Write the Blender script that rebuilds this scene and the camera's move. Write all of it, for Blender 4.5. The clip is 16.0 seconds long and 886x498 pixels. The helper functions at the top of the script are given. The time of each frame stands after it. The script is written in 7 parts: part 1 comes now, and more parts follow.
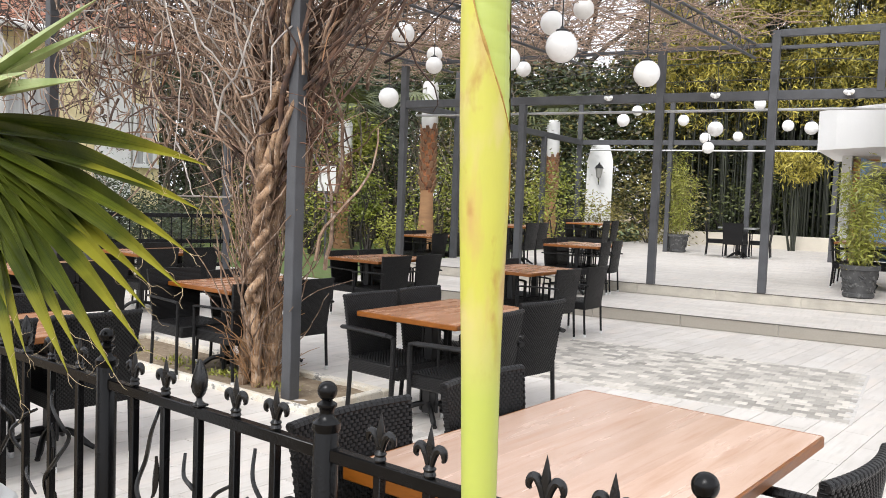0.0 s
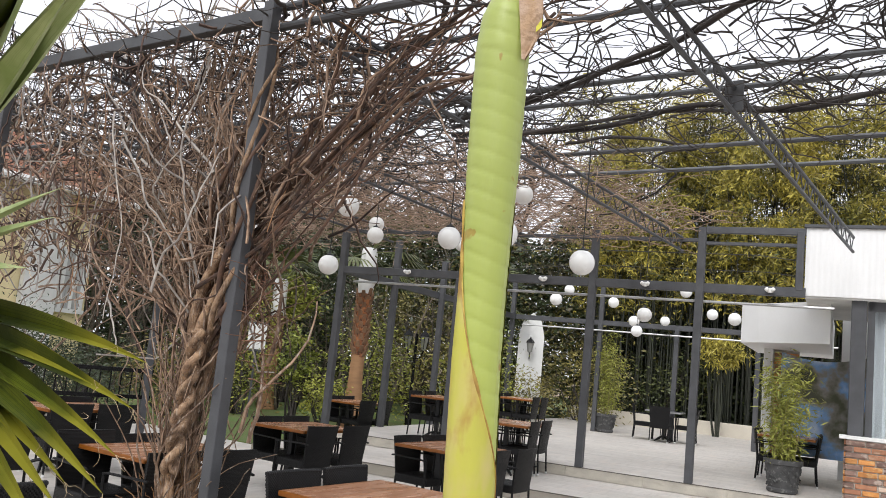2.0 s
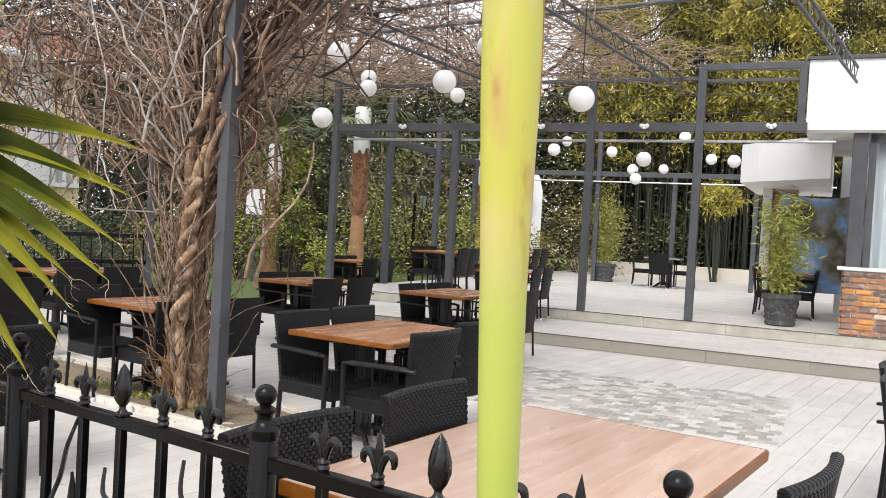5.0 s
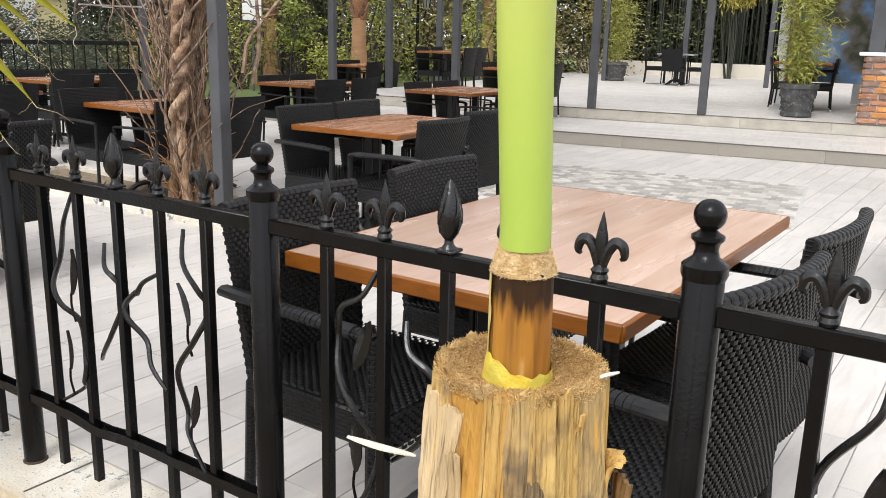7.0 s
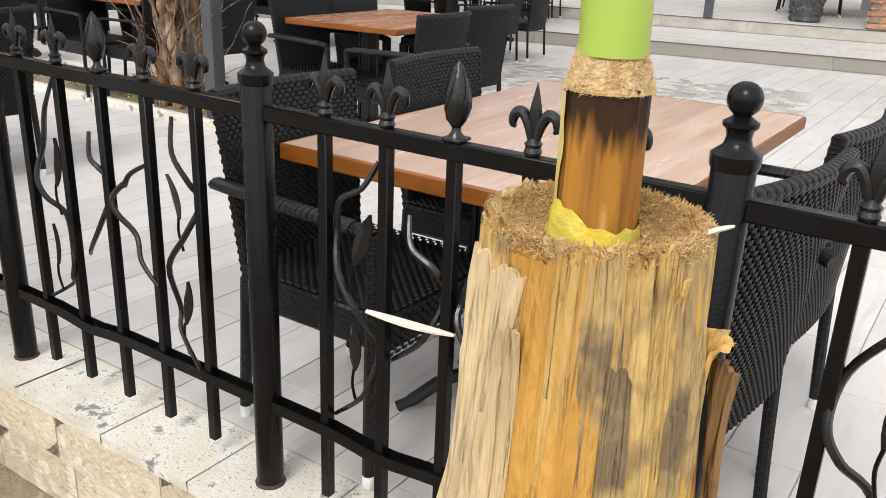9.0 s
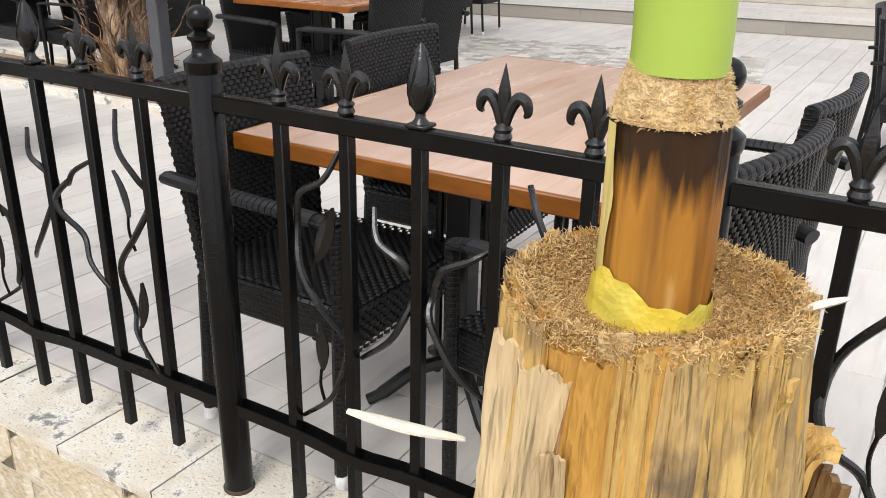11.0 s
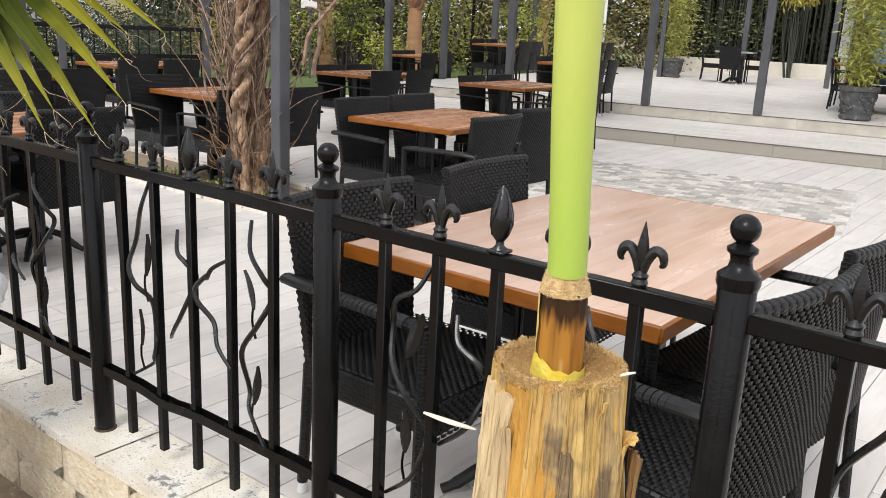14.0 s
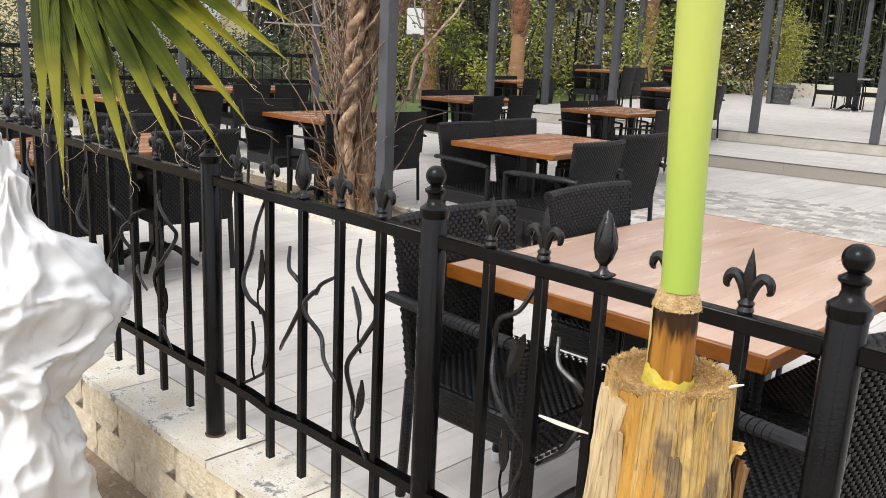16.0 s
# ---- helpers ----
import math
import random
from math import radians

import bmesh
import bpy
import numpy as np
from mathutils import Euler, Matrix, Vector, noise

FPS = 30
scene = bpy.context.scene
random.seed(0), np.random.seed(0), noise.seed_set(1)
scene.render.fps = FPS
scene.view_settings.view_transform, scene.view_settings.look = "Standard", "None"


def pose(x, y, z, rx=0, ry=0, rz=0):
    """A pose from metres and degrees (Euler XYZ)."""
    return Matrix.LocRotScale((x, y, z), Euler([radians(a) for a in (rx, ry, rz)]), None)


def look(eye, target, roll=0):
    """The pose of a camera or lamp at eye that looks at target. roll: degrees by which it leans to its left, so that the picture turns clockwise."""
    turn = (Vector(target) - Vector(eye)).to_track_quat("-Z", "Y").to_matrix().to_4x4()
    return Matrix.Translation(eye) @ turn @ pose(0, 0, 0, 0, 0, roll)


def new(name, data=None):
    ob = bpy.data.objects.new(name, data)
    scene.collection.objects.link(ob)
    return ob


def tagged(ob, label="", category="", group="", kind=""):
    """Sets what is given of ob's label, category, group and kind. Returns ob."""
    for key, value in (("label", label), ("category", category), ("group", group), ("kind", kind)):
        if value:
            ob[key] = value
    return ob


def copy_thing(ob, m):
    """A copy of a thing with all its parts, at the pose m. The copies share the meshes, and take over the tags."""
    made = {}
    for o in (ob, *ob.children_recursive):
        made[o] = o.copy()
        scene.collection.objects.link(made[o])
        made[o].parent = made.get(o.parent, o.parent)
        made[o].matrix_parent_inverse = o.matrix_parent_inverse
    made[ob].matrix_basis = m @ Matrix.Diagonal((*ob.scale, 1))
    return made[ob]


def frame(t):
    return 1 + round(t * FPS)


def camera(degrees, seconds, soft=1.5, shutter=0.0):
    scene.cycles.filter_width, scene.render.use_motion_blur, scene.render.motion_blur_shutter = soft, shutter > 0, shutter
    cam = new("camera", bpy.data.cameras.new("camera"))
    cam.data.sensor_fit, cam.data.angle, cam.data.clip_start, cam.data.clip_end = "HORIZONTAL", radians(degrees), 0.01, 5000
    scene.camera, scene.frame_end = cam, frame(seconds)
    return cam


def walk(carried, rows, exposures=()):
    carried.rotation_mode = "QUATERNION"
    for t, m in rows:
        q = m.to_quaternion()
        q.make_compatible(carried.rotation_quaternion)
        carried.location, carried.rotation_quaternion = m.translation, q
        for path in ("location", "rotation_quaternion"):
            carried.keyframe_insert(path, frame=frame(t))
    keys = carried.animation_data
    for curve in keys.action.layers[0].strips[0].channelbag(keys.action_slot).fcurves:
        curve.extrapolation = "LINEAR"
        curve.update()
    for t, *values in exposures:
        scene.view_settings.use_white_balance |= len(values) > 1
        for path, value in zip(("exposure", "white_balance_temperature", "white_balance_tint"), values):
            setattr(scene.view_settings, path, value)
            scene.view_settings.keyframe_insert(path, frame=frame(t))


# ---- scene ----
cam = camera(55.4, 16.0, soft=0.9)
PATH = [
    (0, (0.875, -1.465, 1.576), (-0.376, 0.09, 1.451), 2.2),
    (0.5, (0.846, -1.463, 1.604), (-0.373, 0.123, 1.582), 3.1),
    (1, (0.851, -1.478, 1.635), (-0.359, 0.114, 1.679), 4.2),
    (1.5, (0.838, -1.467, 1.669), (-0.331, 0.148, 1.832), 5.2),
    (2, (0.833, -1.49, 1.695), (-0.303, 0.134, 1.963), 5.8),
    (2.5, (0.826, -1.517, 1.695), (-0.285, 0.106, 2.06), 6.5),
    (3, (0.819, -1.521, 1.68), (-0.266, 0.112, 2.07), 6.8),
    (3.5, (0.808, -1.486, 1.632), (-0.276, 0.15, 2.015), 6.7),
    (4, (0.784, -1.434, 1.591), (-0.304, 0.222, 1.865), 5.8),
    (4.5, (0.761, -1.398, 1.552), (-0.341, 0.267, 1.675), 4.3),
    (5, (0.768, -1.409, 1.484), (-0.351, 0.247, 1.438), 3.2),
    (5.2, (0.756, -1.377, 1.493), (-0.37, 0.27, 1.356), 3.1),
    (7.3, (0.695, -1.292, 1.306), (-0.387, 0.309, 0.79), 1.8),
    (7.5, (0.69, -1.29, 1.295), (-0.387, 0.306, 0.756), 2.1),
    (8, (0.669, -1.271, 1.281), (-0.395, 0.311, 0.676), 2.5),
    (8.5, (0.653, -1.251, 1.275), (-0.4, 0.316, 0.617), 2.6),
    (10.8, (0.58, -1.175, 1.275), (-0.372, 0.417, 0.525), 1.3),
    (11, (0.579, -1.17, 1.275), (-0.366, 0.425, 0.527), 1.2),
    (11.5, (0.579, -1.169, 1.275), (-0.35, 0.435, 0.526), 1.3),
    (12, (0.58, -1.179, 1.28), (-0.348, 0.426, 0.53), 1.6),
    (12.5, (0.61, -1.25, 1.322), (-0.316, 0.366, 0.594), 2.3),
    (13, (0.663, -1.355, 1.367), (-0.311, 0.303, 0.817), 3.1),
    (13.5, (0.703, -1.402, 1.372), (-0.416, 0.17, 0.849), 2.9),
    (14, (0.755, -1.392, 1.379), (-0.418, 0.144, 0.865), 2.8),
    (14.5, (0.806, -1.402, 1.388), (-0.415, 0.108, 0.909), 2.4),
    (15, (0.85, -1.431, 1.377), (-0.479, -0.011, 0.911), 1.7),
    (15.5, (0.816, -1.436, 1.378), (-0.54, -0.043, 0.91), 2.2),
    (16, (0.773, -1.439, 1.383), (-0.582, -0.045, 0.914), 2.7),
]
walk(cam, [(t, look(eye, target, roll)) for t, eye, target, roll in PATH],
     [(0, 0.62), (0.8, 0.55), (2, 0.17), (3, -0.18), (3.6, -0.22), (4.5, 0.26), (5.2, 0.53), (7.3, 0.56), (8.6, 0.48), (11, 0.46), (12.5, 0.40), (14, 0.5), (16, 0.5)])

# ---- world and light: an overcast day ----
world = bpy.data.worlds.new("overcast_sky")
scene.world = world
world.use_nodes = True
wn, wl = world.node_tree.nodes, world.node_tree.links
wn.clear()
sky = wn.new("ShaderNodeTexSky")
sky.sky_type, sky.sun_disc = "NISHITA", False
sky.sun_elevation, sky.sun_rotation = radians(48), radians(170)
sky.air_density, sky.dust_density, sky.ozone_density = 1.0, 4.0, 1.0
pale = wn.new("ShaderNodeHueSaturation")
pale.inputs["Saturation"].default_value = 0.1
cloud = wn.new("ShaderNodeMix")
cloud.data_type = "RGBA"
cloud.inputs["Factor"].default_value = 0.75
cloud.inputs["B"].default_value = (7.5, 7.7, 8.35, 1)
back = wn.new("ShaderNodeBackground")
back.inputs["Strength"].default_value = 0.15
wout = wn.new("ShaderNodeOutputWorld")
wl.new(sky.outputs[0], pale.inputs["Color"])
wl.new(pale.outputs[0], cloud.inputs["A"])
wl.new(cloud.outputs["Result"], back.inputs["Color"])
wl.new(back.outputs[0], wout.inputs["Surface"])

sun = new("sun", bpy.data.lights.new("sun", "SUN"))
sun.data.energy, sun.data.angle, sun.data.color = 1.5, radians(24), (1.0, 0.985, 0.97)
sun.matrix_world = pose(0, 0, 20, 42, 0, 10)

# ---- materials ----


def mat(name, base, rough=0.6, metal=0.0, vary=0.25, scale=8.0, fine=60.0, bump=0.15, tint=None, spec=0.5, random_amount=0.0, sheen=0.0,
        transmission=0.0, stretch=(1, 1, 1), coords="Object", alpha=1.0, subsurface=0.0, emission=0.0):
    """A surface with coarse stains, fine grain and relief; tint is the colour the stains lean to."""
    m = bpy.data.materials.new(name)
    m.use_nodes = True
    n, l = m.node_tree.nodes, m.node_tree.links
    b = n["Principled BSDF"]
    co = n.new("ShaderNodeTexCoord")
    mp = n.new("ShaderNodeMapping")
    mp.inputs["Scale"].default_value = stretch
    l.new(co.outputs[coords], mp.inputs["Vector"])
    big, small = n.new("ShaderNodeTexNoise"), n.new("ShaderNodeTexNoise")
    big.inputs["Scale"].default_value, big.inputs["Detail"].default_value = scale, 5
    small.inputs["Scale"].default_value, small.inputs["Detail"].default_value = fine, 3
    l.new(mp.outputs[0], big.inputs["Vector"])
    l.new(mp.outputs[0], small.inputs["Vector"])
    ramp = n.new("ShaderNodeValToRGB")
    tint = tint or tuple(c * (1 - vary) for c in base)
    ramp.color_ramp.elements[0].position, ramp.color_ramp.elements[1].position = 0.32, 0.68
    ramp.color_ramp.elements[0].color, ramp.color_ramp.elements[1].color = (*tint, 1), (*base, 1)
    l.new(big.outputs["Fac"], ramp.inputs[0])
    hsv = n.new("ShaderNodeHueSaturation")
    l.new(ramp.outputs[0], hsv.inputs["Color"])
    add = n.new("ShaderNodeMath")
    add.operation = "MULTIPLY_ADD"
    add.inputs[1].default_value, add.inputs[2].default_value = vary * 0.9, 1 - vary * 0.45
    l.new(small.outputs["Fac"], add.inputs[0])
    last = add
    if random_amount:
        info = n.new("ShaderNodeObjectInfo")
        geo = n.new("ShaderNodeNewGeometry")
        mix = n.new("ShaderNodeMath")
        mix.operation = "ADD"
        l.new(info.outputs["Random"], mix.inputs[0])
        l.new(geo.outputs["Random Per Island"], mix.inputs[1])
        fr = n.new("ShaderNodeMath")
        fr.operation = "FRACT"
        l.new(mix.outputs[0], fr.inputs[0])
        sc = n.new("ShaderNodeMath")
        sc.operation = "MULTIPLY_ADD"
        sc.inputs[1].default_value, sc.inputs[2].default_value = random_amount, 1 - random_amount / 2
        l.new(fr.outputs[0], sc.inputs[0])
        mul = n.new("ShaderNodeMath")
        mul.operation = "MULTIPLY"
        l.new(add.outputs[0], mul.inputs[0])
        l.new(sc.outputs[0], mul.inputs[1])
        last = mul
    l.new(last.outputs[0], hsv.inputs["Value"])
    l.new(hsv.outputs[0], b.inputs["Base Color"])
    b.inputs["Metallic"].default_value = metal
    b.inputs["Specular IOR Level"].default_value = spec
    b.inputs["Transmission Weight"].default_value = transmission
    b.inputs["Subsurface Weight"].default_value = subsurface
    rr = n.new("ShaderNodeMath")
    rr.operation = "MULTIPLY_ADD"
    rr.inputs[1].default_value, rr.inputs[2].default_value = 0.25, max(0.02, rough - 0.12)
    l.new(big.outputs["Fac"], rr.inputs[0])
    l.new(rr.outputs[0], b.inputs["Roughness"])
    if bump:
        bp = n.new("ShaderNodeBump")
        bp.inputs["Strength"].default_value, bp.inputs["Distance"].default_value = bump, 0.01
        l.new(small.outputs["Fac"], bp.inputs["Height"])
        l.new(bp.outputs[0], b.inputs["Normal"])
    m["hsv"] = hsv.name
    return m


def streaks(m, axis_scale, colour, low=0.5, high=0.62, coords="Object", detail=6, fac=1.0):
    """Lay elongated stains of another colour over a material from mat()."""
    n, l = m.node_tree.nodes, m.node_tree.links
    b = n["Principled BSDF"]
    src = b.inputs["Base Color"].links[0].from_socket
    co = n.new("ShaderNodeTexCoord")
    mp = n.new("ShaderNodeMapping")
    mp.inputs["Scale"].default_value = axis_scale
    l.new(co.outputs[coords], mp.inputs["Vector"])
    no = n.new("ShaderNodeTexNoise")
    no.inputs["Scale"].default_value, no.inputs["Detail"].default_value = 1.0, detail
    no.inputs["Roughness"].default_value = 0.74 if detail >= 12 else 0.5
    l.new(mp.outputs[0], no.inputs["Vector"])
    rp = n.new("ShaderNodeValToRGB")
    rp.color_ramp.elements[0].position, rp.color_ramp.elements[1].position = low, high
    rp.color_ramp.elements[1].color = (fac, fac, fac, 1)
    rp.color_ramp.elements[0].color = (0, 0, 0, 1)
    l.new(no.outputs["Fac"], rp.inputs[0])
    mx = n.new("ShaderNodeMix")
    mx.data_type = "RGBA"
    l.new(rp.outputs[0], mx.inputs["Factor"])
    l.new(src, mx.inputs["A"])
    mx.inputs["B"].default_value = (*colour, 1)
    l.new(mx.outputs["Result"], b.inputs["Base Color"])
    return m


def weave_relief(m, size=0.012, strength=0.8):
    """Add the over-and-under relief of flat woven strands."""
    n, l = m.node_tree.nodes, m.node_tree.links
    b = n["Principled BSDF"]
    co = n.new("ShaderNodeTexCoord")
    br = n.new("ShaderNodeTexBrick")
    br.inputs["Scale"].default_value = 1.0
    br.inputs["Brick Width"].default_value, br.inputs["Row Height"].default_value = size * 2.4, size
    br.inputs["Mortar Size"].default_value, br.inputs["Mortar Smooth"].default_value = size * 0.22, 0.9
    br.offset = 0.5
    l.new(co.outputs["UV"], br.inputs["Vector"])
    bp = n.new("ShaderNodeBump")
    bp.invert = True
    bp.inputs["Strength"].default_value, bp.inputs["Distance"].default_value = strength, 0.004
    l.new(br.outputs["Fac"], bp.inputs["Height"])
    l.new(bp.outputs[0], b.inputs["Normal"])
    return m


IRON = mat("black_painted_iron", (0.0055, 0.0054, 0.0056), 0.24, 0.0, 0.35, 18, 120, 0.08, spec=0.22)
FORGED = mat("forged_black_iron", (0.008, 0.008, 0.0082), 0.27, 0.0, 0.4, 25, 160, 0.1, spec=0.5)
GREY_STEEL = mat("dark_grey_painted_steel", (0.075, 0.077, 0.083), 0.5, 0.0, 0.3, 5, 80, 0.08)
STEEL_THIN = mat("weathered_steel_tube", (0.11, 0.115, 0.12), 0.45, 0.3, 0.3, 5, 80, 0.08)
RATTAN = weave_relief(mat("black_woven_rattan", (0.0105, 0.0102, 0.0106), 0.48, 0.0, 0.3, 9, 120, 0.0, spec=0.28), 0.0115, 1.0)
STRAND = mat("black_plastic_strand", (0.0095, 0.0093, 0.0097), 0.44, 0.0, 0.3, 30, 200, 0.1, spec=0.32)
CHAIR_METAL = mat("black_powder_coated_tube", (0.005, 0.005, 0.0054), 0.4, 0.0, 0.3, 20, 120, 0.05)
FOOT = mat("worn_aluminium_foot", (0.82, 0.82, 0.8), 0.4, 0.0, 0.3, 30, 150, 0.05)
TABLE_TOP = streaks(mat("laminated_wood_top", (0.56, 0.40, 0.315), 0.24, 0, 0.16, 1.6, 40, 0.03, tint=(0.5, 0.335, 0.25), stretch=(9, 1.2, 4), random_amount=0.3),
                    (40, 2.2, 10), (0.4, 0.215, 0.135), 0.52, 0.75, fac=0.5)
TABLE_FAR = streaks(mat("varnished_wood_top", (0.45, 0.235, 0.135), 0.26, 0, 0.2, 1.6, 40, 0.03, tint=(0.36, 0.165, 0.085), stretch=(9, 1.2, 4), random_amount=0.22),
                    (40, 2.2, 10), (0.26, 0.11, 0.055), 0.52, 0.75, fac=0.5)
TABLE_EDGE = streaks(mat("orange_brown_wood_edge", (0.25, 0.08, 0.008), 0.36, 0, 0.25, 3, 60, 0.05, stretch=(3, 3, 12)),
                     (16, 16, 90), (0.14, 0.036, 0.004), 0.5, 0.7, fac=0.7)
VINE = streaks(mat("old_vine_bark", (0.32, 0.215, 0.145), 0.85, 0, 0.5, 12, 90, 0.6, tint=(0.11, 0.066, 0.043), random_amount=1.2),
               (60, 60, 12), (0.46, 0.41, 0.35), 0.55, 0.7, fac=0.7)
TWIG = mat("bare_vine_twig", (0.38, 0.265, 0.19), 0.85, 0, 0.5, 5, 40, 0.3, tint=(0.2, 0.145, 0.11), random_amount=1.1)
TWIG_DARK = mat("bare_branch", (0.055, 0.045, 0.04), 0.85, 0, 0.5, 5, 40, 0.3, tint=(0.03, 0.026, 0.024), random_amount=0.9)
GLOBE = mat("opal_glass_globe", (0.9, 0.9, 0.88), 0.25, 0, 0.04, 3, 30, 0.0, subsurface=0.0)
WHITE_PANEL = streaks(mat("white_corrugated_panel", (0.82, 0.82, 0.81), 0.5, 0, 0.05, 2, 30, 0.05), (3, 3, 0.4), (0.7, 0.7, 0.68), 0.6, 0.8, fac=0.3)
WHITE_WALL = streaks(mat("white_rendered_wall", (0.78, 0.78, 0.76), 0.8, 0, 0.12, 2, 40, 0.15), (1.5, 1.5, 0.5), (0.45, 0.45, 0.43), 0.6, 0.75, fac=0.5)
YELLOW_WALL = mat("yellow_rendered_wall", (0.84, 0.72, 0.42), 0.85, 0, 0.2, 1.5, 30, 0.2)
ROOF_TILE = mat("terracotta_roof_tile", (0.36, 0.16, 0.1), 0.8, 0, 0.35, 4, 40, 0.3, random_amount=0.5)
CLEAR = mat("clear_glass", (0.95, 0.97, 0.97), 0.14, 0, 0.0, 2, 10, 0.0, transmission=1.0)
CURTAIN = mat("grey_sheer_curtain", (0.42, 0.46, 0.49), 0.7, 0, 0.2, 3, 40, 0.1, stretch=(6, 6, 0.6))
BRICKS = [streaks(mat("old_" + nm + "_brick", c, 0.85, 0, 0.35, 14, 90, 0.5, tint=t, random_amount=0.5), (11, 11, 22), st, 0.54, 0.66, fac=0.75, detail=6)
          for nm, c, t, st in (("orange", (0.62, 0.29, 0.09), (0.5, 0.2, 0.06), (0.64, 0.42, 0.2)), ("red", (0.42, 0.2, 0.11), (0.32, 0.14, 0.08), (0.5, 0.36, 0.26)),
                               ("burnt", (0.24, 0.15, 0.115), (0.16, 0.1, 0.08), (0.5, 0.4, 0.33)), ("limed", (0.6, 0.5, 0.41), (0.46, 0.33, 0.25), (0.3, 0.21, 0.16)))]
MORTAR = mat("pale_mortar", (0.6, 0.55, 0.48), 0.95, 0, 0.2, 20, 120, 0.4)
TRAVERTINE = streaks(streaks(mat("travertine_cap", (0.7, 0.655, 0.57), 0.75, 0, 0.14, 6, 110, 0.35, tint=(0.6, 0.53, 0.42), random_amount=0.12),
                             (9, 9, 9), (0.72, 0.69, 0.62), 0.5, 0.62, fac=0.8), (130, 130, 130), (0.2, 0.18, 0.15), 0.6, 0.68, fac=0.8, detail=6)
TRAVERTINE = streaks(TRAVERTINE, (9, 9, 9), (0.13, 0.125, 0.12), 0.56, 0.62, fac=0.85, detail=15)
WALL_STONE = streaks(streaks(mat("tan_stone_facing", (0.58, 0.49, 0.35), 0.9, 0, 0.3, 7, 60, 1.0, tint=(0.55, 0.46, 0.31), random_amount=0.25),
                             (18, 18, 14), (0.74, 0.68, 0.55), 0.5, 0.66, fac=0.7, detail=10), (26, 26, 26), (0.36, 0.29, 0.19), 0.58, 0.68, fac=0.6, detail=10)
FLOOR_TILE = streaks(streaks(mat("pale_wood_look_tile", (0.62, 0.585, 0.545), 0.5, 0, 0.1, 3, 60, 0.06, tint=(0.56, 0.52, 0.475), random_amount=0.14, coords="Object"),
                             (22, 2.5, 5), (0.46, 0.425, 0.385), 0.5, 0.72, fac=0.55), (5, 1.2, 3), (0.68, 0.6, 0.53), 0.55, 0.7, fac=0.5)
PATCH_TILE = mat("grey_mosaic_tile", (0.5, 0.465, 0.415), 0.5, 0, 0.15, 5, 70, 0.1, tint=(0.44, 0.41, 0.365), random_amount=0.75)
STEP_TILE = streaks(mat("grey_brown_step_tile", (0.33, 0.3, 0.255), 0.6, 0, 0.2, 4, 60, 0.15, tint=(0.31, 0.285, 0.24), random_amount=0.15),
                    (2, 2, 30), (0.32, 0.28, 0.23), 0.5, 0.7, fac=0.5)
RISER_PALE = streaks(mat("pale_beige_riser_tile", (0.52, 0.485, 0.41), 0.6, 0, 0.2, 4, 60, 0.15, tint=(0.39, 0.36, 0.31), random_amount=0.12),
                     (5, 5, 14), (0.36, 0.33, 0.27), 0.54, 0.72, fac=0.6, detail=6)
GROUT = mat("grey_grout", (0.6, 0.57, 0.535), 0.9, 0, 0.2, 20, 120, 0.3)
SOIL = streaks(mat("dry_soil", (0.27, 0.21, 0.14), 0.95, 0, 0.4, 9, 70, 1.0, tint=(0.18, 0.13, 0.085)), (30, 30, 30), (0.4, 0.34, 0.25), 0.58, 0.66, fac=0.6)
GRASS = mat("lawn_green", (0.1, 0.17, 0.04), 0.9, 0, 0.4, 1.5, 40, 0.5, tint=(0.13, 0.14, 0.05))


def dry_ends(m, start, ripe, dry):
    """Lets a leaf blade ripen to yellow and dry to brown along its length (the flat v)."""
    n, l = m.node_tree.nodes, m.node_tree.links
    b = n["Principled BSDF"]
    src = b.inputs["Base Color"].links[0].from_socket
    co = n.new("ShaderNodeTexCoord")
    sp = n.new("ShaderNodeSeparateXYZ")
    l.new(co.outputs["UV"], sp.inputs[0])
    no = n.new("ShaderNodeTexNoise")
    no.inputs["Scale"].default_value = 7.0
    l.new(co.outputs["Object"], no.inputs["Vector"])
    ad = n.new("ShaderNodeMath")
    ad.operation = "MULTIPLY_ADD"
    ad.inputs[1].default_value = 0.3
    l.new(no.outputs["Fac"], ad.inputs[0])
    l.new(sp.outputs["Y"], ad.inputs[2])
    rp = n.new("ShaderNodeValToRGB")
    rp.color_ramp.elements[0].position, rp.color_ramp.elements[1].position = start + 0.15, start + 0.5
    rp.color_ramp.elements[0].color, rp.color_ramp.elements[1].color = (0, 0, 0, 1), (1, 1, 1, 1)
    l.new(ad.outputs[0], rp.inputs[0])
    cr = n.new("ShaderNodeValToRGB")
    cr.color_ramp.elements[0].color, cr.color_ramp.elements[1].color = (*ripe, 1), (*dry, 1)
    cr.color_ramp.elements[0].position, cr.color_ramp.elements[1].position = start + 0.3, start + 0.62
    l.new(ad.outputs[0], cr.inputs[0])
    mx = n.new("ShaderNodeMix")
    mx.data_type = "RGBA"
    l.new(rp.outputs[0], mx.inputs["Factor"])
    l.new(src, mx.inputs["A"])
    l.new(cr.outputs[0], mx.inputs["B"])
    l.new(mx.outputs["Result"], b.inputs["Base Color"])
    return m


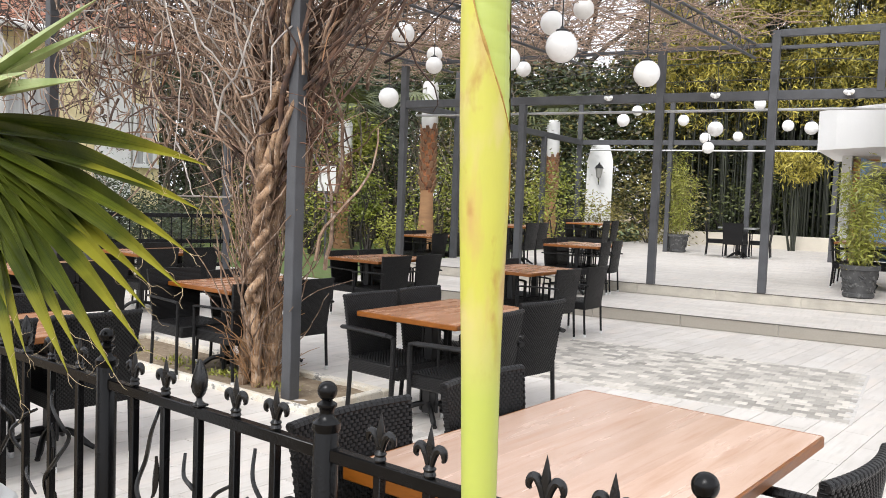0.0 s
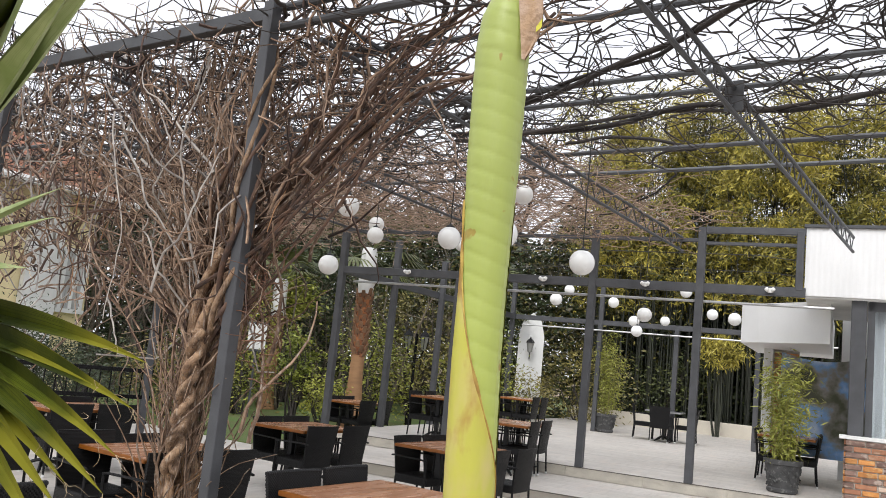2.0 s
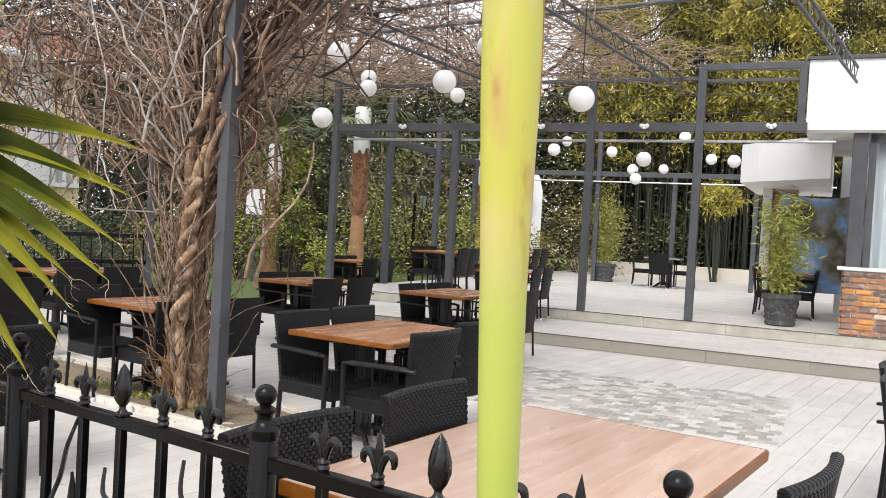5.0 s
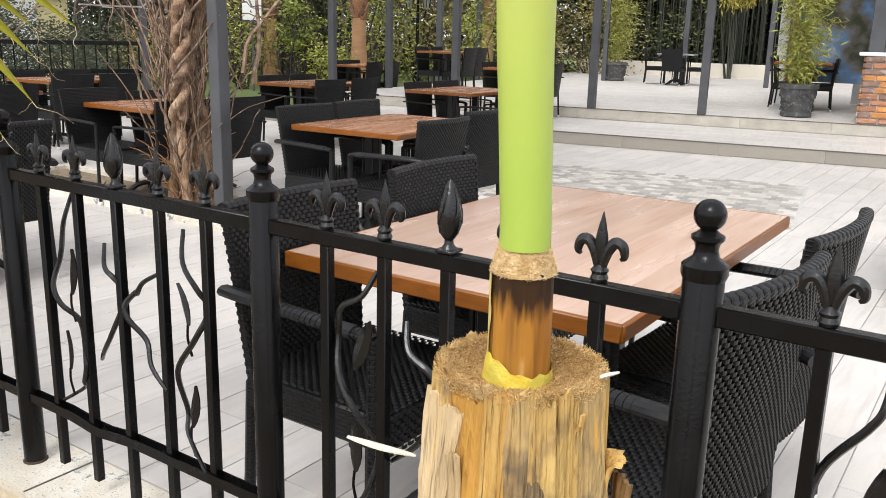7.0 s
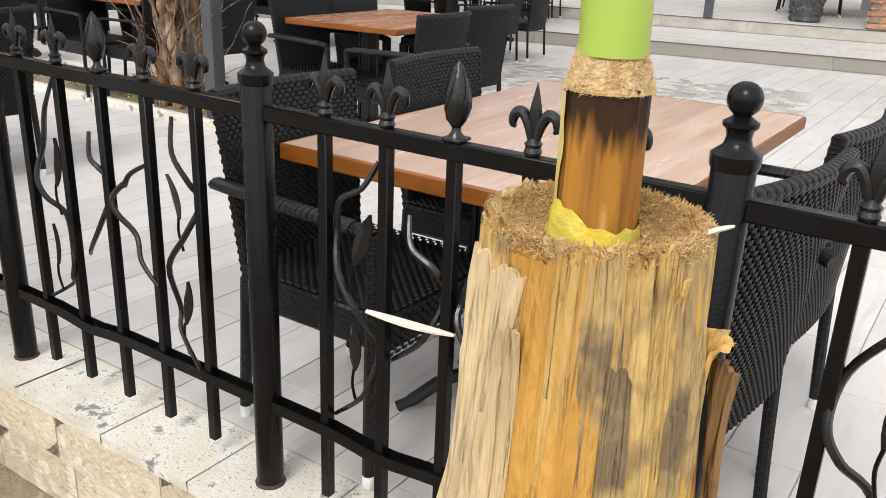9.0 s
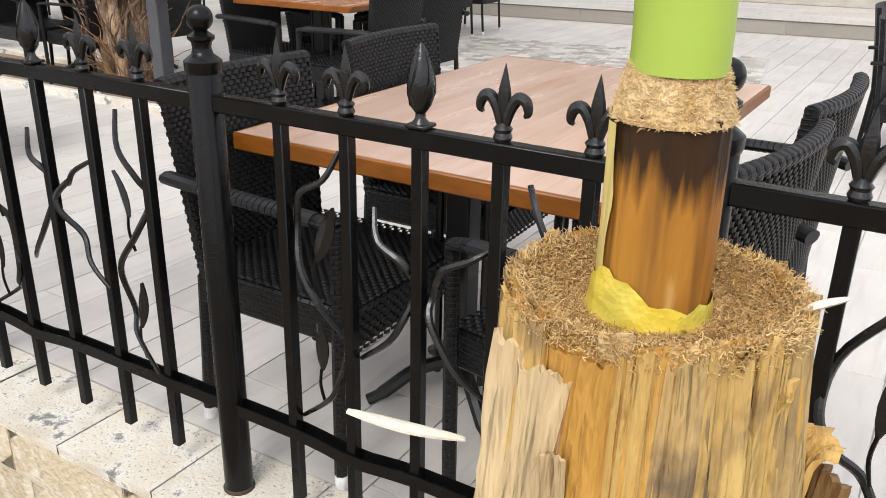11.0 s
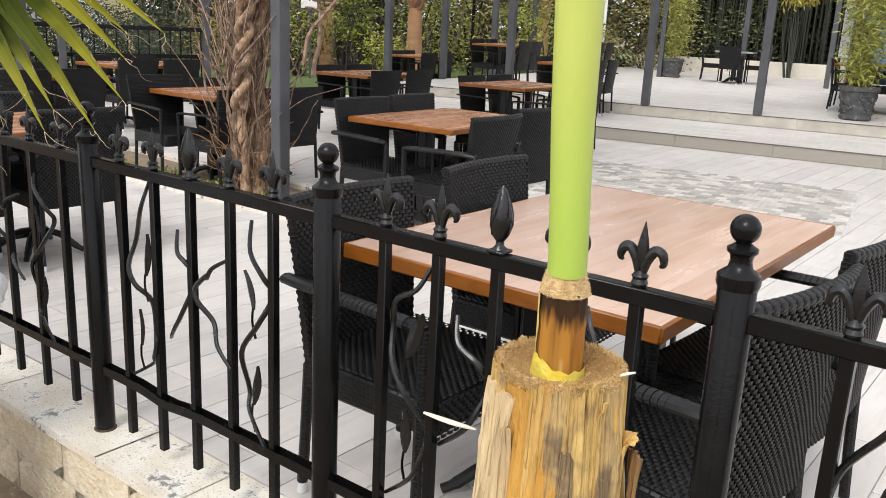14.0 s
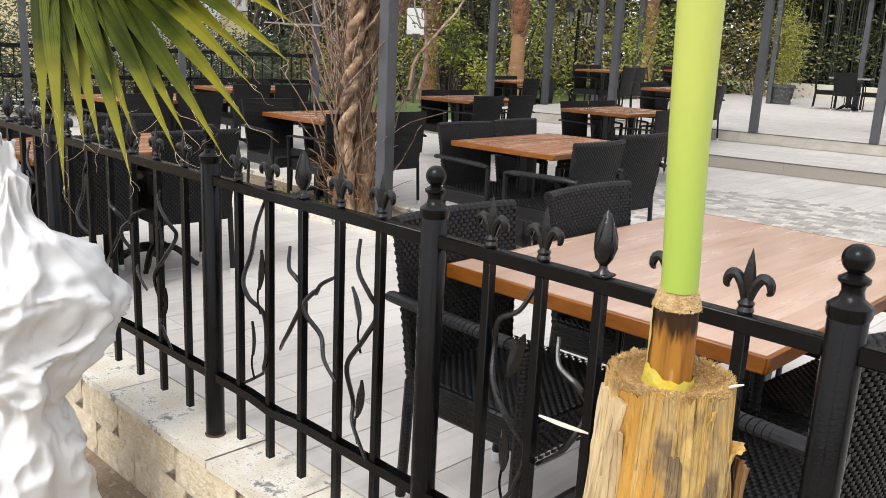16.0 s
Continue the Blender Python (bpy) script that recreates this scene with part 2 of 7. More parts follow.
PALM_LEAF = dry_ends(streaks(mat("palm_leaf_green", (0.085, 0.1, 0.008), 0.4, 0, 0.35, 5, 50, 0.1, tint=(0.018, 0.027, 0.003), random_amount=0.9, spec=0.22),
                             (34, 0.8, 1), (0.022, 0.035, 0.004), 0.48, 0.6, fac=0.85, coords="UV", detail=2), 0.72, (0.2, 0.19, 0.018), (0.34, 0.2, 0.06))
PALM_PALE = dry_ends(streaks(mat("pale_palm_underside", (0.55, 0.6, 0.34), 0.5, 0, 0.25, 5, 50, 0.1, tint=(0.24, 0.32, 0.1), random_amount=0.4),
                             (34, 0.8, 1), (0.26, 0.33, 0.12), 0.5, 0.64, fac=0.7, coords="UV", detail=2), 0.95, (0.42, 0.4, 0.14), (0.55, 0.45, 0.26))
PALM_TIP = mat("dry_palm_tip", (0.52, 0.4, 0.24), 0.8, 0, 0.3, 20, 90, 0.2)
FLEECE = mat("white_frost_fleece", (0.72, 0.715, 0.7), 0.85, 0, 0.06, 6, 150, 0.25)


def crumple(m, scale, strength, depth):
    """Crisp folds of thin cloth as relief."""
    n, l = m.node_tree.nodes, m.node_tree.links
    b = n["Principled BSDF"]
    co = n.new("ShaderNodeTexCoord")
    no = n.new("ShaderNodeTexNoise")
    no.noise_type = "RIDGED_MULTIFRACTAL"
    no.inputs["Scale"].default_value, no.inputs["Detail"].default_value = scale, 4
    l.new(co.outputs["Object"], no.inputs["Vector"])
    bp = n.new("ShaderNodeBump")
    bp.inputs["Strength"].default_value, bp.inputs["Distance"].default_value = strength, depth
    l.new(no.outputs["Fac"], bp.inputs["Height"])
    l.new(bp.outputs[0], b.inputs["Normal"])
    return m


crumple(FLEECE, 8.0, 0.16, 0.012)
BARK = mat("palm_trunk_bark", (0.3, 0.17, 0.1), 0.9, 0, 0.4, 6, 40, 0.6, random_amount=0.4)
POT = streaks(mat("dark_grey_cast_pot", (0.075, 0.075, 0.075), 0.7, 0, 0.35, 12, 80, 0.5), (18, 18, 18), (0.2, 0.2, 0.19), 0.55, 0.66, fac=0.6)
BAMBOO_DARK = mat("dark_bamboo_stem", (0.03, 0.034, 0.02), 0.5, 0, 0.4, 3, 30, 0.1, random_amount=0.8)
BAMBOO_LIGHT = mat("yellow_green_bamboo_stem", (0.26, 0.24, 0.07), 0.5, 0, 0.3, 3, 30, 0.1, random_amount=0.5)
BULB = mat("white_lamp_head", (0.8, 0.8, 0.78), 0.4, 0, 0.05, 5, 40, 0)
WIRE = mat("black_cable", (0.02, 0.02, 0.02), 0.6, 0, 0.2, 5, 40, 0)


def leaf_mat(name, base, tint):
    return mat(name, base, 0.5, 0, 0.3, 0.5, 9, 0.0, tint=tint, random_amount=0.8)


LEAF_BAMBOO = leaf_mat("bamboo_leaf_yellow_green", (0.46, 0.38, 0.06), (0.22, 0.2, 0.035))
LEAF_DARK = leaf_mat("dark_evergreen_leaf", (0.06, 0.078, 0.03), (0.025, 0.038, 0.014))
LEAF_MID = leaf_mat("shrub_leaf_green", (0.12, 0.13, 0.037), (0.045, 0.06, 0.02))
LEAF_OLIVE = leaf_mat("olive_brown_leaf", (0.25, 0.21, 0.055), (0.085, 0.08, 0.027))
LEAF_YELLOW = leaf_mat("yellow_green_shrub_leaf", (0.32, 0.32, 0.05), (0.16, 0.2, 0.03))

# ---- mesh helpers ----


class MB:
    """Collects vertices, faces and flat coordinates for one mesh."""

    def __init__(self):
        self.v, self.f, self.uv, self.boxed = [], [], [], False

    def quad_uv(self, pts, uvs):
        b = len(self.v)
        self.v += [tuple(p) for p in pts]
        self.f.append(tuple(range(b, b + len(pts))))
        self.uv += uvs

    def add(self, pts, faces):
        b = len(self.v)
        self.v += [tuple(p) for p in pts]
        self.f += [tuple(b + i for i in fc) for fc in faces]

    def box(self, size, centre=(0, 0, 0), m=None, bevel=0.0):
        sx, sy, sz = (s / 2 for s in size)
        c = Vector(centre)
        w = min(bevel, sx * 0.9, sy * 0.9, sz * 0.9)
        pts, idx = [], {}
        for x in (-1, 1):
            for y in (-1, 1):
                for z in (-1, 1):
                    for k, (a, b2, d) in enumerate(((0, w, w), (w, 0, w), (w, w, 0)) if w else ((0, 0, 0),)):
                        idx[x, y, z, k] = len(pts)
                        p = Vector((x * (sx - a), y * (sy - b2), z * (sz - d))) + c
                        pts.append(m @ p if m else p)
        faces = []
        for k in range(3):
            for s in (-1, 1):
                ring = []
                for a, b2 in ((-1, -1), (1, -1), (1, 1), (-1, 1)):
                    key = [0, 0, 0]
                    key[k], key[(k + 1) % 3], key[(k + 2) % 3] = s, a, b2
                    ring.append(idx[(*key, k if w else 0)])
                faces.append(ring if s > 0 else ring[::-1])
        if w:
            for k in range(3):
                i, j = (k + 1) % 3, (k + 2) % 3
                for a in (-1, 1):
                    for b2 in (-1, 1):
                        q = []
                        for s in (-1, 1):
                            key = [0, 0, 0]
                            key[k], key[i], key[j] = s, a, b2
                            q.append((idx[(*key, i)], idx[(*key, j)]))
                        r = [q[0][0], q[0][1], q[1][1], q[1][0]]
                        faces.append(r if a * b2 > 0 else r[::-1])
            for x in (-1, 1):
                for y in (-1, 1):
                    for z in (-1, 1):
                        t = [idx[x, y, z, 0], idx[x, y, z, 1], idx[x, y, z, 2]]
                        faces.append(t if x * y * z > 0 else t[::-1])
        self.add(pts, faces)
        return self

    def tube(self, pts, r, n=6, cap=True, flat=1.0):
        pts = [Vector(p) for p in pts]
        rs = r if isinstance(r, (list, tuple)) else [r] * len(pts)
        b = len(self.v)
        side = None
        for i, p in enumerate(pts):
            d = (pts[min(i + 1, len(pts) - 1)] - pts[max(i - 1, 0)])
            d = d.normalized() if d.length > 1e-9 else Vector((0, 0, 1))
            if side is None:
                side = d.cross(Vector((0, 0, 1)) if abs(d.z) < 0.9 else Vector((0, 1, 0))).normalized()
            side = (side - d * side.dot(d)).normalized()
            up = d.cross(side)
            for k in range(n):
                a = 2 * math.pi * k / n
                q = p + rs[i] * (side * math.cos(a) + up * (math.sin(a) * flat))
                self.v.append((q.x, q.y, q.z))
        for i in range(len(pts) - 1):
            for k in range(n):
                k2 = (k + 1) % n
                self.f.append((b + i * n + k, b + i * n + k2, b + (i + 1) * n + k2, b + (i + 1) * n + k))
        if cap:
            self.f.append(tuple(b + k for k in range(n))[::-1])
            self.f.append(tuple(b + (len(pts) - 1) * n + k for k in range(n)))
        return self

    def lathe(self, profile, n=16, m=None, wobble=0.0, centre=(0, 0, 0)):
        b = len(self.v)
        c = Vector(centre)
        for r, z in profile:
            for k in range(n):
                a = 2 * math.pi * k / n
                rr = r * (1 + wobble * math.sin(3 * a + z * 9))
                p = Vector((rr * math.cos(a), rr * math.sin(a), z)) + c
                p = m @ p if m else p
                self.v.append((p.x, p.y, p.z))
        for i in range(len(profile) - 1):
            for k in range(n):
                k2 = (k + 1) % n
                self.f.append((b + i * n + k, b + i * n + k2, b + (i + 1) * n + k2, b + (i + 1) * n + k))
        self.f.append(tuple(b + k for k in range(n))[::-1])
        self.f.append(tuple(b + (len(profile) - 1) * n + k for k in range(n)))
        return self

    def prism(self, poly, t, m=None):
        """A flat outline in x and z, t thick along y."""
        n = len(poly)
        pts = [Vector((x, -t / 2, z)) for x, z in poly] + [Vector((x, t / 2, z)) for x, z in poly]
        if m:
            pts = [m @ p for p in pts]
        self.add(pts, [tuple(range(n)), tuple(range(n, 2 * n))[::-1]] + [((i + 1) % n, i, n + i, n + (i + 1) % n) for i in range(n)])
        return self

    def sheet(self, grid, thick=0.0):
        """A surface through rows of points; thick gives it a second side."""
        rows, cols = len(grid), len(grid[0])
        b = len(self.v)
        for row in grid:
            self.v += [tuple(p) for p in row]
        for i in range(rows - 1):
            for j in range(cols - 1):
                self.f.append((b + i * cols + j, b + i * cols + j + 1, b + (i + 1) * cols + j + 1, b + (i + 1) * cols + j))
        return self

    def mesh(self, name, material, smooth=True, angle=38):
        me = bpy.data.meshes.new(name)
        me.from_pydata(self.v, [], self.f)
        me.materials.append(material)
        if self.uv and len(self.uv) == len(me.loops):
            layer = me.uv_layers.new(name="flat")
            layer.data.foreach_set("uv", [c for p in self.uv for c in p])
        if self.boxed:
            layer = me.uv_layers.new(name="flat")
            flat = []
            for p in me.polygons:
                ax = max(range(3), key=lambda k: abs(p.normal[k]))
                for i in p.vertices:
                    c = self.v[i]
                    flat += (c[1], c[2]) if ax == 0 else (c[0], c[2]) if ax == 1 else (c[0], c[1])
            layer.data.foreach_set("uv", flat)
        if smooth:
            me.polygons.foreach_set("use_smooth", [True] * len(me.polygons))
            me.set_sharp_from_angle(angle=radians(angle))
        me.update()
        return me


def part(name, mb, material, parent=None, label="", smooth=True, angle=38):
    ob = new(name, mb if isinstance(mb, bpy.types.Mesh) else mb.mesh(name, material, smooth, angle))
    if parent is not None:
        ob.parent = parent
    if label:
        ob["label"] = label
    return ob


def thing(name, m=None, label="", category="", group="", kind=""):
    ob = new(name)
    ob.empty_display_size = 0.1
    if m is not None:
        ob.matrix_basis = m
    return tagged(ob, label, category, group, kind)


def solo(name, mb, material, label, category="", group="", kind="", smooth=True, m=None, angle=38):
    ob = part(name, mb, material, None, "", smooth, angle)
    if m is not None:
        ob.matrix_basis = m
    return tagged(ob, label, category, group, kind)


def spline(pts, per=6):
    """Catmull-Rom points through pts."""
    pts = [Vector(p) for p in pts]
    out = []
    for i in range(len(pts) - 1):
        p0, p1, p2, p3 = pts[max(i - 1, 0)], pts[i], pts[i + 1], pts[min(i + 2, len(pts) - 1)]
        for k in range(per):
            t = k / per
            out.append(0.5 * ((2 * p1) + (p2 - p0) * t + (2 * p0 - 5 * p1 + 4 * p2 - p3) * t * t + (3 * p1 - p0 - 3 * p2 + p3) * t ** 3))
    out.append(pts[-1])
    return out


rng = random.Random(7)
# the platform, steps and paved patch are turned against the fence
TURN = 9.0
PL = pose(-4.74, 10.876, 0, 0, 0, TURN)
# the garden behind is laid out along the platform
GARDEN = PL @ pose(-4.71, 10.95, 0, 0, 0, 8.0).inverted()


def plat(u, v, z=0.0, rz=0.0):
    return PL @ pose(u, v, z, 0, 0, rz)


def at_plat(u, v, z=0.0):
    return PL @ Vector((u, v, z))

# ---- setting: ground, terrace, wall, platform ----
ground = MB()
ground.sheet([[(x, y, -0.36) for x in (-400, -60, -8, 8, 60, 400)] for y in (-400, -60, -6, -0.2)])
ground.sheet([[(x, y, -0.36) for x in (-400, -60, -8, 8, 60, 400)] for y in (-0.2, 6, 40, 120, 900)])
solo("ground", ground, SOIL, "dry brown soil ground reaching far past the terrace", "ground", kind="structure", smooth=False)
lawn = MB().box((60, 50, 0.1), (-38, 34, -0.03))
solo("lawn", lawn, GRASS, "green lawn behind the terrace", "lawn", kind="structure", smooth=False)

slab = MB().box((26, 36, 0.35), (-5, 18.03, -0.185))
floor = solo("floor", slab, GROUT, "terrace floor of pale wood-look tiles with grey joints", "floor", kind="structure", smooth=False)

pslab = MB().box((13.4, 15.5, 0.31), (1.9, 7.74, 0.155))
platform = solo("platform", pslab, GROUT, "raised terrace platform two steps above the floor", "platform", kind="structure", smooth=False, m=PL)
tread = MB().box((13.4, 2.02, 0.15), (1.9, -1.022, 0.075))
step = solo("step", tread, GROUT, "wide lower step with grey-brown riser tiles", "step", kind="structure", smooth=False, m=PL)
for nm, par, v0, z0 in (("riser_tile", step, -2.032, 0.0), ("riser_tile", platform, -0.01, 0.165)):
    u = -4.8
    while u < 8.4:
        w = 1.2 if u > -4.7 else 0.9
        part(nm, MB().box((w - 0.006, 0.016, 0.158), (u + w / 2, v0 - 0.004, z0 + 0.083), bevel=0.003), STEP_TILE if par == step else RISER_PALE, par, smooth=False)
        u += w

for par, v0, z0 in ((step, -2.046, 0.163), (platform, -0.024, 0.331)):
    part("nosing", MB().box((13.4, 0.012, 0.012), (1.9, v0, z0 - 0.008), bevel=0.002), mat("dark_step_nosing", (0.14, 0.125, 0.105), 0.7, 0, 0.3, 8, 80, 0.2), par, smooth=False)

# retaining wall under the fence with its travertine caps
wall_core = MB().box((26, 0.2, 0.33), (-5, -0.005, -0.20))
wall_low = solo("wall_low", wall_core, MORTAR, "low retaining wall faced with tan stone blocks", "wall", kind="structure", smooth=False)
x = -8.0
for row in range(2):
    z0 = -0.36 + row * 0.165
    x = -7.9 + row * 0.21
    while x < 3.2:
        w = rng.choice((0.34, 0.4, 0.46))
        mb = MB()
        n = 6
        g = []
        for j in range(4):
            g.append([(x + 0.003 + (w - 0.006) * i / n, -0.108 - (0.004 + 0.009 * noise.noise((x * 5 + i * 0.7, j * 0.9, row))) * (0 if i in (0, n) or j in (0, 3) else 1),
                       z0 + 0.003 + 0.159 * j / 3) for i in range(n + 1)])
        mb.sheet(g)
        mb.box((w - 0.008, 0.02, 0.157), (x + w / 2, -0.098, z0 + 0.0825))
        part("stone_block", mb, WALL_STONE, wall_low, angle=60)
        x += w
x = -8.0
while x < 3.4:
    w = rng.choice((0.3, 0.34, 0.4))
    mb = MB()
    n = 5
    zt = rng.uniform(-0.002, 0.002)
    g = [[(x + 0.002 + (w - 0.004) * i / n, -0.128 + 0.25 * j / 3 + (rng.uniform(-0.004, 0.003) if j == 0 else 0), zt - 0.001) for i in range(n + 1)] for j in range(4)]
    mb.sheet(g)
    mb.sheet([[(p[0], p[1] + rng.uniform(-0.002, 0.003), -0.03) for p in g[0]], g[0]])
    mb.sheet([[(p[0], p[1] + 0.03, -0.031) for p in g[0]], [(p[0], p[1], -0.03) for p in g[0]]])
    part("cap_stone", mb, TRAVERTINE, wall_low, smooth=False)
    x += w

# ---- iron fence ----
POSTS = [3.27, 2.29, 1.306, 0.322, -0.66, -1.713, -3.06, -4.1, -5.1, -6.1, -7.1]
RAIL_TOP, RAIL_LOW = 0.917, 0.226


RUST = mat("rusty_base", (0.06, 0.035, 0.022), 0.8, 0, 0.4, 60, 200, 0.3)
fence = thing("iron_fence", label="black iron fence with ball posts, fleur-de-lis and leafy scrollwork", category="fence")


def make_post(x):
    p = part("post", MB().lathe([(0.033, -0.06), (0.033, 0.985), (0.03, 0.99)], 18), IRON, fence)
    p.location = (x, 0, 0)
    part("base_ring", MB().lathe([(0.037, -0.01), (0.037, 0.003), (0.033, 0.007)], 16), RUST, p, "rusty base ring")
    part("collar", MB().lathe([(0.034, 0.972), (0.037, 0.98), (0.037, 0.995), (0.03, 1.001), (0.021, 1.008), (0.018, 1.02), (0.02, 1.03), (0.026, 1.036), (0.026, 1.042),
                               (0.018, 1.047), (0.012, 1.052)], 20), IRON, p)
    part("ball", MB().lathe([(0.002 + 0.0235 * math.sin(a), 1.0745 - 0.025 * math.cos(a)) for a in [math.pi * i / 12 for i in range(13)]], 22), IRON, p)
    return p


def make_fleur(parent, x):
    z = RAIL_TOP + 0.018
    mb = MB().lathe([(0.013, z), (0.016, z + 0.006), (0.013, z + 0.014), (0.016, z + 0.02), (0.011, z + 0.026), (0.007, z + 0.03)], 12, centre=(x, 0, 0))
    prof = [(0.004, 0.026), (0.008, 0.04), (0.013, 0.062), (0.0105, 0.082), (0.005, 0.105), (0.0005, 0.122)]
    b = len(mb.v)
    for r, h in prof:
        for k in range(8):
            a = math.pi * 2 * k / 8
            mb.v.append((x + r * math.cos(a), 0.6 * r * math.sin(a), z + h))
    for i in range(len(prof) - 1):
        for k in range(8):
            mb.f.append((b + i * 8 + k, b + i * 8 + (k + 1) % 8, b + (i + 1) * 8 + (k + 1) % 8, b + (i + 1) * 8 + k))
    for s in (-1, 1):
        pts = spline([(x + s * 0.005, 0, z + 0.026), (x + s * 0.012, 0, z + 0.052), (x + s * 0.024, 0, z + 0.07), (x + s * 0.038, 0, z + 0.066), (x + s * 0.042, 0, z + 0.05), (x + s * 0.036, 0, z + 0.043)], 4)
        nn = len(pts)
        mb.tube(pts, [0.0035 + 0.0065 * math.sin(math.pi * min(1, (i + 2) / nn)) ** 0.7 for i in range(nn)], 8)
    part("fleur_finial", mb, FORGED, parent)


def make_bud(parent, x):
    z = RAIL_TOP + 0.018
    mb = MB().box((0.04, 0.04, 0.007), (x, 0, z + 0.0035), bevel=0.002).lathe([(0.017, z + 0.006), (0.009, z + 0.016), (0.0085, z + 0.024)], 12, centre=(x, 0, 0))
    mb.lathe([(0.0085, z + 0.024), (0.0175, z + 0.036), (0.0235, z + 0.056), (0.0235, z + 0.076), (0.0175, z + 0.104), (0.009, z + 0.128), (0.001, z + 0.14)], 16, centre=(x, 0, 0))
    for k in range(5):
        a = k * 1.3
        mb.tube([(x + q * math.cos(a + t), q * math.sin(a + t), z + h) for q, h, t in ((0.0185, 0.038, 0), (0.0242, 0.06, 0.4), (0.0238, 0.08, 0.75), (0.0182, 0.103, 0.9), (0.0098, 0.126, 1.0))], 0.0017, 4)
    part("bud_finial", mb, FORGED, parent)


def leaf_shape(mb, x, z, length, width, tilt, y=0.006):
    """A forged leaf with a raised midrib."""
    ca, sa = math.cos(tilt), math.sin(tilt)
    rows = []
    for i in range(7):
        t = i / 6
        w = width * math.sin(math.pi * min(1, t * 0.94 + 0.04)) ** 0.8 * (1 - 0.25 * t)
        row = []
        for s, dy in ((-1, 0.004), (0, -0.002), (1, 0.004)):
            lx, lz = s * w / 2, t * length
            row.append((x + lx * ca + lz * sa, y + dy + 0.004 * math.sin(3 * t), z - lx * sa + lz * ca))
        rows.append(row)
    mb.sheet(rows)
    mb.sheet([[(p[0], p[1] + 0.003, p[2]) for p in r[::-1]] for r in rows])


def make_panel(x0, x1, count=5, low_sag=True):
    """A fence panel between the posts at x0 (left) and x1."""
    w = x1 - x0
    p = fence
    made = []

    def add(name, mb, material, parent, label="", smooth=True, angle=38):
        ob = part(name, mb, material, parent, label, smooth, angle)
        if parent is fence:
            made.append(ob)
        return ob
    add("top_rail", MB().box((w - 0.056, 0.03, 0.034), (w / 2, 0, RAIL_TOP), bevel=0.003), IRON, p)
    dent = [RAIL_LOW - (0.012 if 5 <= i <= 6 else 0.005 if i in (4, 7) else 0) for i in range(17)]
    mb = MB()
    for y0, y1, z0, z1 in ((-0.017, -0.013, -0.014, 0.014), (0.013, 0.017, -0.014, 0.014), (-0.013, 0.013, -0.014, -0.01)):
        mb.sheet([[(0.028 + (w - 0.056) * i / 16, dy, dent[i] + dz) for dy, dz in ((y0, z0), (y1, z0), (y1, z1), (y0, z1), (y0, z0))] for i in range(17)])
    add("bottom_rail", mb, IRON, p, smooth=False)
    gap = (w - 0.364) / (count - 1)
    mid = w / 2 + (-0.012 if abs(x0 + 1.713) < 0.01 else 0.006)
    for k in range(count):
        xb = mid + (k - (count - 1) / 2) * gap
        bar = add("bar", MB().box((0.0235, 0.0235, RAIL_TOP - 0.045), (xb, 0, (RAIL_TOP + 0.045) / 2), bevel=0.002), IRON, p)
        if k == count // 2:
            make_bud(bar, xb)
        else:
            make_fleur(bar, xb)
    s = w / 1.05
    if abs(x0 + 0.66) < 0.01:
        s = 1.0
        scrolls = [
            [(0.315, 0.861), (0.293, 0.809), (0.238, 0.775), (0.209, 0.706), (0.23, 0.622), (0.275, 0.549), (0.322, 0.468), (0.311, 0.375), (0.281, 0.331), (0.202, 0.262)],
            [(0.391, 0.769), (0.415, 0.716), (0.468, 0.684), (0.484, 0.63), (0.468, 0.565), (0.436, 0.515), (0.358, 0.448)],
            [(0.633, 0.738), (0.606, 0.72), (0.551, 0.688), (0.519, 0.625), (0.529, 0.582), (0.585, 0.495), (0.64, 0.44)],
            [(0.699, 0.866), (0.73, 0.816), (0.768, 0.745), (0.783, 0.7), (0.769, 0.626), (0.729, 0.549), (0.69, 0.47), (0.7, 0.39), (0.74, 0.32), (0.79, 0.25)],
        ]
        leaves = ((0.268, 0.641, 0.125, 0.042, 0.35), (0.273, 0.402, 0.11, 0.036, -0.05), (0.735, 0.6, 0.1, 0.034, -0.3), (0.745, 0.36, 0.11, 0.034, 0.1))
    else:
        scrolls = [
            [(0.3, 0.894), (0.298, 0.836), (0.281, 0.797), (0.219, 0.704), (0.209, 0.623), (0.239, 0.568), (0.291, 0.518), (0.339, 0.414), (0.324, 0.356), (0.284, 0.317), (0.213, 0.268)],
            [(0.381, 0.429), (0.432, 0.474), (0.475, 0.537), (0.512, 0.646), (0.499, 0.692), (0.46, 0.717), (0.431, 0.772)],
            [(0.655, 0.728), (0.619, 0.702), (0.594, 0.669), (0.557, 0.661), (0.538, 0.627), (0.549, 0.588), (0.588, 0.531), (0.634, 0.477), (0.69, 0.425)],
            [(0.758, 0.859), (0.78, 0.781), (0.832, 0.72), (0.842, 0.67), (0.809, 0.588), (0.74, 0.49), (0.742, 0.375), (0.77, 0.325), (0.836, 0.23)],
        ]
        leaves = ((0.293, 0.606, 0.135, 0.036, 0.12), (0.257, 0.374, 0.118, 0.018, -0.02), (0.787, 0.622, 0.11, 0.026, -0.32), (0.782, 0.346, 0.122, 0.036, 0.16))
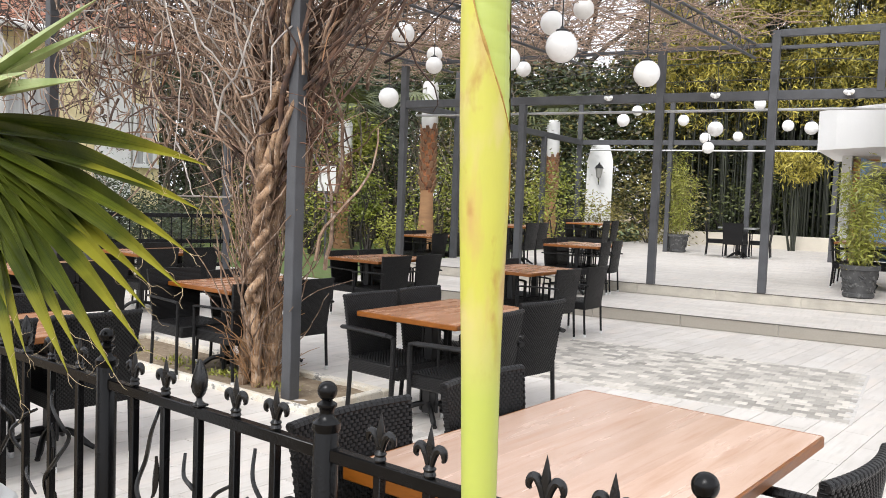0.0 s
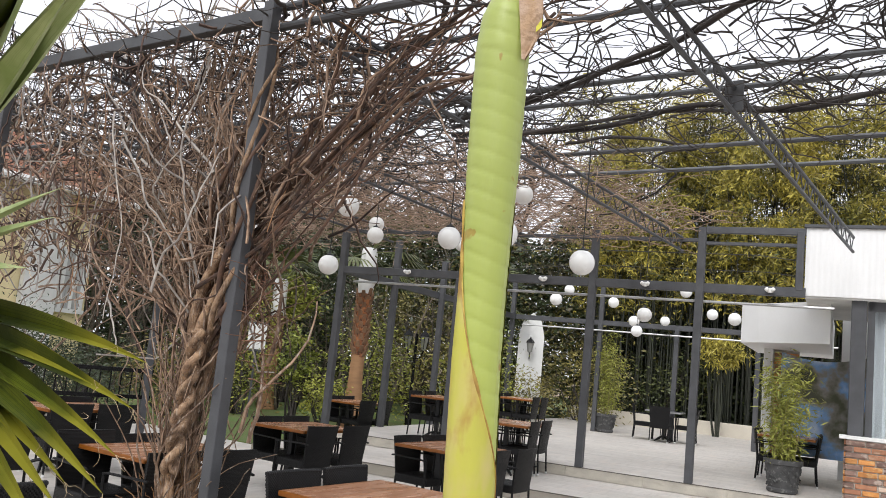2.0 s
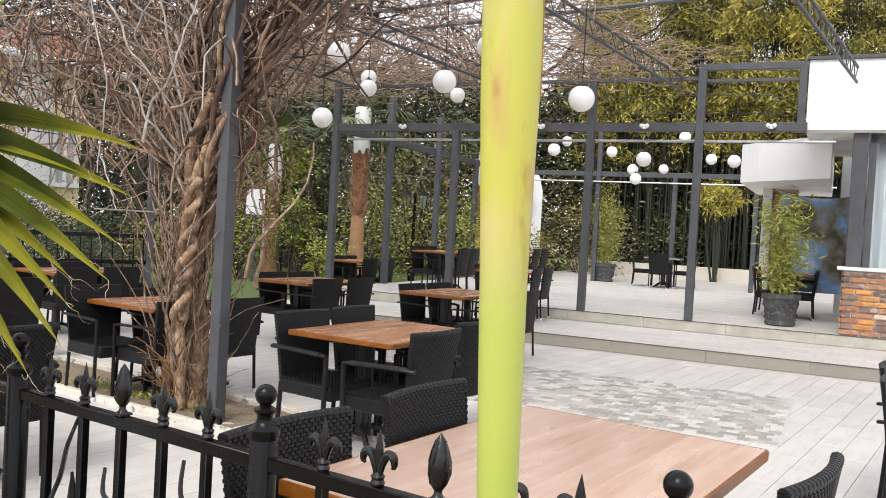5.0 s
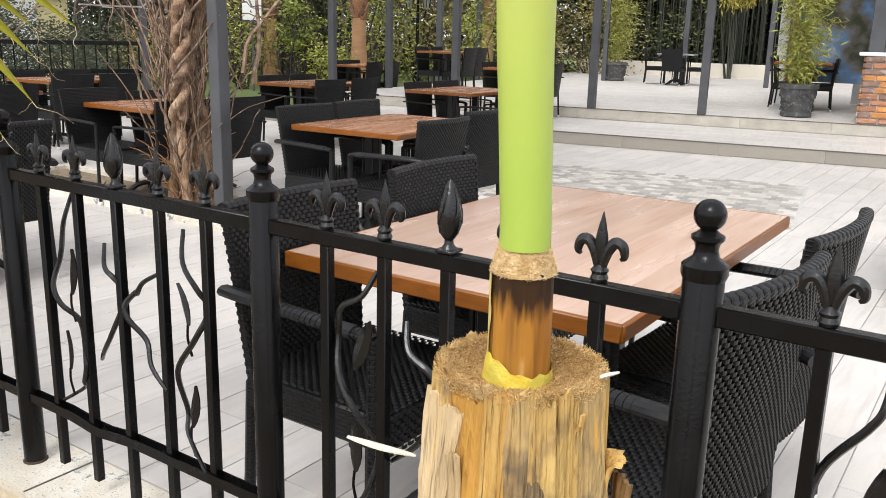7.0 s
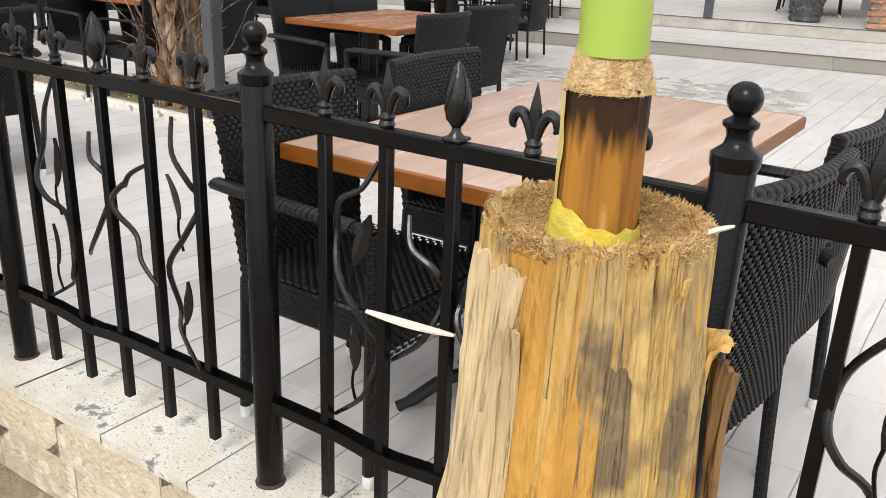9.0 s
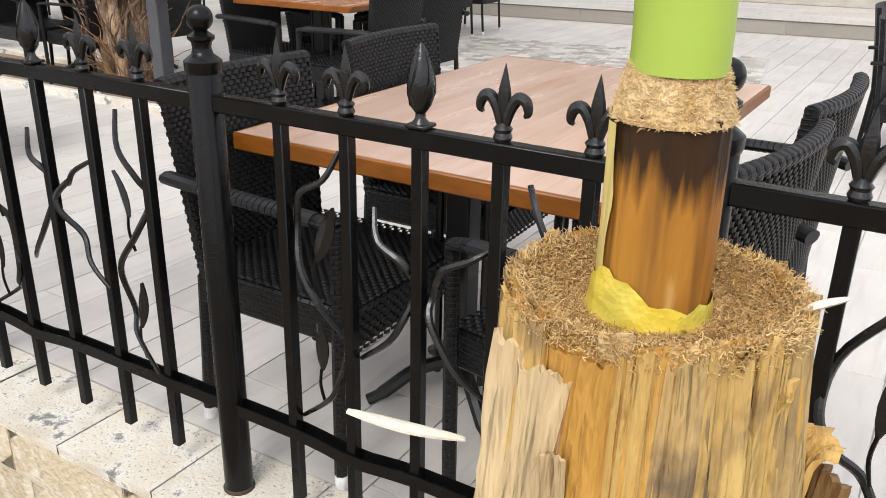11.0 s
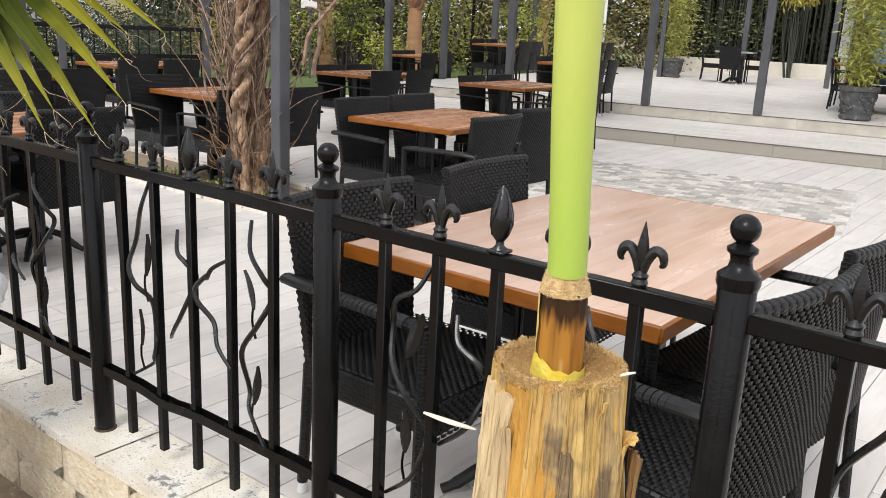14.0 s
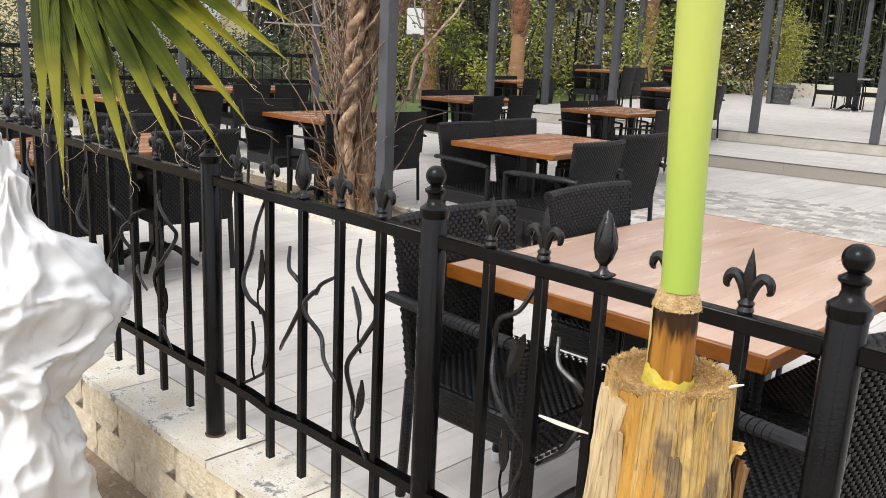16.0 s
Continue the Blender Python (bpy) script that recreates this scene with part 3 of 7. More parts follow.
    for pts in scrolls:
        c = spline([(a * s, -0.012 if i % 3 else 0.012, z) for i, (a, z) in enumerate(pts)], 5)
        n = len(c)
        add("scroll", MB().tube(c, [0.0068 * (0.55 + 0.6 * math.sin(math.pi * (0.12 + 0.8 * i / n))) for i in range(n)], 7), FORGED, p)
    for a, z, ln, wd, tl in leaves:
        mb = MB()
        leaf_shape(mb, a * s, z, ln, wd, tl, -0.012)
        lf = add("leaf", mb, FORGED, p, angle=25)
        add("leaf_stem", MB().tube(spline([(a * s, -0.011, z + 0.004), (a * s - 0.004, -0.01, z - 0.035), (a * s + 0.004, -0.006, z - 0.08)], 4), 0.0034, 6), IRON, lf)
    for ob in made:
        ob.location = (x0, 0, 0)


for px in POSTS:
    make_post(px)
for a, b in zip(POSTS[1:], POSTS[:-1]):
    make_panel(a, b, 6 if b - a > 1.2 else 5)

# ---- furniture ----


def make_table(name, lx, ly, top_mat, label, thick=0.035, edge=TABLE_EDGE):
    t = thing(name, label=label, category="table", group="terrace tables")
    planks = 7 if lx > 0.9 else 5
    top = part("tabletop", MB().box((lx - 0.004, ly - 0.004, thick * 0.5), (0, 0, 0.75 - thick * 0.55), bevel=0.004), edge, t)
    for i in range(planks):
        w = (lx - 0.006) / planks
        part("plank", MB().box((w - 0.0002, ly - 0.006, thick * 0.32), (-lx / 2 + 0.003 + w * (i + 0.5), 0, 0.75 - thick * 0.16), bevel=0.0003), top_mat, top)
    for sx, sy, ex, ey in ((lx, 0.012, 0, -ly / 2), (lx, 0.012, 0, ly / 2), (0.012, ly, -lx / 2, 0), (0.012, ly, lx / 2, 0)):
        part("edge_band", MB().box((sx + 0.002, sy + 0.002, thick + (0.002 if sx > sy else 0)), (ex, ey, 0.7495 - thick / 2), bevel=0.004), edge, top)
    for sy in (-1, 1):
        y = sy * (ly / 2 - 0.3)
        leg = part("pedestal", MB().box((0.07, 0.07, 0.66), (0, y, 0.38), bevel=0.006), CHAIR_METAL, t)
        for dx in (-0.07, 0.07):
            part("upright_bar", MB().tube([(dx, y, 0.06), (dx, y, 0.7)], 0.011, 8), CHAIR_METAL, leg)
        for k in range(4):
            a = math.pi / 4 + k * math.pi / 2
            c, s = math.cos(a), math.sin(a)
            part("foot", MB().tube(spline([(0.02 * c, y + 0.02 * s, 0.12), (0.12 * c, y + 0.12 * s, 0.1), (0.22 * c, y + 0.2 * s, 0.035), (0.27 * c, y + 0.24 * s, 0.012)], 4), [0.02] * 9 + [0.016] * 4, 8), CHAIR_METAL, leg)
        part("top_plate", MB().box((0.3, 0.3, 0.012), (0, y, 0.708), bevel=0.003), CHAIR_METAL, leg)
    part("stretcher", MB().tube([(0, -ly / 2 + 0.32, 0.1), (0, ly / 2 - 0.32, 0.1)], 0.014, 8), CHAIR_METAL, t)
    return t


def back_point(s, t):
    """Chair back: s across (-1..1), t up (0..1)."""
    w = 0.222 + 0.04 * t
    y = -0.235 - 0.055 * t - 0.02 * t * t + 0.02 * (s * s) * (0.6 + t)
    return Vector((s * w, y, 0.35 + 0.55 * t))


def strand_rows(mb, fn, rows, cols, sign, lift=0.0035):
    """Flat strands over and under, on the surface fn(s, t)."""
    for r in range(rows):
        t0, t1 = (r + 0.09) / rows, (r + 0.91) / rows
        for c in range(-1, cols + 1):
            a = (c + (0.5 if r % 2 else 0.0)) / cols
            b = a + 0.86 / cols
            a, b = max(a, 0.0), min(b, 1.0)
            if b - a < 0.2 / cols:
                continue
            ring = []
            for f, h in ((0, -0.15), (0.2, 0.9), (0.5, 1.1), (0.8, 0.9), (1, -0.15)):
                s = -1 + 2 * (a + (b - a) * f)
                for t in (t0, t1):
                    p = fn(s, t)
                    du = fn(min(1, s + 0.02), t) - fn(max(-1, s - 0.02), t)
                    dv = fn(s, min(1, t + 0.02)) - fn(s, max(0, t - 0.02))
                    n = dv.cross(du).normalized() * sign
                    ring.append(p + n * (lift * h + 0.0005))
            base = len(mb.v)
            mb.v += [tuple(q) for q in ring]
            for k in range(4):
                i = base + 2 * k
                mb.f.append((i, i + 2, i + 3, i + 1) if sign > 0 else (i, i + 1, i + 3, i + 2))


def seat_point(s, t):
    return Vector((s * 0.245, -0.23 + 0.48 * t, 0.452 + 0.004 * (s * s)))


def apron_point(s, t):
    return Vector((s * 0.245, 0.252, 0.35 + 0.1 * t))


def make_chair(label, detailed=False):
    c = thing("armchair", label=label, category="chair", group="armchairs")
    # back: a thin curved panel
    mb = MB()
    n, m2 = 10, 8
    off = Vector((0, 0.022, 0))
    f = [[back_point(-1 + 2 * i / n, j / m2) + off * 0.5 for i in range(n + 1)] for j in range(m2 + 1)]
    b = [[p - off for p in row] for row in f]
    mb.sheet(f)
    mb.sheet([row[::-1] for row in b])
    mb.sheet([b[-1], f[-1]][::-1])
    mb.sheet([f[0], b[0]][::-1])
    mb.sheet([[r[0] for r in f], [r[0] for r in b]])
    mb.sheet([[r[-1] for r in b], [r[-1] for r in f]])
    mb.boxed = True
    back = part("backrest", mb, RATTAN, c, angle=50)
    if detailed:
        for sign, o in ((1, -0.011), (-1, 0.011)):
            mb = MB()
            strand_rows(mb, lambda s, t, o=o: back_point(s, t) + Vector((0, 0.011 if o < 0 else -0.011, 0)), 46, 21, sign, 0.0055)
            tagged(part("weave", mb, STRAND, back, smooth=False), kind="stuff")
        mb = MB()
        tops = [back_point(-1 + 2 * i / 22, 0.985) for i in range(23)]
        for i in range(22):
            q = tops[i].lerp(tops[i + 1], 0.5)
            d = (tops[i + 1] - tops[i]) * 0.46
            mb.tube([q - d, q - d * 0.6, q + d * 0.6, q + d], [0.0165, 0.019, 0.019, 0.0165], 8, flat=0.85)
        tagged(part("top_wrap", mb, STRAND, back, smooth=False), kind="stuff")
    # seat box
    mb = MB().box((0.49, 0.48, 0.1), (0, 0.01, 0.40), bevel=0.012)
    mb.boxed = True
    seat = part("seat", mb, RATTAN, c)
    if detailed:
        mb = MB()
        strand_rows(mb, seat_point, 36, 18, -1, 0.004)
        tagged(part("weave", mb, STRAND, seat, smooth=False), kind="stuff")
        mb = MB()
        strand_rows(mb, apron_point, 8, 18, 1, 0.004)
        tagged(part("weave", mb, STRAND, seat, smooth=False), kind="stuff")
    arm_r = 0.016 if detailed else 0.0135
    for s in (-1, 1):
        top = [(s * 0.245, -0.29, 0.665), (s * 0.268, -0.2, 0.672), (s * 0.275, 0.0, 0.668), (s * 0.275, 0.18, 0.662)]
        mb = MB().tube(spline(top + [(s * 0.274, 0.232, 0.652)], 5), arm_r * 1.35, 10, flat=0.62)
        mb.boxed = True
        arm = part("armrest", mb, RATTAN, c)
        if detailed:
            mb = MB()
            cpts = spline(top, 12)
            for i in range(0, len(cpts) - 1, 1):
                d = (cpts[i + 1] - cpts[i]).normalized()
                q = cpts[i]
                mb.tube([q - d * 0.0075, q + d * 0.0075], 0.025, 10, flat=0.66)
            tagged(part("wrapping", mb, STRAND, arm, smooth=False), kind="stuff")
        for y0, z1, y1, nm in ((0.232, 0.655, 0.225, "leg"), (-0.225, 0.42, -0.25, "leg")):
            xx = s * (0.272 if y0 > 0 else 0.225)
            mb = MB().tube(spline([(xx, y0, z1), (xx, (y0 + y1) / 2, z1 * 0.5), (xx, y1, 0.035)], 4), 0.0165 if detailed else 0.014, 8)
            mb.boxed = True
            leg = part(nm, mb, RATTAN, c)
            part("foot_cap", MB().lathe([(0.0155, 0.0), (0.017, 0.003), (0.017, 0.03), (0.015, 0.036)], 10, centre=(xx, y1, 0)), FOOT, leg, "pale worn foot cap")
    return c


table_a = make_table("dining_table", 0.985, 1.48, TABLE_TOP, "large pale brown laminated wood dining table beside the fence", 0.042)
table_a.matrix_basis = pose(-0.425, 1.065, 0)
table_b = make_table("dining_table", 0.86, 1.14, TABLE_FAR, "orange-brown wood dining table on black pedestals")
chair_a = make_chair("black woven rattan armchair with a coarse basket weave", True)
chair_b = make_chair("black woven rattan armchair pushed under a wooden table")


def drop(src, m, used=[]):
    """Use the first build itself, then copies."""
    if src not in used:
        used.append(src)
        src.matrix_basis = m
        return src
    return copy_thing(src, m)


# the large table by the fence, with two chairs on each side
for cx, cy, rz in ((-0.68, 0.4, -90), (-0.71, 1.14, -89), (0.07, 0.42, 80), (0.085, 1.02, 86)):
    drop(chair_a, pose(cx, cy, 0, 0, 0, rz))


LOW = Matrix.Diagonal((0.985, 0.985, 0.955, 1))


def set_table(x, y, z=0.0, rz=0.0, left=2, right=2, pull=0.0, chair=None):
    """A table with its chairs, two to a side."""
    base = pose(x, y, z, 0, 0, rz)
    chair = chair or chair_b
    drop(table_b, base)
    for k in range(left):
        drop(chair, base @ pose(-0.20 - pull + rng.uniform(-0.03, 0.03), -0.29 + 0.58 * k + rng.uniform(-0.02, 0.02), 0, 0, 0, -90 + rng.uniform(-4, 4)) @ LOW)
    for k in range(right):
        drop(chair, base @ pose(0.20 + pull + rng.uniform(-0.03, 0.03), -0.29 + 0.58 * k + rng.uniform(-0.02, 0.02), 0, 0, 0, 90 + rng.uniform(-4, 4)) @ LOW)


set_table(-2.86, 3.34, 0, 2, left=0, right=0)
for cx, cy, rz in ((-3.05, 2.93, -92), (-3.08, 3.53, -88), (-2.4, 2.86, 90), (-2.55, 3.62, 86)):
    drop(chair_a, pose(cx, cy, 0, 0, 0, rz) @ LOW)
set_table(-5.11, 3.3, left=0, right=0)
for cx, cy, rz in ((-5.28, 2.78, -92), (-5.3, 3.4, -87), (-4.8, 2.9, 90), (-4.82, 3.5, 86)):
    drop(chair_b, pose(cx, cy, 0, 0, 0, rz) @ LOW)
set_table(-6.6, 6.58, 0, 2, left=2, right=0)
for cx, cy, rz in ((-6.28, 6.22, 88), (-6.3, 6.85, 91)):
    drop(chair_b, pose(cx, cy, 0, 0, 0, rz) @ LOW)
set_table(-4.68, 7.0, 0, 2, left=2, right=0)
for cx, cy, rz in ((-4.15, 6.7, 90), (-4.17, 7.38, 93)):
    drop(chair_b, pose(cx, cy, 0, 0, 0, rz) @ LOW)
set_table(-3.97, 0.66, chair=chair_a)
set_table(-7.3, 2.6)
set_table(-8.6, 4.6)
set_table(-10.45, 12.15, 0, 4)
for u, v, z in ((-1.0, -0.62, 0.167), (-3.1, 1.35, 0.335), (-3.2, 5.8, 0.335), (2.75, 2.4, 0.335)):
    p = at_plat(u, v, z)
    set_table(p.x, p.y, p.z, TURN)
# the grey table in front of the dark bamboo, its chairs pulled back
TABLE_GREY = mat("dark_grey_table_top", (0.06, 0.06, 0.062), 0.35, 0, 0.25, 4, 60, 0.04)
far_table = make_table("dining_table", 0.86, 0.9, TABLE_GREY, "dark grey dining table before the bamboo", edge=mat("worn_grey_table_edge", (0.3, 0.3, 0.3), 0.45, 0, 0.3, 6, 60, 0.05))
far_place = plat(-0.46, 8.8, 0.335, 3)
far_table.matrix_basis = far_place
for cx, cy, rz in ((-0.5, -0.1, -84), (0.52, 0.05, 92), (0.0, -0.5, -8)):
    drop(chair_b, far_place @ pose(cx, cy, 0, 0, 0, rz))
# further chairs at the right of the big table
for cx, cy, rz in ((0.52, 3.77, -92), (0.44, 4.37, -90)):
    drop(chair_b, pose(cx, cy, 0, 0, 0, rz) @ LOW)

# ---- pergola over the lower terrace ----
POLE = (-3.95, 2.75)


def steel(name, mb, label, cat="beam", group="pergola beams", material=None):
    return solo(name, mb, material or GREY_STEEL, label, cat, group, smooth=False)


for px, py in (POLE, (-7.7, 2.75)):
    steel("pergola_post", MB().box((0.1, 0.1, 4.31), (px, py, 2.155), bevel=0.006), "dark grey square steel pergola post", "post", "pergola posts")
steel("pergola_beam", MB().box((3.66, 0.09, 0.11), (-5.83, 2.75, 4.21), bevel=0.006), "dark grey steel beam along the near edge of the pergola")
for z in (4.28, 4.12):
    steel("edge_tube", MB().tube([(-3.9, 2.8, z), (5.0, 2.84, z + 0.02)], 0.033, 10), "dark grey steel tube along the near edge of the pergola", "tube", "pergola edge tubes")
ROOF = lambda y: 4.25 - (y - 2.8) * 0.016


def make_truss(x, y0, y1):
    t = thing("lattice_truss", pose(x, 0, 0), "dark grey steel lattice truss under the vine roof", "truss", "pergola trusses")
    z0, z1 = ROOF(y0) - 0.06, ROOF(y1) - 0.15
    for nm, dz in (("top_chord", 0.0), ("bottom_chord", -0.2)):
        part(nm, MB().tube([(0, y0, z0 + dz), (0, y1, z1 + dz)], 0.021, 8), GREY_STEEL, t)
    n = int((y1 - y0) / 0.17)
    mb = MB()
    for i in range(n):
        a, b = y0 + (y1 - y0) * i / n, y0 + (y1 - y0) * (i + 1) / n
        za, zb = z0 + (z1 - z0) * i / n, z0 + (z1 - z0) * (i + 1) / n
        mb.tube([(0, a, za), (0, b, zb - 0.2)] if i % 2 == 0 else [(0, a, za - 0.2), (0, b, zb)], 0.0075, 5)
    tagged(part("lattice", mb, GREY_STEEL, t), kind="stuff")
    part("end_plate", MB().box((0.15, 0.02, 0.25), (0, 5.15, ROOF(5.15) - 0.15)), GREY_STEEL, t)
    return t


for x, y1 in ((-1.11, 11.05), (-3.5, 11.1), (-6.1, 10.75), (-8.6, 10.4), (1.4, 11.3)):
    make_truss(x, 2.85, y1)
PURLINS = (3.75, 4.98, 5.4, 6.98, 7.85)
for i, y in enumerate(PURLINS):
    steel("purlin", MB().tube([(-12.5, y - 0.02, ROOF(y) + 0.02), (4.5, y + 0.02, ROOF(y) + 0.02)], 0.026, 8), "thin grey steel tube across the pergola roof", "tube", "pergola purlins", STEEL_THIN if i % 3 else GREY_STEEL)

# ---- frame over the platform ----
BEAM = 3.215


def frame_post(u, v, z1, w=0.115, z0=0.33):
    ob = steel("frame_post", MB().box((w, w, z1 - z0), (0, 0, (z1 + z0) / 2), bevel=0.006), "dark grey square steel post of the terrace frame", "post", "frame posts")
    ob.matrix_basis = plat(u, v)


def frame_beam(u0, v0, u1, v1, z, h=0.15, w=0.1):
    a, b = Vector((u0, v0)), Vector((u1, v1))
    d = b - a
    ob = steel("frame_beam", MB().box((d.length, w, h), (0, 0, z), bevel=0.006), "dark grey steel beam of the terrace frame", "beam", "frame beams")
    ob.matrix_basis = PL @ pose((u0 + u1) / 2, (v0 + v1) / 2, 0, 0, 0, math.degrees(math.atan2(d.y, d.x)))


for u, v, z1 in ((-4.8, 0, 4.0), (-2.42, 0, 3.16), (-0.1, 0, 4.06), (1.55, 0, 4.14), (-4.75, 1.95, 4.1), (-4.75, 4.2, 4.0), (-4.85, 6.6, 3.2), (-4.9, 9.2, 4.3), (-2.4, 9.3, 4.4), (-0.4, 9.4, 3.2), (1.6, 9.4, 3.2)):
    frame_post(u, v, z1)
frame_beam(-4.86, 0, 3.02, 0, BEAM, 0.135, 0.09)
frame_beam(-4.8, 0.08, -4.9, 9.3, BEAM, 0.14)
frame_beam(-4.9, 9.3, 2.2, 9.45, BEAM, 0.13)
frame_beam(1.6, 0, 3.0, 0, 4.1, 0.1, 0.08)
frame_beam(1.6, 0.01, 3.0, 0.01, 3.9, 0.05, 0.05)
frame_beam(-4.75, 0.0, 1.5, 0.0, 3.94, 0.06, 0.05)
frame_post(2.93, 0, 4.1, 0.1, 3.24)
for v, z in ((0.1, 3.02), (9.2, 3.0)):
    ob = solo("tension_tube", MB().tube([(-4.6, v, z), (3.4, v, z)], 0.02, 8), mat("galvanised_tube", (0.5, 0.5, 0.5), 0.35, 0.6, 0.2, 5, 40, 0), "pale galvanised tube below the frame beam", "tube", "tension tubes")
    ob.matrix_basis = PL
k = 0
for u in (-3.4, -0.9, 0.75, 2.55):
    h = thing("spot_lamp", plat(u, -0.09, BEAM), "small white twin spot lamp on the beam", "spot lamp", "spot lamps")
    part("bracket", MB().box((0.05, 0.04, 0.07), (0, 0, 0), bevel=0.005), BULB, h)
    for s in (-1, 1):
        part("head", MB().lathe([(0.021, -0.035), (0.03, -0.028), (0.03, 0.02), (0.014, 0.035)], 10, pose(s * 0.04, -0.02, 0.01, 70, 0, s * 25)), BULB, h)

# ---- globe lamps ----
GLOBES = [(-5.43, 5.53, 3.34), (-6.32, 6.29, 2.77), (-7.22, 8.22, 3.5), (-7.77, 8.88, 3.8), (-4.29, 5.93, 3.04), (-6.94, 10.17, 3.7), (-2.65, 4.3, 2.78), (-3.88, 6.11, 3.41), (-4.34, 7.53, 3.88), (-2.72, 5.96, 2.8), (-9.68, 7.0, 3.49), (-8.46, 7.06, 3.37), (-7.03, 13.93, 3.22), (-8.48, 17.46, 3.82), (-7.06, 16.92, 3.5), (-4.46, 12.18, 2.85), (-6.62, 17.14, 3.11), (-6.19, 16.26, 2.83), (-6.77, 19.6, 3.34), (-5.23, 16.52, 3.76), (-4.99, 17.69, 3.4), (-3.8, 15.2, 3.11)]
first_globe = None
WIRES = (1.1, 3.6, 5.9, 8.7)
for v in WIRES:
    solo("support_wire", MB().tube([(-4.75, v, 4.0), (-2, v, 4.3), (2, v, 4.3), (3.05, v, 4.19)], 0.008, 5), WIRE, "thin black wire stretched over the platform", "wire", "support wires", m=PL)
for gx, gy, gz in GLOBES:
    top = ROOF(gy) if gy < 11 else 4.3
    g = thing("globe_lamp", pose(gx, gy, gz), "white opal globe lamp hanging on a thin black cable", "pendant lamp", "globe lamps")
    part("globe", first_globe or MB().lathe([(0.004 + 0.122 * math.sin(a), -0.124 * math.cos(a)) for a in [math.pi * i / 12 for i in range(13)]], 20), GLOBE, g)
    first_globe = first_globe or g.children[0].data
    part("cap", MB().lathe([(0.05, 0.108), (0.05, 0.128), (0.02, 0.14), (0.008, 0.16)], 12), WIRE, g)
    part("cable", MB().tube([(0, 0, 0.15), (0, 0, top - gz + 0.02)], 0.006, 5), WIRE, g)
    if gy < 11:
        hy = min(PURLINS, key=lambda q: abs(q - gy))
        dy = hy - gy
        part("hook", MB().tube([(0, 0, top - gz + 0.015), (0, dy, ROOF(hy) + 0.02 - gz)], 0.007, 5), WIRE, g)
    else:
        v = (PL.inverted() @ Vector((gx, gy, 0))).y
        hv = min(WIRES, key=lambda q: abs(q - v))
        e = (PL.to_3x3() @ Vector((0, 1, 0))) * (hv - v)
        part("hook", MB().tube([(0, 0, top - gz + 0.015), (e.x, e.y, top - gz)], 0.007, 5), WIRE, g)

# ---- white bar building at the platform's edge ----
bar = thing("bar_building", PL, "white corrugated bar building with a brick base and curtained window", "building")
U0, U1 = 3.0, 9.0
part("fascia_core", MB().box((U1 - U0, 3.4, 0.96), ((U0 + U1) / 2, 1.72, 3.68)), WHITE_PANEL, bar)
mb = MB()
n = int((U1 - U0) / 0.02)
front = []
for zz in (3.18, 4.17):
    row = []
    for i in range(n + 1):
        u = U0 + (U1 - U0) * i / n
        row.append((u, 0.012 - (0.003 if (i // 2) % 2 else 0.0), zz))
    front.append(row)
mb.sheet(front)
part("corrugated_front", mb, WHITE_PANEL, bar, smooth=False)
part("fascia_cap", MB().box((U1 - U0 + 0.06, 3.5, 0.05), ((U0 + U1) / 2, 1.72, 4.19), bevel=0.006), GREY_STEEL, bar)
part("soffit", MB().box((U1 - U0 - 0.02, 3.36, 0.03), ((U0 + U1) / 2, 1.72, 3.17)), WHITE_WALL, bar)
part("dark_post", MB().box((0.2, 0.2, 2.0), (3.72, 0.22, 2.16), bevel=0.008), GREY_STEEL, bar)
part("window_frame", MB().box((5.2, 0.06, 0.14), (6.45, 0.2, 3.09)).box((0.09, 0.06, 1.9), (3.88, 0.2, 2.2)), GREY_STEEL, bar)
mb = MB()
mb.sheet([[(3.9 + 0.03 * i, 0.32 + 0.035 * math.sin(i * 0.9) + 0.02 * math.sin(i * 0.37), z) for i in range(171)] for z in (1.26, 3.05)])
part("curtain", mb, CURTAIN, bar, "pale grey sheer curtain")
pane = part("pane", MB().box((5.1, 0.012, 1.8), (6.45, 0.19, 2.15)), CLEAR, bar)
pane.visible_shadow = False
part("sill", MB().box((5.6, 0.34, 0.05), (6.32, 0.12, 1.255), bevel=0.008), WHITE_WALL, bar)
base = part("brick_wall", MB().box((5.4, 0.3, 0.91), (6.32, 0.14, 0.785)), MORTAR, bar, smooth=False)
row = 0
z = 0.34
while z < 1.2:
    u = 3.6 - (0.12 if row % 2 else 0)
    while u < 6.2:
        w = rng.choice((0.22, 0.25, 0.28))
        a = max(u, 3.6)
        if u + w - a > 0.05:
            part("brick", MB().box((u + w - a - 0.015, 0.04, 0.066), ((a + u + w) / 2, -0.02 + rng.uniform(-0.006, 0.008), z + 0.036), bevel=0.008), rng.choice(BRICKS[:1] * 3 + BRICKS[1:2] * 2 + BRICKS[2:3] * 3 + BRICKS[3:]), base)
        u += w
    for k in range(2):
        part("brick", MB().box((0.04, 0.13, 0.062), (3.605, 0.07 + 0.15 * k, z + 0.034), bevel=0.006), rng.choice(BRICKS), base)
    z += 0.081
    row += 1
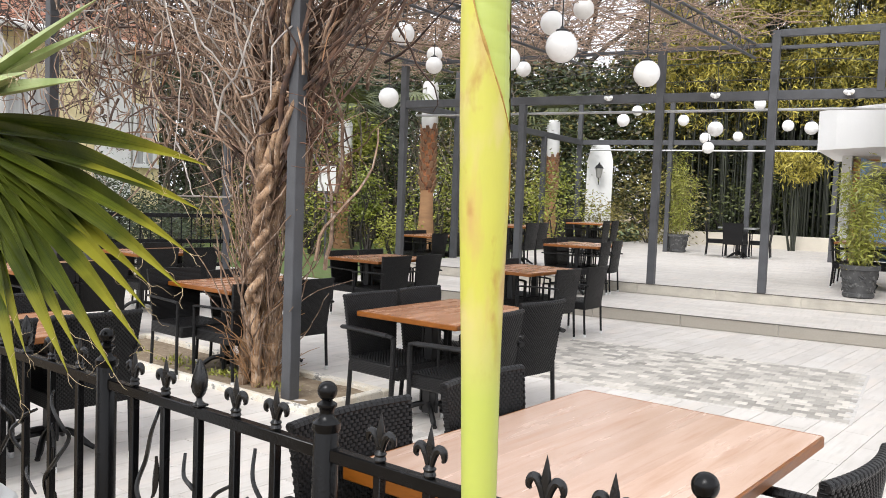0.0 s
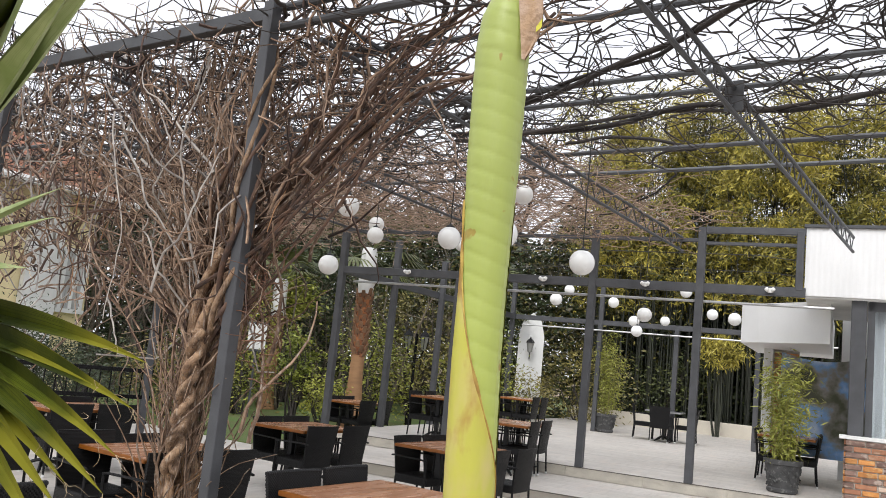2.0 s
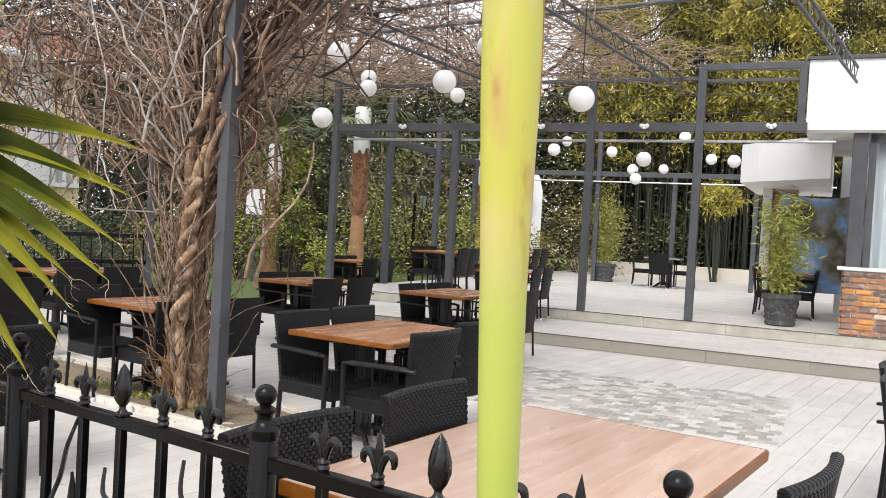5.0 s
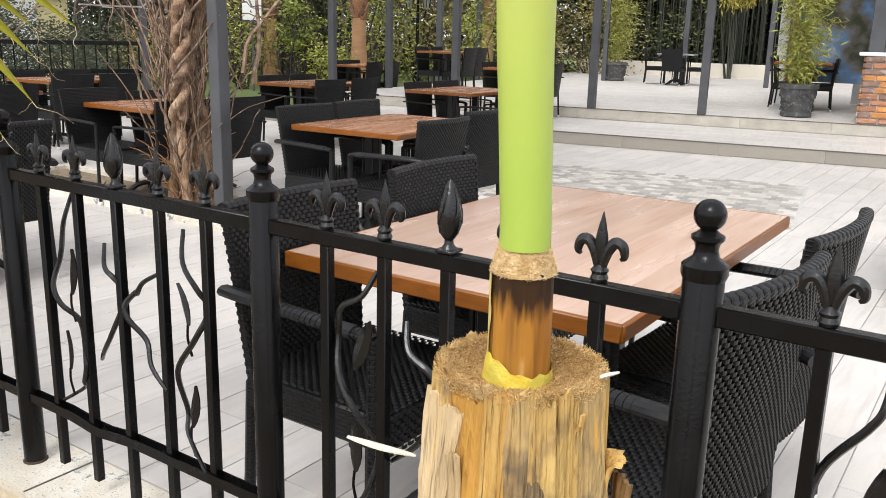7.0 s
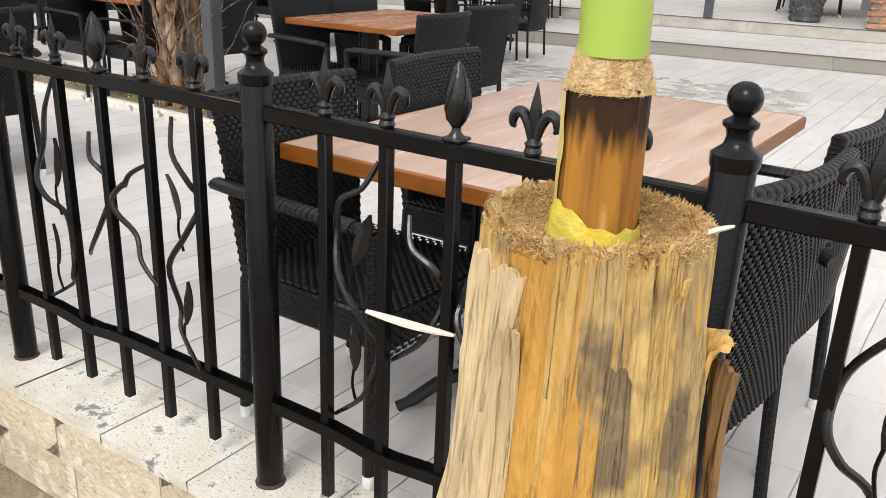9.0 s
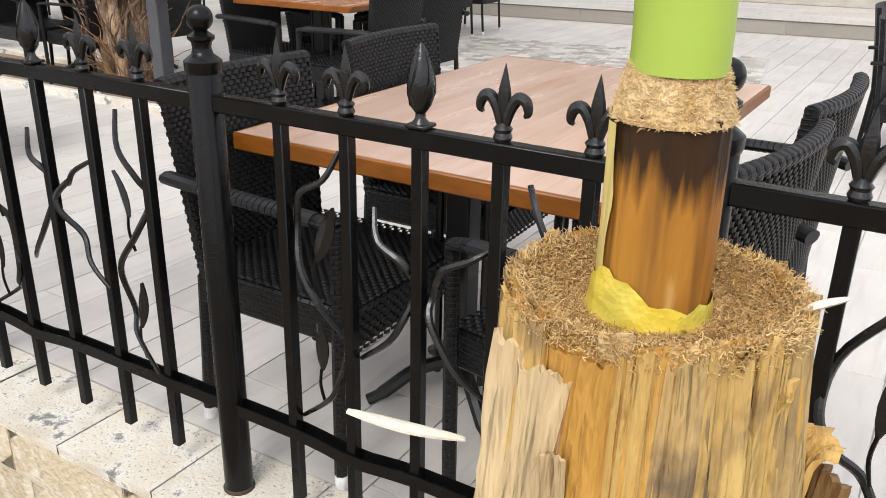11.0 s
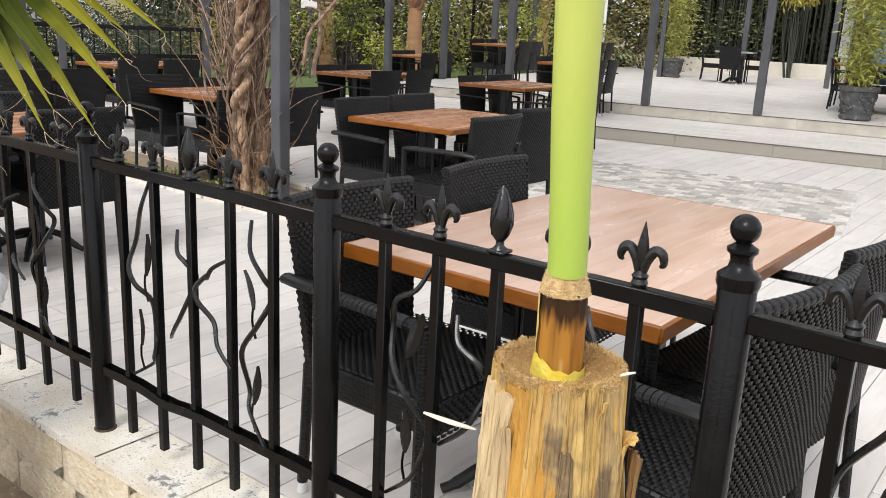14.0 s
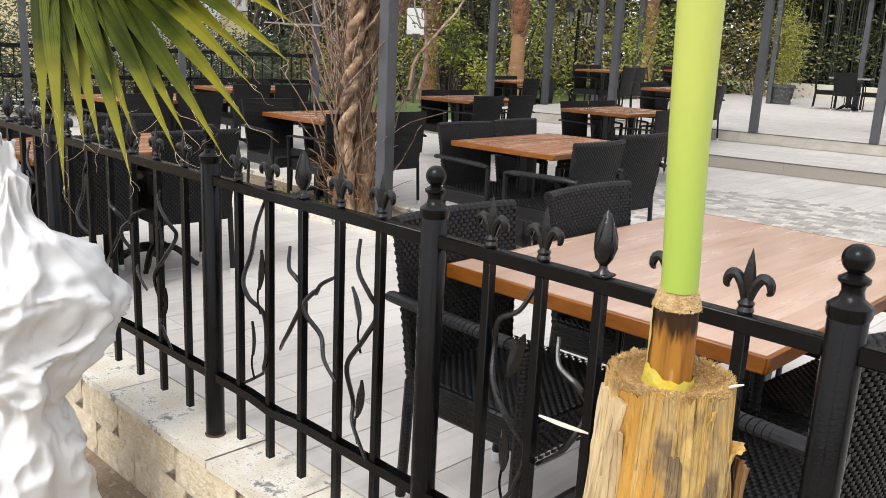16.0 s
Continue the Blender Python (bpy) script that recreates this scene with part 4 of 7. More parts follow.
# lower canopy behind, with its white column, brick pier and printed banner
mb = MB()
outline = [(1.95, 2.1), (2.25, 1.75), (3.35, 0.75), (3.35, 5.4), (1.95, 5.4)]
nb = len(outline)
mb.add([(u, v, 2.56) for u, v in outline] + [(u, v, 3.2) for u, v in outline], [tuple(range(nb))[::-1], tuple(range(nb, 2 * nb))] + [(i, (i + 1) % nb, nb + (i + 1) % nb, nb + i) for i in range(nb)])
part("lower_canopy", mb, WHITE_PANEL, bar, smooth=False)
part("white_column", MB().box((0.16, 0.3, 2.25), (2.3, 3.6, 1.44), bevel=0.01), WHITE_WALL, bar)
pier = part("brick_pier", MB().box((0.42, 0.28, 2.25), (2.6, 3.75, 1.44)), MORTAR, bar)
for r in range(30):
    for k in range(2):
        part("brick", MB().box((0.2, 0.03, 0.062), (2.49 + 0.215 * k + (0.0 if r % 2 else 0.01), 3.605, 0.36 + 0.073 * r), bevel=0.005), rng.choice(BRICKS[:1] * 3 + BRICKS[1:2]), pier)
BANNER = bpy.data.materials.new("printed_landscape_banner")
BANNER.use_nodes = True
n_, l_ = BANNER.node_tree.nodes, BANNER.node_tree.links
co = n_.new("ShaderNodeTexCoord")
no = n_.new("ShaderNodeTexNoise")
no.inputs["Scale"].default_value, no.inputs["Detail"].default_value = 1.5, 9
l_.new(co.outputs["Object"], no.inputs["Vector"])
rp = n_.new("ShaderNodeValToRGB")
for pos, col in ((0.36, (0.03, 0.035, 0.02)), (0.46, (0.12, 0.13, 0.08)), (0.52, (0.3, 0.29, 0.27)), (0.57, (0.22, 0.42, 0.75)), (0.66, (0.62, 0.74, 0.9)), (0.75, (0.75, 0.45, 0.45))):
    e = rp.color_ramp.elements.new(pos)
    e.color = (*col, 1)
l_.new(no.outputs["Fac"], rp.inputs[0])
l_.new(rp.outputs[0], n_["Principled BSDF"].inputs["Base Color"])
n_["Principled BSDF"].inputs["Roughness"].default_value = 0.35
mb = MB()
mb.sheet([[(2.55 + 1.35 * i / 8, 3.0 + 0.05 * math.sin(i * 1.1), 0.75 + 1.75 * j / 4 - 0.12 * math.sin(math.pi * i / 8) * (j == 4)) for i in range(9)] for j in range(5)])
part("printed_banner", mb, BANNER, bar, "large printed landscape banner stretched below the canopy")
part("back_wall", MB().box((5.6, 0.2, 2.9), (6.3, 4.2, 1.8)), WHITE_WALL, bar)

# ---- rear kerb of the platform ----
kerb = solo("rear_kerb", MB().box((13.0, 0.25, 0.5), (1.8, 15.0, 0.5), bevel=0.02), mat("cream_render", (0.6, 0.55, 0.46), 0.85, 0, 0.15, 2, 40, 0.1), "low cream kerb wall in front of the bamboo", "kerb", kind="structure", m=PL)
# planting bed round the vine
bed = thing("planting_bed", pose(-5.2, 2.95, 0), "narrow planting bed with stone edging round the vine", "planting bed")
part("soil_bed", MB().sheet([[(-1.6 + 3.2 * i / 12, -0.36 + 0.72 * j / 4, 0.012 + 0.02 * noise.noise((i * 1.3, j * 1.7, 3))) for i in range(13)] for j in range(5)]), SOIL, bed, angle=180)
for cx, cy, sx, sy in ((0, -0.4, 3.4, 0.06), (0, 0.4, 3.4, 0.09), (1.65, 0, 0.09, 0.72), (-1.65, 0, 0.09, 0.72)):
    part("edging", MB().box((sx, sy, 0.06), (cx, cy, 0.02), bevel=0.008), TRAVERTINE, bed)

# ---- the vine on its post ----


def wander(p, d, length, n, bend=0.35, droop=0.0, r=None):
    """A crooked line of n steps."""
    r = r or rng
    p, d = Vector(p), Vector(d).normalized()
    pts = [p.copy()]
    for i in range(n):
        d = (d + Vector((r.gauss(0, bend), r.gauss(0, bend), r.gauss(0, bend) - droop))).normalized()
        p = p + d * (length / n)
        pts.append(p.copy())
    return pts


def taper(n, r0, r1):
    return [r0 + (r1 - r0) * i / max(1, n - 1) for i in range(n)]


TRUNK = streaks(streaks(mat("red_brown_vine_bark", (0.44, 0.285, 0.17), 0.9, 0, 0.5, 14, 90, 1.0, tint=(0.15, 0.09, 0.055), random_amount=0.7), (70, 70, 10), (0.5, 0.42, 0.34), 0.54, 0.7, fac=0.7), (90, 90, 14), (0.07, 0.045, 0.03), 0.55, 0.66, fac=0.7)
vine = thing("vine", pose(0, -0.28, 0) @ Matrix.Diagonal((1, 1, 0.965, 1)), "old leafless vine with twisted trunks climbing the pergola post", "vine")
VX, VY = -4.47, 3.16
for k in range(7):
    ph = k * 2 * math.pi / 7
    tw = 5.5 if k < 4 else -3.0
    R = 0.075 if k < 4 else 0.115
    pts = []
    for i in range(40):
        t = i / 39
        z = -0.02 + 2.5 * t
        rr = R * (1.25 - 0.5 * t) + (0.12 * max(0, t - 0.62) ** 1.2 * 3)
        a = ph + tw * t
        pts.append((VX + rr * math.cos(a) + 0.14 * t + 0.03 * math.sin(7 * t + k), VY + rr * 0.8 * math.sin(a), z))
    part("trunk_strand", MB().tube(pts, [(0.054 if k < 4 else 0.034) * (1.25 - 0.6 * i / 39) * (1 + 0.12 * math.sin(i * 1.7 + k)) for i in range(40)], 9), TRUNK, vine, angle=180)
# the plaited rope of stems
for k in range(2):
    pts = []
    for i in range(60):
        t = i / 59
        a = k * math.pi + 19 * t
        pts.append((VX + 0.1 + 0.12 * t + 0.043 * math.cos(a), VY - 0.16 + 0.043 * math.sin(a), 0.72 + 1.1 * t))
    part("plaited_stem", MB().tube(pts, 0.031, 10), TRUNK, vine, angle=180)
mb = MB()
for k in range(120):
    a = rng.uniform(0, 6.28)
    p = (VX + 0.125 * math.cos(a), VY + 0.12 * math.sin(a), rng.uniform(-0.02, 0.9))
    n = rng.randint(8, 13)
    pts = wander(p, (rng.uniform(-0.06, 0.1), rng.uniform(-0.06, 0.06), 1), rng.uniform(0.5, 1.4), n, 0.13)
    mb.tube(pts, taper(n + 1, rng.uniform(0.004, 0.014), 0.004), 5)
tagged(part("stem_mass", mb, VINE, vine), kind="stuff")
mb = MB()
for k in range(170):
    a = rng.uniform(0, 6.28)
    z = abs(rng.gauss(0.1, 0.28))
    p = (VX + 0.13 * math.cos(a), VY + 0.12 * math.sin(a), z + 0.02)
    pts = wander(p, (0.5 * math.cos(a), 0.5 * math.sin(a), 0.9), rng.uniform(0.15, 0.45), 5, 0.25)
    mb.tube(pts, taper(6, 0.005, 0.002), 4)
tagged(part("bark_fibre", mb, mat("red_brown_fibre", (0.36, 0.2, 0.095), 0.9, 0, 0.4, 10, 60, 0.3, random_amount=0.7), vine), kind="stuff")
# strands on the other side of the post
mb = MB()
for k in range(3):
    p = (-3.85 + rng.uniform(-0.05, 0.06), 3.24 + rng.uniform(-0.08, 0.12), rng.uniform(1.0, 1.7))
    n = 12
    pts = wander(p, (rng.uniform(0.1, 0.6), rng.uniform(-0.1, 0.2), 1), rng.uniform(0.9, 2.0), n, 0.13)
    mb.tube(pts, taper(n + 1, rng.uniform(0.008, 0.02), 0.006), 5)
tagged(part("side_growth", mb, VINE, vine), kind="stuff")
mb = MB()
for k in range(50):
    p = (-3.83 + rng.gauss(0, 0.07), 3.16 + rng.uniform(-0.12, 0.12), rng.uniform(1.45, 2.4))
    mb.tube(wander(p, (rng.uniform(-0.6, 1), rng.uniform(-1, 1), rng.uniform(-0.3, 1)), rng.uniform(0.15, 0.5), 6, 0.35), taper(7, 0.005, 0.002), 4)
tagged(part("side_brush", mb, mat("red_brown_side_twig", (0.2, 0.1, 0.06), 0.85, 0, 0.4, 10, 60, 0.2, random_amount=1.0), vine), kind="stuff")
# main limbs: a fan rising from the crotch to the roof
VINE_ARMS = [(-1.9, 0.15, 2.3, 0.04), (-1.3, -0.1, 2.6, 0.045), (-0.7, 0.1, 2.7, 0.05), (-0.35, -0.15, 2.7, 0.04), (0.15, 0.0, 2.8, 0.05), (0.7, 0.1, 2.5, 0.045), (1.3, -0.1, 2.3, 0.06), (1.9, 0.1, 2.25, 0.062),
         (2.5, 0.4, 2.2, 0.055), (-2.9, 0.2, 1.8, 0.035), (1.6, 1.2, 2.3, 0.04), (0.4, 1.5, 2.4, 0.04), (-1.0, 1.3, 2.4, 0.035), (-3.6, 0.1, 1.2, 0.03)]
DARK_BARK = mat("dark_vine_bark", (0.15, 0.085, 0.055), 0.9, 0, 0.5, 14, 90, 0.6, tint=(0.05, 0.035, 0.03), random_amount=0.8)
limb_pts = []
for k, (dx, dy, dz, r) in enumerate(VINE_ARMS):
    s = Vector((VX + 0.15 + rng.uniform(-0.2, 0.2), VY + rng.uniform(-0.05, 0.15), rng.uniform(1.4, 1.9) + (0.5 if dx > 0.5 else 0)))
    e = s + Vector((dx, dy, min(dz, 4.3 - s.z)))
    ctrl = [s]
    for i in range(1, 6):
        t = i / 5
        q = s.lerp(e, t)
        q.z = min(4.3, s.z + dz * (t ** 0.8))
        q.y = max(q.y, 3.12)
        ctrl.append(q + Vector((rng.gauss(0, 0.13), rng.gauss(0, 0.06), rng.gauss(0, 0.11))) * (1 if i < 5 else 0.4))
    pts = spline(ctrl, 6)
    limb_pts += [q for q in pts[3:] if q.x < -4.0 or q.z > 2.9]
    bark = DARK_BARK if dx > 1.0 or k % 4 == 1 else VINE
    part("limb", MB().tube(pts, taper(len(pts), r * 0.48, r * 0.22), 8), bark, vine, angle=180)
    for j in range(1 if dx > 0.5 else 2):
        off = [p + Vector((0.05 * math.sin(i * 0.5 + j * 2), 0.05 * math.cos(i * 0.45 + j * 2.2), 0.02 * math.sin(i))) for i, p in enumerate(pts)]
        part("limb", MB().tube(off, taper(len(off), r * 0.28, r * 0.15), 6), bark if j else VINE, vine, angle=180)


def in_mass():
    """A place in the hanging curtain of twigs along the pergola's near edge."""
    while True:
        x = rng.uniform(-9.2, -3.0)
        z = rng.uniform(1.3, 4.45)
        low = 1.45 + 0.75 * max(0, (-4.9 - x) / 2.5) ** 0.6 if x < -4.4 else 1.5 + (x + 4.4) * 1.5
        if z > low and (x > -7.6 or rng.random() < 0.7):
            return Vector((x, 3.3 + rng.gauss(0, 0.22), z))


for name, count, r0, r1, lo, hi, m_ in (("twig_curtain", 330, 0.016, 0.006, 0.5, 1.25, VINE), ("fine_brush", 560, 0.008, 0.004, 0.3, 0.9, TWIG)):
    mb = MB()
    for k in range(count):
        p = in_mass() if rng.random() < 0.72 else limb_pts[rng.randrange(len(limb_pts))]
        n = rng.randint(7, 11)
        d = (rng.gauss(0.12, 0.55), rng.gauss(0, 0.22), rng.gauss(0.45, 0.8))
        pts = wander(p, d, rng.uniform(lo, hi), n, 0.27)
        pts = [Vector((q.x, max(3.1 if -4.25 < q.x < -3.65 and (q.z < 1.65 or k % 3 == 0) else 2.78, min(3.9, q.y)), min(q.z, 4.75))) for q in pts]
        mb.tube(pts, taper(n + 1, rng.uniform(r0 * 0.5, r0), r1 * 0.6), 4 if r0 < 0.01 else 5, cap=False)
    tagged(part(name, mb, m_, vine), kind="stuff")
mb = MB()
for k in range(45):
    p = in_mass()
    mb.tube(wander(p, (rng.gauss(0, 0.3), 0.1, 1), rng.uniform(0.3, 0.8), 7, 0.15), taper(8, 0.006, 0.003), 4, cap=False)
tagged(part("young_growth", mb, mat("orange_brown_shoot", (0.33, 0.17, 0.08), 0.8, 0, 0.3, 10, 60, 0.2, random_amount=0.6), vine), kind="stuff")

# dark stems winding up round the post
for k in range(4):
    pts = []
    for i in range(50):
        t = i / 49
        a = k * 1.7 + (7.5 + k) * t
        R = 0.085 + 0.02 * math.sin(5 * t + k)
        pts.append((POLE[0] - 0.1 * (1 - t) ** 2 + R * math.cos(a), POLE[1] + 0.3 + R * math.sin(a), 1.5 + 0.15 * k + (2.6 - 0.2 * k) * t))
    part("winding_stem", MB().tube(pts, taper(50, 0.03 - 0.003 * k, 0.012), 8), DARK_BARK if k % 2 else TRUNK, vine, angle=180)
# long pale grey canes and dark red-brown twigs wound through the mass
mb = MB()
for k in range(80):
    p = in_mass()
    while p.x > -4.25:
        p = in_mass()
    n = rng.randint(14, 22)
    pts = wander(p, (rng.gauss(0, 0.35), rng.gauss(-0.05, 0.1), rng.choice((1, 1, -0.5))), rng.uniform(0.9, 2.4), n, 0.17)
    pts = [Vector((min(q.x, -3.98), max(2.8, min(3.6, q.y)), max(1.55, min(q.z, 4.7)))) for q in pts]
    mb.tube(pts, taper(n + 1, rng.uniform(0.006, 0.014), 0.004), 6, cap=False)
tagged(part("cane_mass", mb, mat("pale_grey_cane", (0.52, 0.48, 0.43), 0.8, 0, 0.35, 8, 60, 0.3, tint=(0.26, 0.23, 0.21), random_amount=0.6), vine, "long pale grey canes"), kind="stuff")
mb = MB()
for k in range(240):
    p = in_mass()
    n = rng.randint(6, 10)
    pts = wander(p, (rng.gauss(0, 0.6), rng.gauss(0, 0.3), rng.gauss(0.1, 0.9)), rng.uniform(0.4, 1.1), n, 0.26)
    pts = [Vector((q.x, max(3.1 if -4.25 < q.x < -3.65 and (q.z < 1.65 or k % 3 == 0) else 2.85, min(3.9, q.y)), min(q.z, 4.75))) for q in pts]
    mb.tube(pts, taper(n + 1, rng.uniform(0.005, 0.016), 0.003), 5, cap=False)
tagged(part("dark_brush", mb, mat("dark_red_brown_twig", (0.1, 0.06, 0.045), 0.85, 0, 0.5, 8, 60, 0.3, tint=(0.045, 0.03, 0.025), random_amount=1.0), vine, "dark red-brown twigs"), kind="stuff")

# stems streaming up out of the crotch: a brown fan, and a dark sheaf bent over towards the roof
mb = MB()
for k in range(64):
    s = Vector((VX + rng.gauss(0.05, 0.13), VY + rng.gauss(-0.02, 0.1), rng.uniform(1.0, 2.0)))
    e = Vector((rng.uniform(-7.0, -3.4), 3.25 + rng.gauss(0, 0.2), rng.uniform(2.9, 4.5)))
    ctrl = [s]
    for i in range(1, 7):
        t = i / 6
        ctrl.append(Vector((s.x + (e.x - s.x) * t ** 1.5, s.y + (e.y - s.y) * t, s.z + (e.z - s.z) * t ** 0.85)) + Vector((rng.gauss(0, 0.13), rng.gauss(0, 0.09), rng.gauss(0, 0.08))))
    pts = [Vector((q.x, max(3.1 if -4.2 < q.x < -3.7 and (q.z < 1.65 or k % 3 == 0) else 2.85, q.y), q.z)) for q in spline(ctrl, 4)]
    mb.tube(pts, taper(len(pts), rng.uniform(0.006, 0.014), 0.004), 5, cap=False)
tagged(part("rising_growth", mb, VINE, vine, "brown stems fanning upwards"), kind="stuff")
mb = MB()
for k in range(17):
    s = Vector((VX + rng.gauss(0.16, 0.11), 3.14 + rng.gauss(0, 0.08), rng.uniform(1.5, 2.6)))
    e = Vector((rng.uniform(-3.3, -1.2), 3.2 + abs(rng.gauss(0, 0.25)), 4.35 + rng.gauss(0, 0.12)))
    ctrl = [s]
    for i in range(1, 7):
        t = i / 6
        ctrl.append(s.lerp(e, t) + Vector((0, 0, (0.25 - 0.1 * (e.x + 3.3)) * math.sin(math.pi * t))) * 0.5 + Vector((rng.gauss(0, 0.09), rng.gauss(0, 0.07), rng.gauss(0, 0.1))))
    pts = [Vector((q.x, max(3.1 if -4.2 < q.x < -3.7 and (q.z < 1.65 or k % 3 == 0) else 2.85, q.y), q.z)) for q in spline(ctrl, 4)]
    mb.tube(pts, taper(len(pts), rng.uniform(0.007, 0.018), 0.005), 5, cap=False)
    for j in range(1):
        q = pts[rng.randrange(6, len(pts) - 2)]
        mb.tube(wander(q, (rng.gauss(0.4, 0.4), rng.gauss(0, 0.3), rng.uniform(-0.2, 1)), rng.uniform(0.3, 0.8), 7, 0.22), taper(8, 0.006, 0.003), 4, cap=False)
tagged(part("bent_sheaf", mb, DARK_BARK, vine, "dark sheaf of stems bent over towards the roof"), kind="stuff")

# roof of bare vines over the trusses
roof_vine = thing("roof_vine", None, "tangle of bare vine branches lying over the pergola roof", "vine")
for k in range(9):
    y = 3.0 + 0.45 * k * rng.uniform(0.8, 1.1)
    x = rng.uniform(-6, -3)
    pts = wander((x, y, ROOF(y) + 0.08), (1, rng.uniform(-0.25, 0.45), 0), rng.uniform(4, 7), 34, 0.3)
    pts = [Vector((q.x, q.y, ROOF(q.y) + 0.06 + 0.12 * math.sin(q.x * 2.3 + k))) for q in pts]
    r = rng.uniform(0.012, 0.022)
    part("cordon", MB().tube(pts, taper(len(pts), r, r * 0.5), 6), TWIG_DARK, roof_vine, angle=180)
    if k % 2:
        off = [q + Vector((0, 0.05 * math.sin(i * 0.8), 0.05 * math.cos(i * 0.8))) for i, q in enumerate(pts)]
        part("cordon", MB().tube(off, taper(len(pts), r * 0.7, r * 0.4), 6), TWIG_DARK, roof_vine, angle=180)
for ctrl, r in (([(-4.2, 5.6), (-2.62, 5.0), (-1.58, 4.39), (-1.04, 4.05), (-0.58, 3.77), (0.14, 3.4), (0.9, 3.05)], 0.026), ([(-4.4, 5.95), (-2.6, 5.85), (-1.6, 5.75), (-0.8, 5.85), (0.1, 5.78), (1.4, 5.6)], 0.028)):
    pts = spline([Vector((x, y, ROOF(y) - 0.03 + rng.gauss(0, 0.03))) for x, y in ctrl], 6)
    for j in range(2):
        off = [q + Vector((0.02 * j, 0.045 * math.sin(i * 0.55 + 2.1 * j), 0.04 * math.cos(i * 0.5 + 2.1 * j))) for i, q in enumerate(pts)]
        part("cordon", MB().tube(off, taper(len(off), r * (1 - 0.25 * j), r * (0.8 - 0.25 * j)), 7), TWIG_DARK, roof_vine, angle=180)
# near_tangle's backlit silhouette is put into its colour; far_tangle keeps the twig brown
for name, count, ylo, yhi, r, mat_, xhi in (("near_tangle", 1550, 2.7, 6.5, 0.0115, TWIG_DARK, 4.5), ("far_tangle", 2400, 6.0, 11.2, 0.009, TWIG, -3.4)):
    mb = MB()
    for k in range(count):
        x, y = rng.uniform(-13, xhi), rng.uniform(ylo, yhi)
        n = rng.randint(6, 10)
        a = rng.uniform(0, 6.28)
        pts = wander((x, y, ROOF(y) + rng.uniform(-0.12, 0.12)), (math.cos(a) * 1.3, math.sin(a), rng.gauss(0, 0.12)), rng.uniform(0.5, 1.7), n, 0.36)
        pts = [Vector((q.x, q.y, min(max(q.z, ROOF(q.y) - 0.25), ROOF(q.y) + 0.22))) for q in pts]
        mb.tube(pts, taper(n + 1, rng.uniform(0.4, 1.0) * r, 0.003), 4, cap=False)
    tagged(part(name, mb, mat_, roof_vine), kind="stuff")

# ---- cut banana stump with its new shoot ----
SX, SY = 0.524, -0.967
stump = thing("banana_plant", pose(SX, SY, 0), "cut banana stem with a fresh rolled green shoot", "plant")


def sheath_mat(name, base, tint, stain, low, amount, grain=0.35):
    """Dry leaf sheath: long fibres, soft blotches, and weathered stains."""
    m = mat(name, base, 0.7, 0, 0.22, 12, 190, 0.5, tint=tint, random_amount=0.2, stretch=(1, 1, 0.22))
    streaks(m, (60, 60, 9), tuple(min(0.9, c * 1.3) for c in base), 0.48, 0.62, fac=grain)
    streaks(m, (34, 34, 9), tuple(c * 0.62 for c in tint), 0.56, 0.68, fac=0.4)
    streaks(m, (42, 42, 34), stain, low, low + 0.13, fac=amount, detail=9)
    return streaks(m, (190, 190, 70), tuple(c * 0.4 for c in tint), 0.62, 0.69, fac=0.4, detail=5)


STUMP = sheath_mat("orange_brown_banana_sheath", (0.53, 0.31, 0.065), (0.45, 0.21, 0.03), (0.2, 0.1, 0.03), 0.66, 0.5)
STUMP_TAN = sheath_mat("tan_banana_sheath", (0.55, 0.39, 0.14), (0.47, 0.26, 0.06), (0.17, 0.105, 0.06), 0.58, 0.75)
STUMP_GREY = sheath_mat("mottled_grey_brown_sheath", (0.5, 0.36, 0.15), (0.38, 0.23, 0.08), (0.12, 0.085, 0.055), 0.45, 0.8)
STUMP_BROWN = sheath_mat("dark_brown_hanging_sheath", (0.24, 0.14, 0.05), (0.16, 0.085, 0.03), (0.06, 0.04, 0.03), 0.55, 0.8)
CUT = mat("brown_cut_pith", (0.42, 0.26, 0.1), 0.95, 0, 0.5, 90, 500, 1.0, tint=(0.3, 0.16, 0.055))
PALE = streaks(mat("pale_dry_sheath", (0.66, 0.54, 0.35), 0.8, 0, 0.25, 20, 180, 0.6, tint=(0.54, 0.38, 0.18), stretch=(1, 1, 0.12)), (110, 110, 8), (0.36, 0.25, 0.13), 0.46, 0.7, fac=0.7)
FIBRE = mat("tan_cut_fibre", (0.55, 0.36, 0.15), 0.9, 0, 0.4, 60, 300, 0.4, tint=(0.5, 0.3, 0.11), random_amount=0.6)
FIBRE_PALE = mat("cream_rim_fibre", (0.64, 0.46, 0.22), 0.9, 0, 0.3, 60, 300, 0.4, tint=(0.5, 0.31, 0.11), random_amount=0.5)
ZT = 1.185
mb = MB()
prof = []
SEG = 144
rows = []
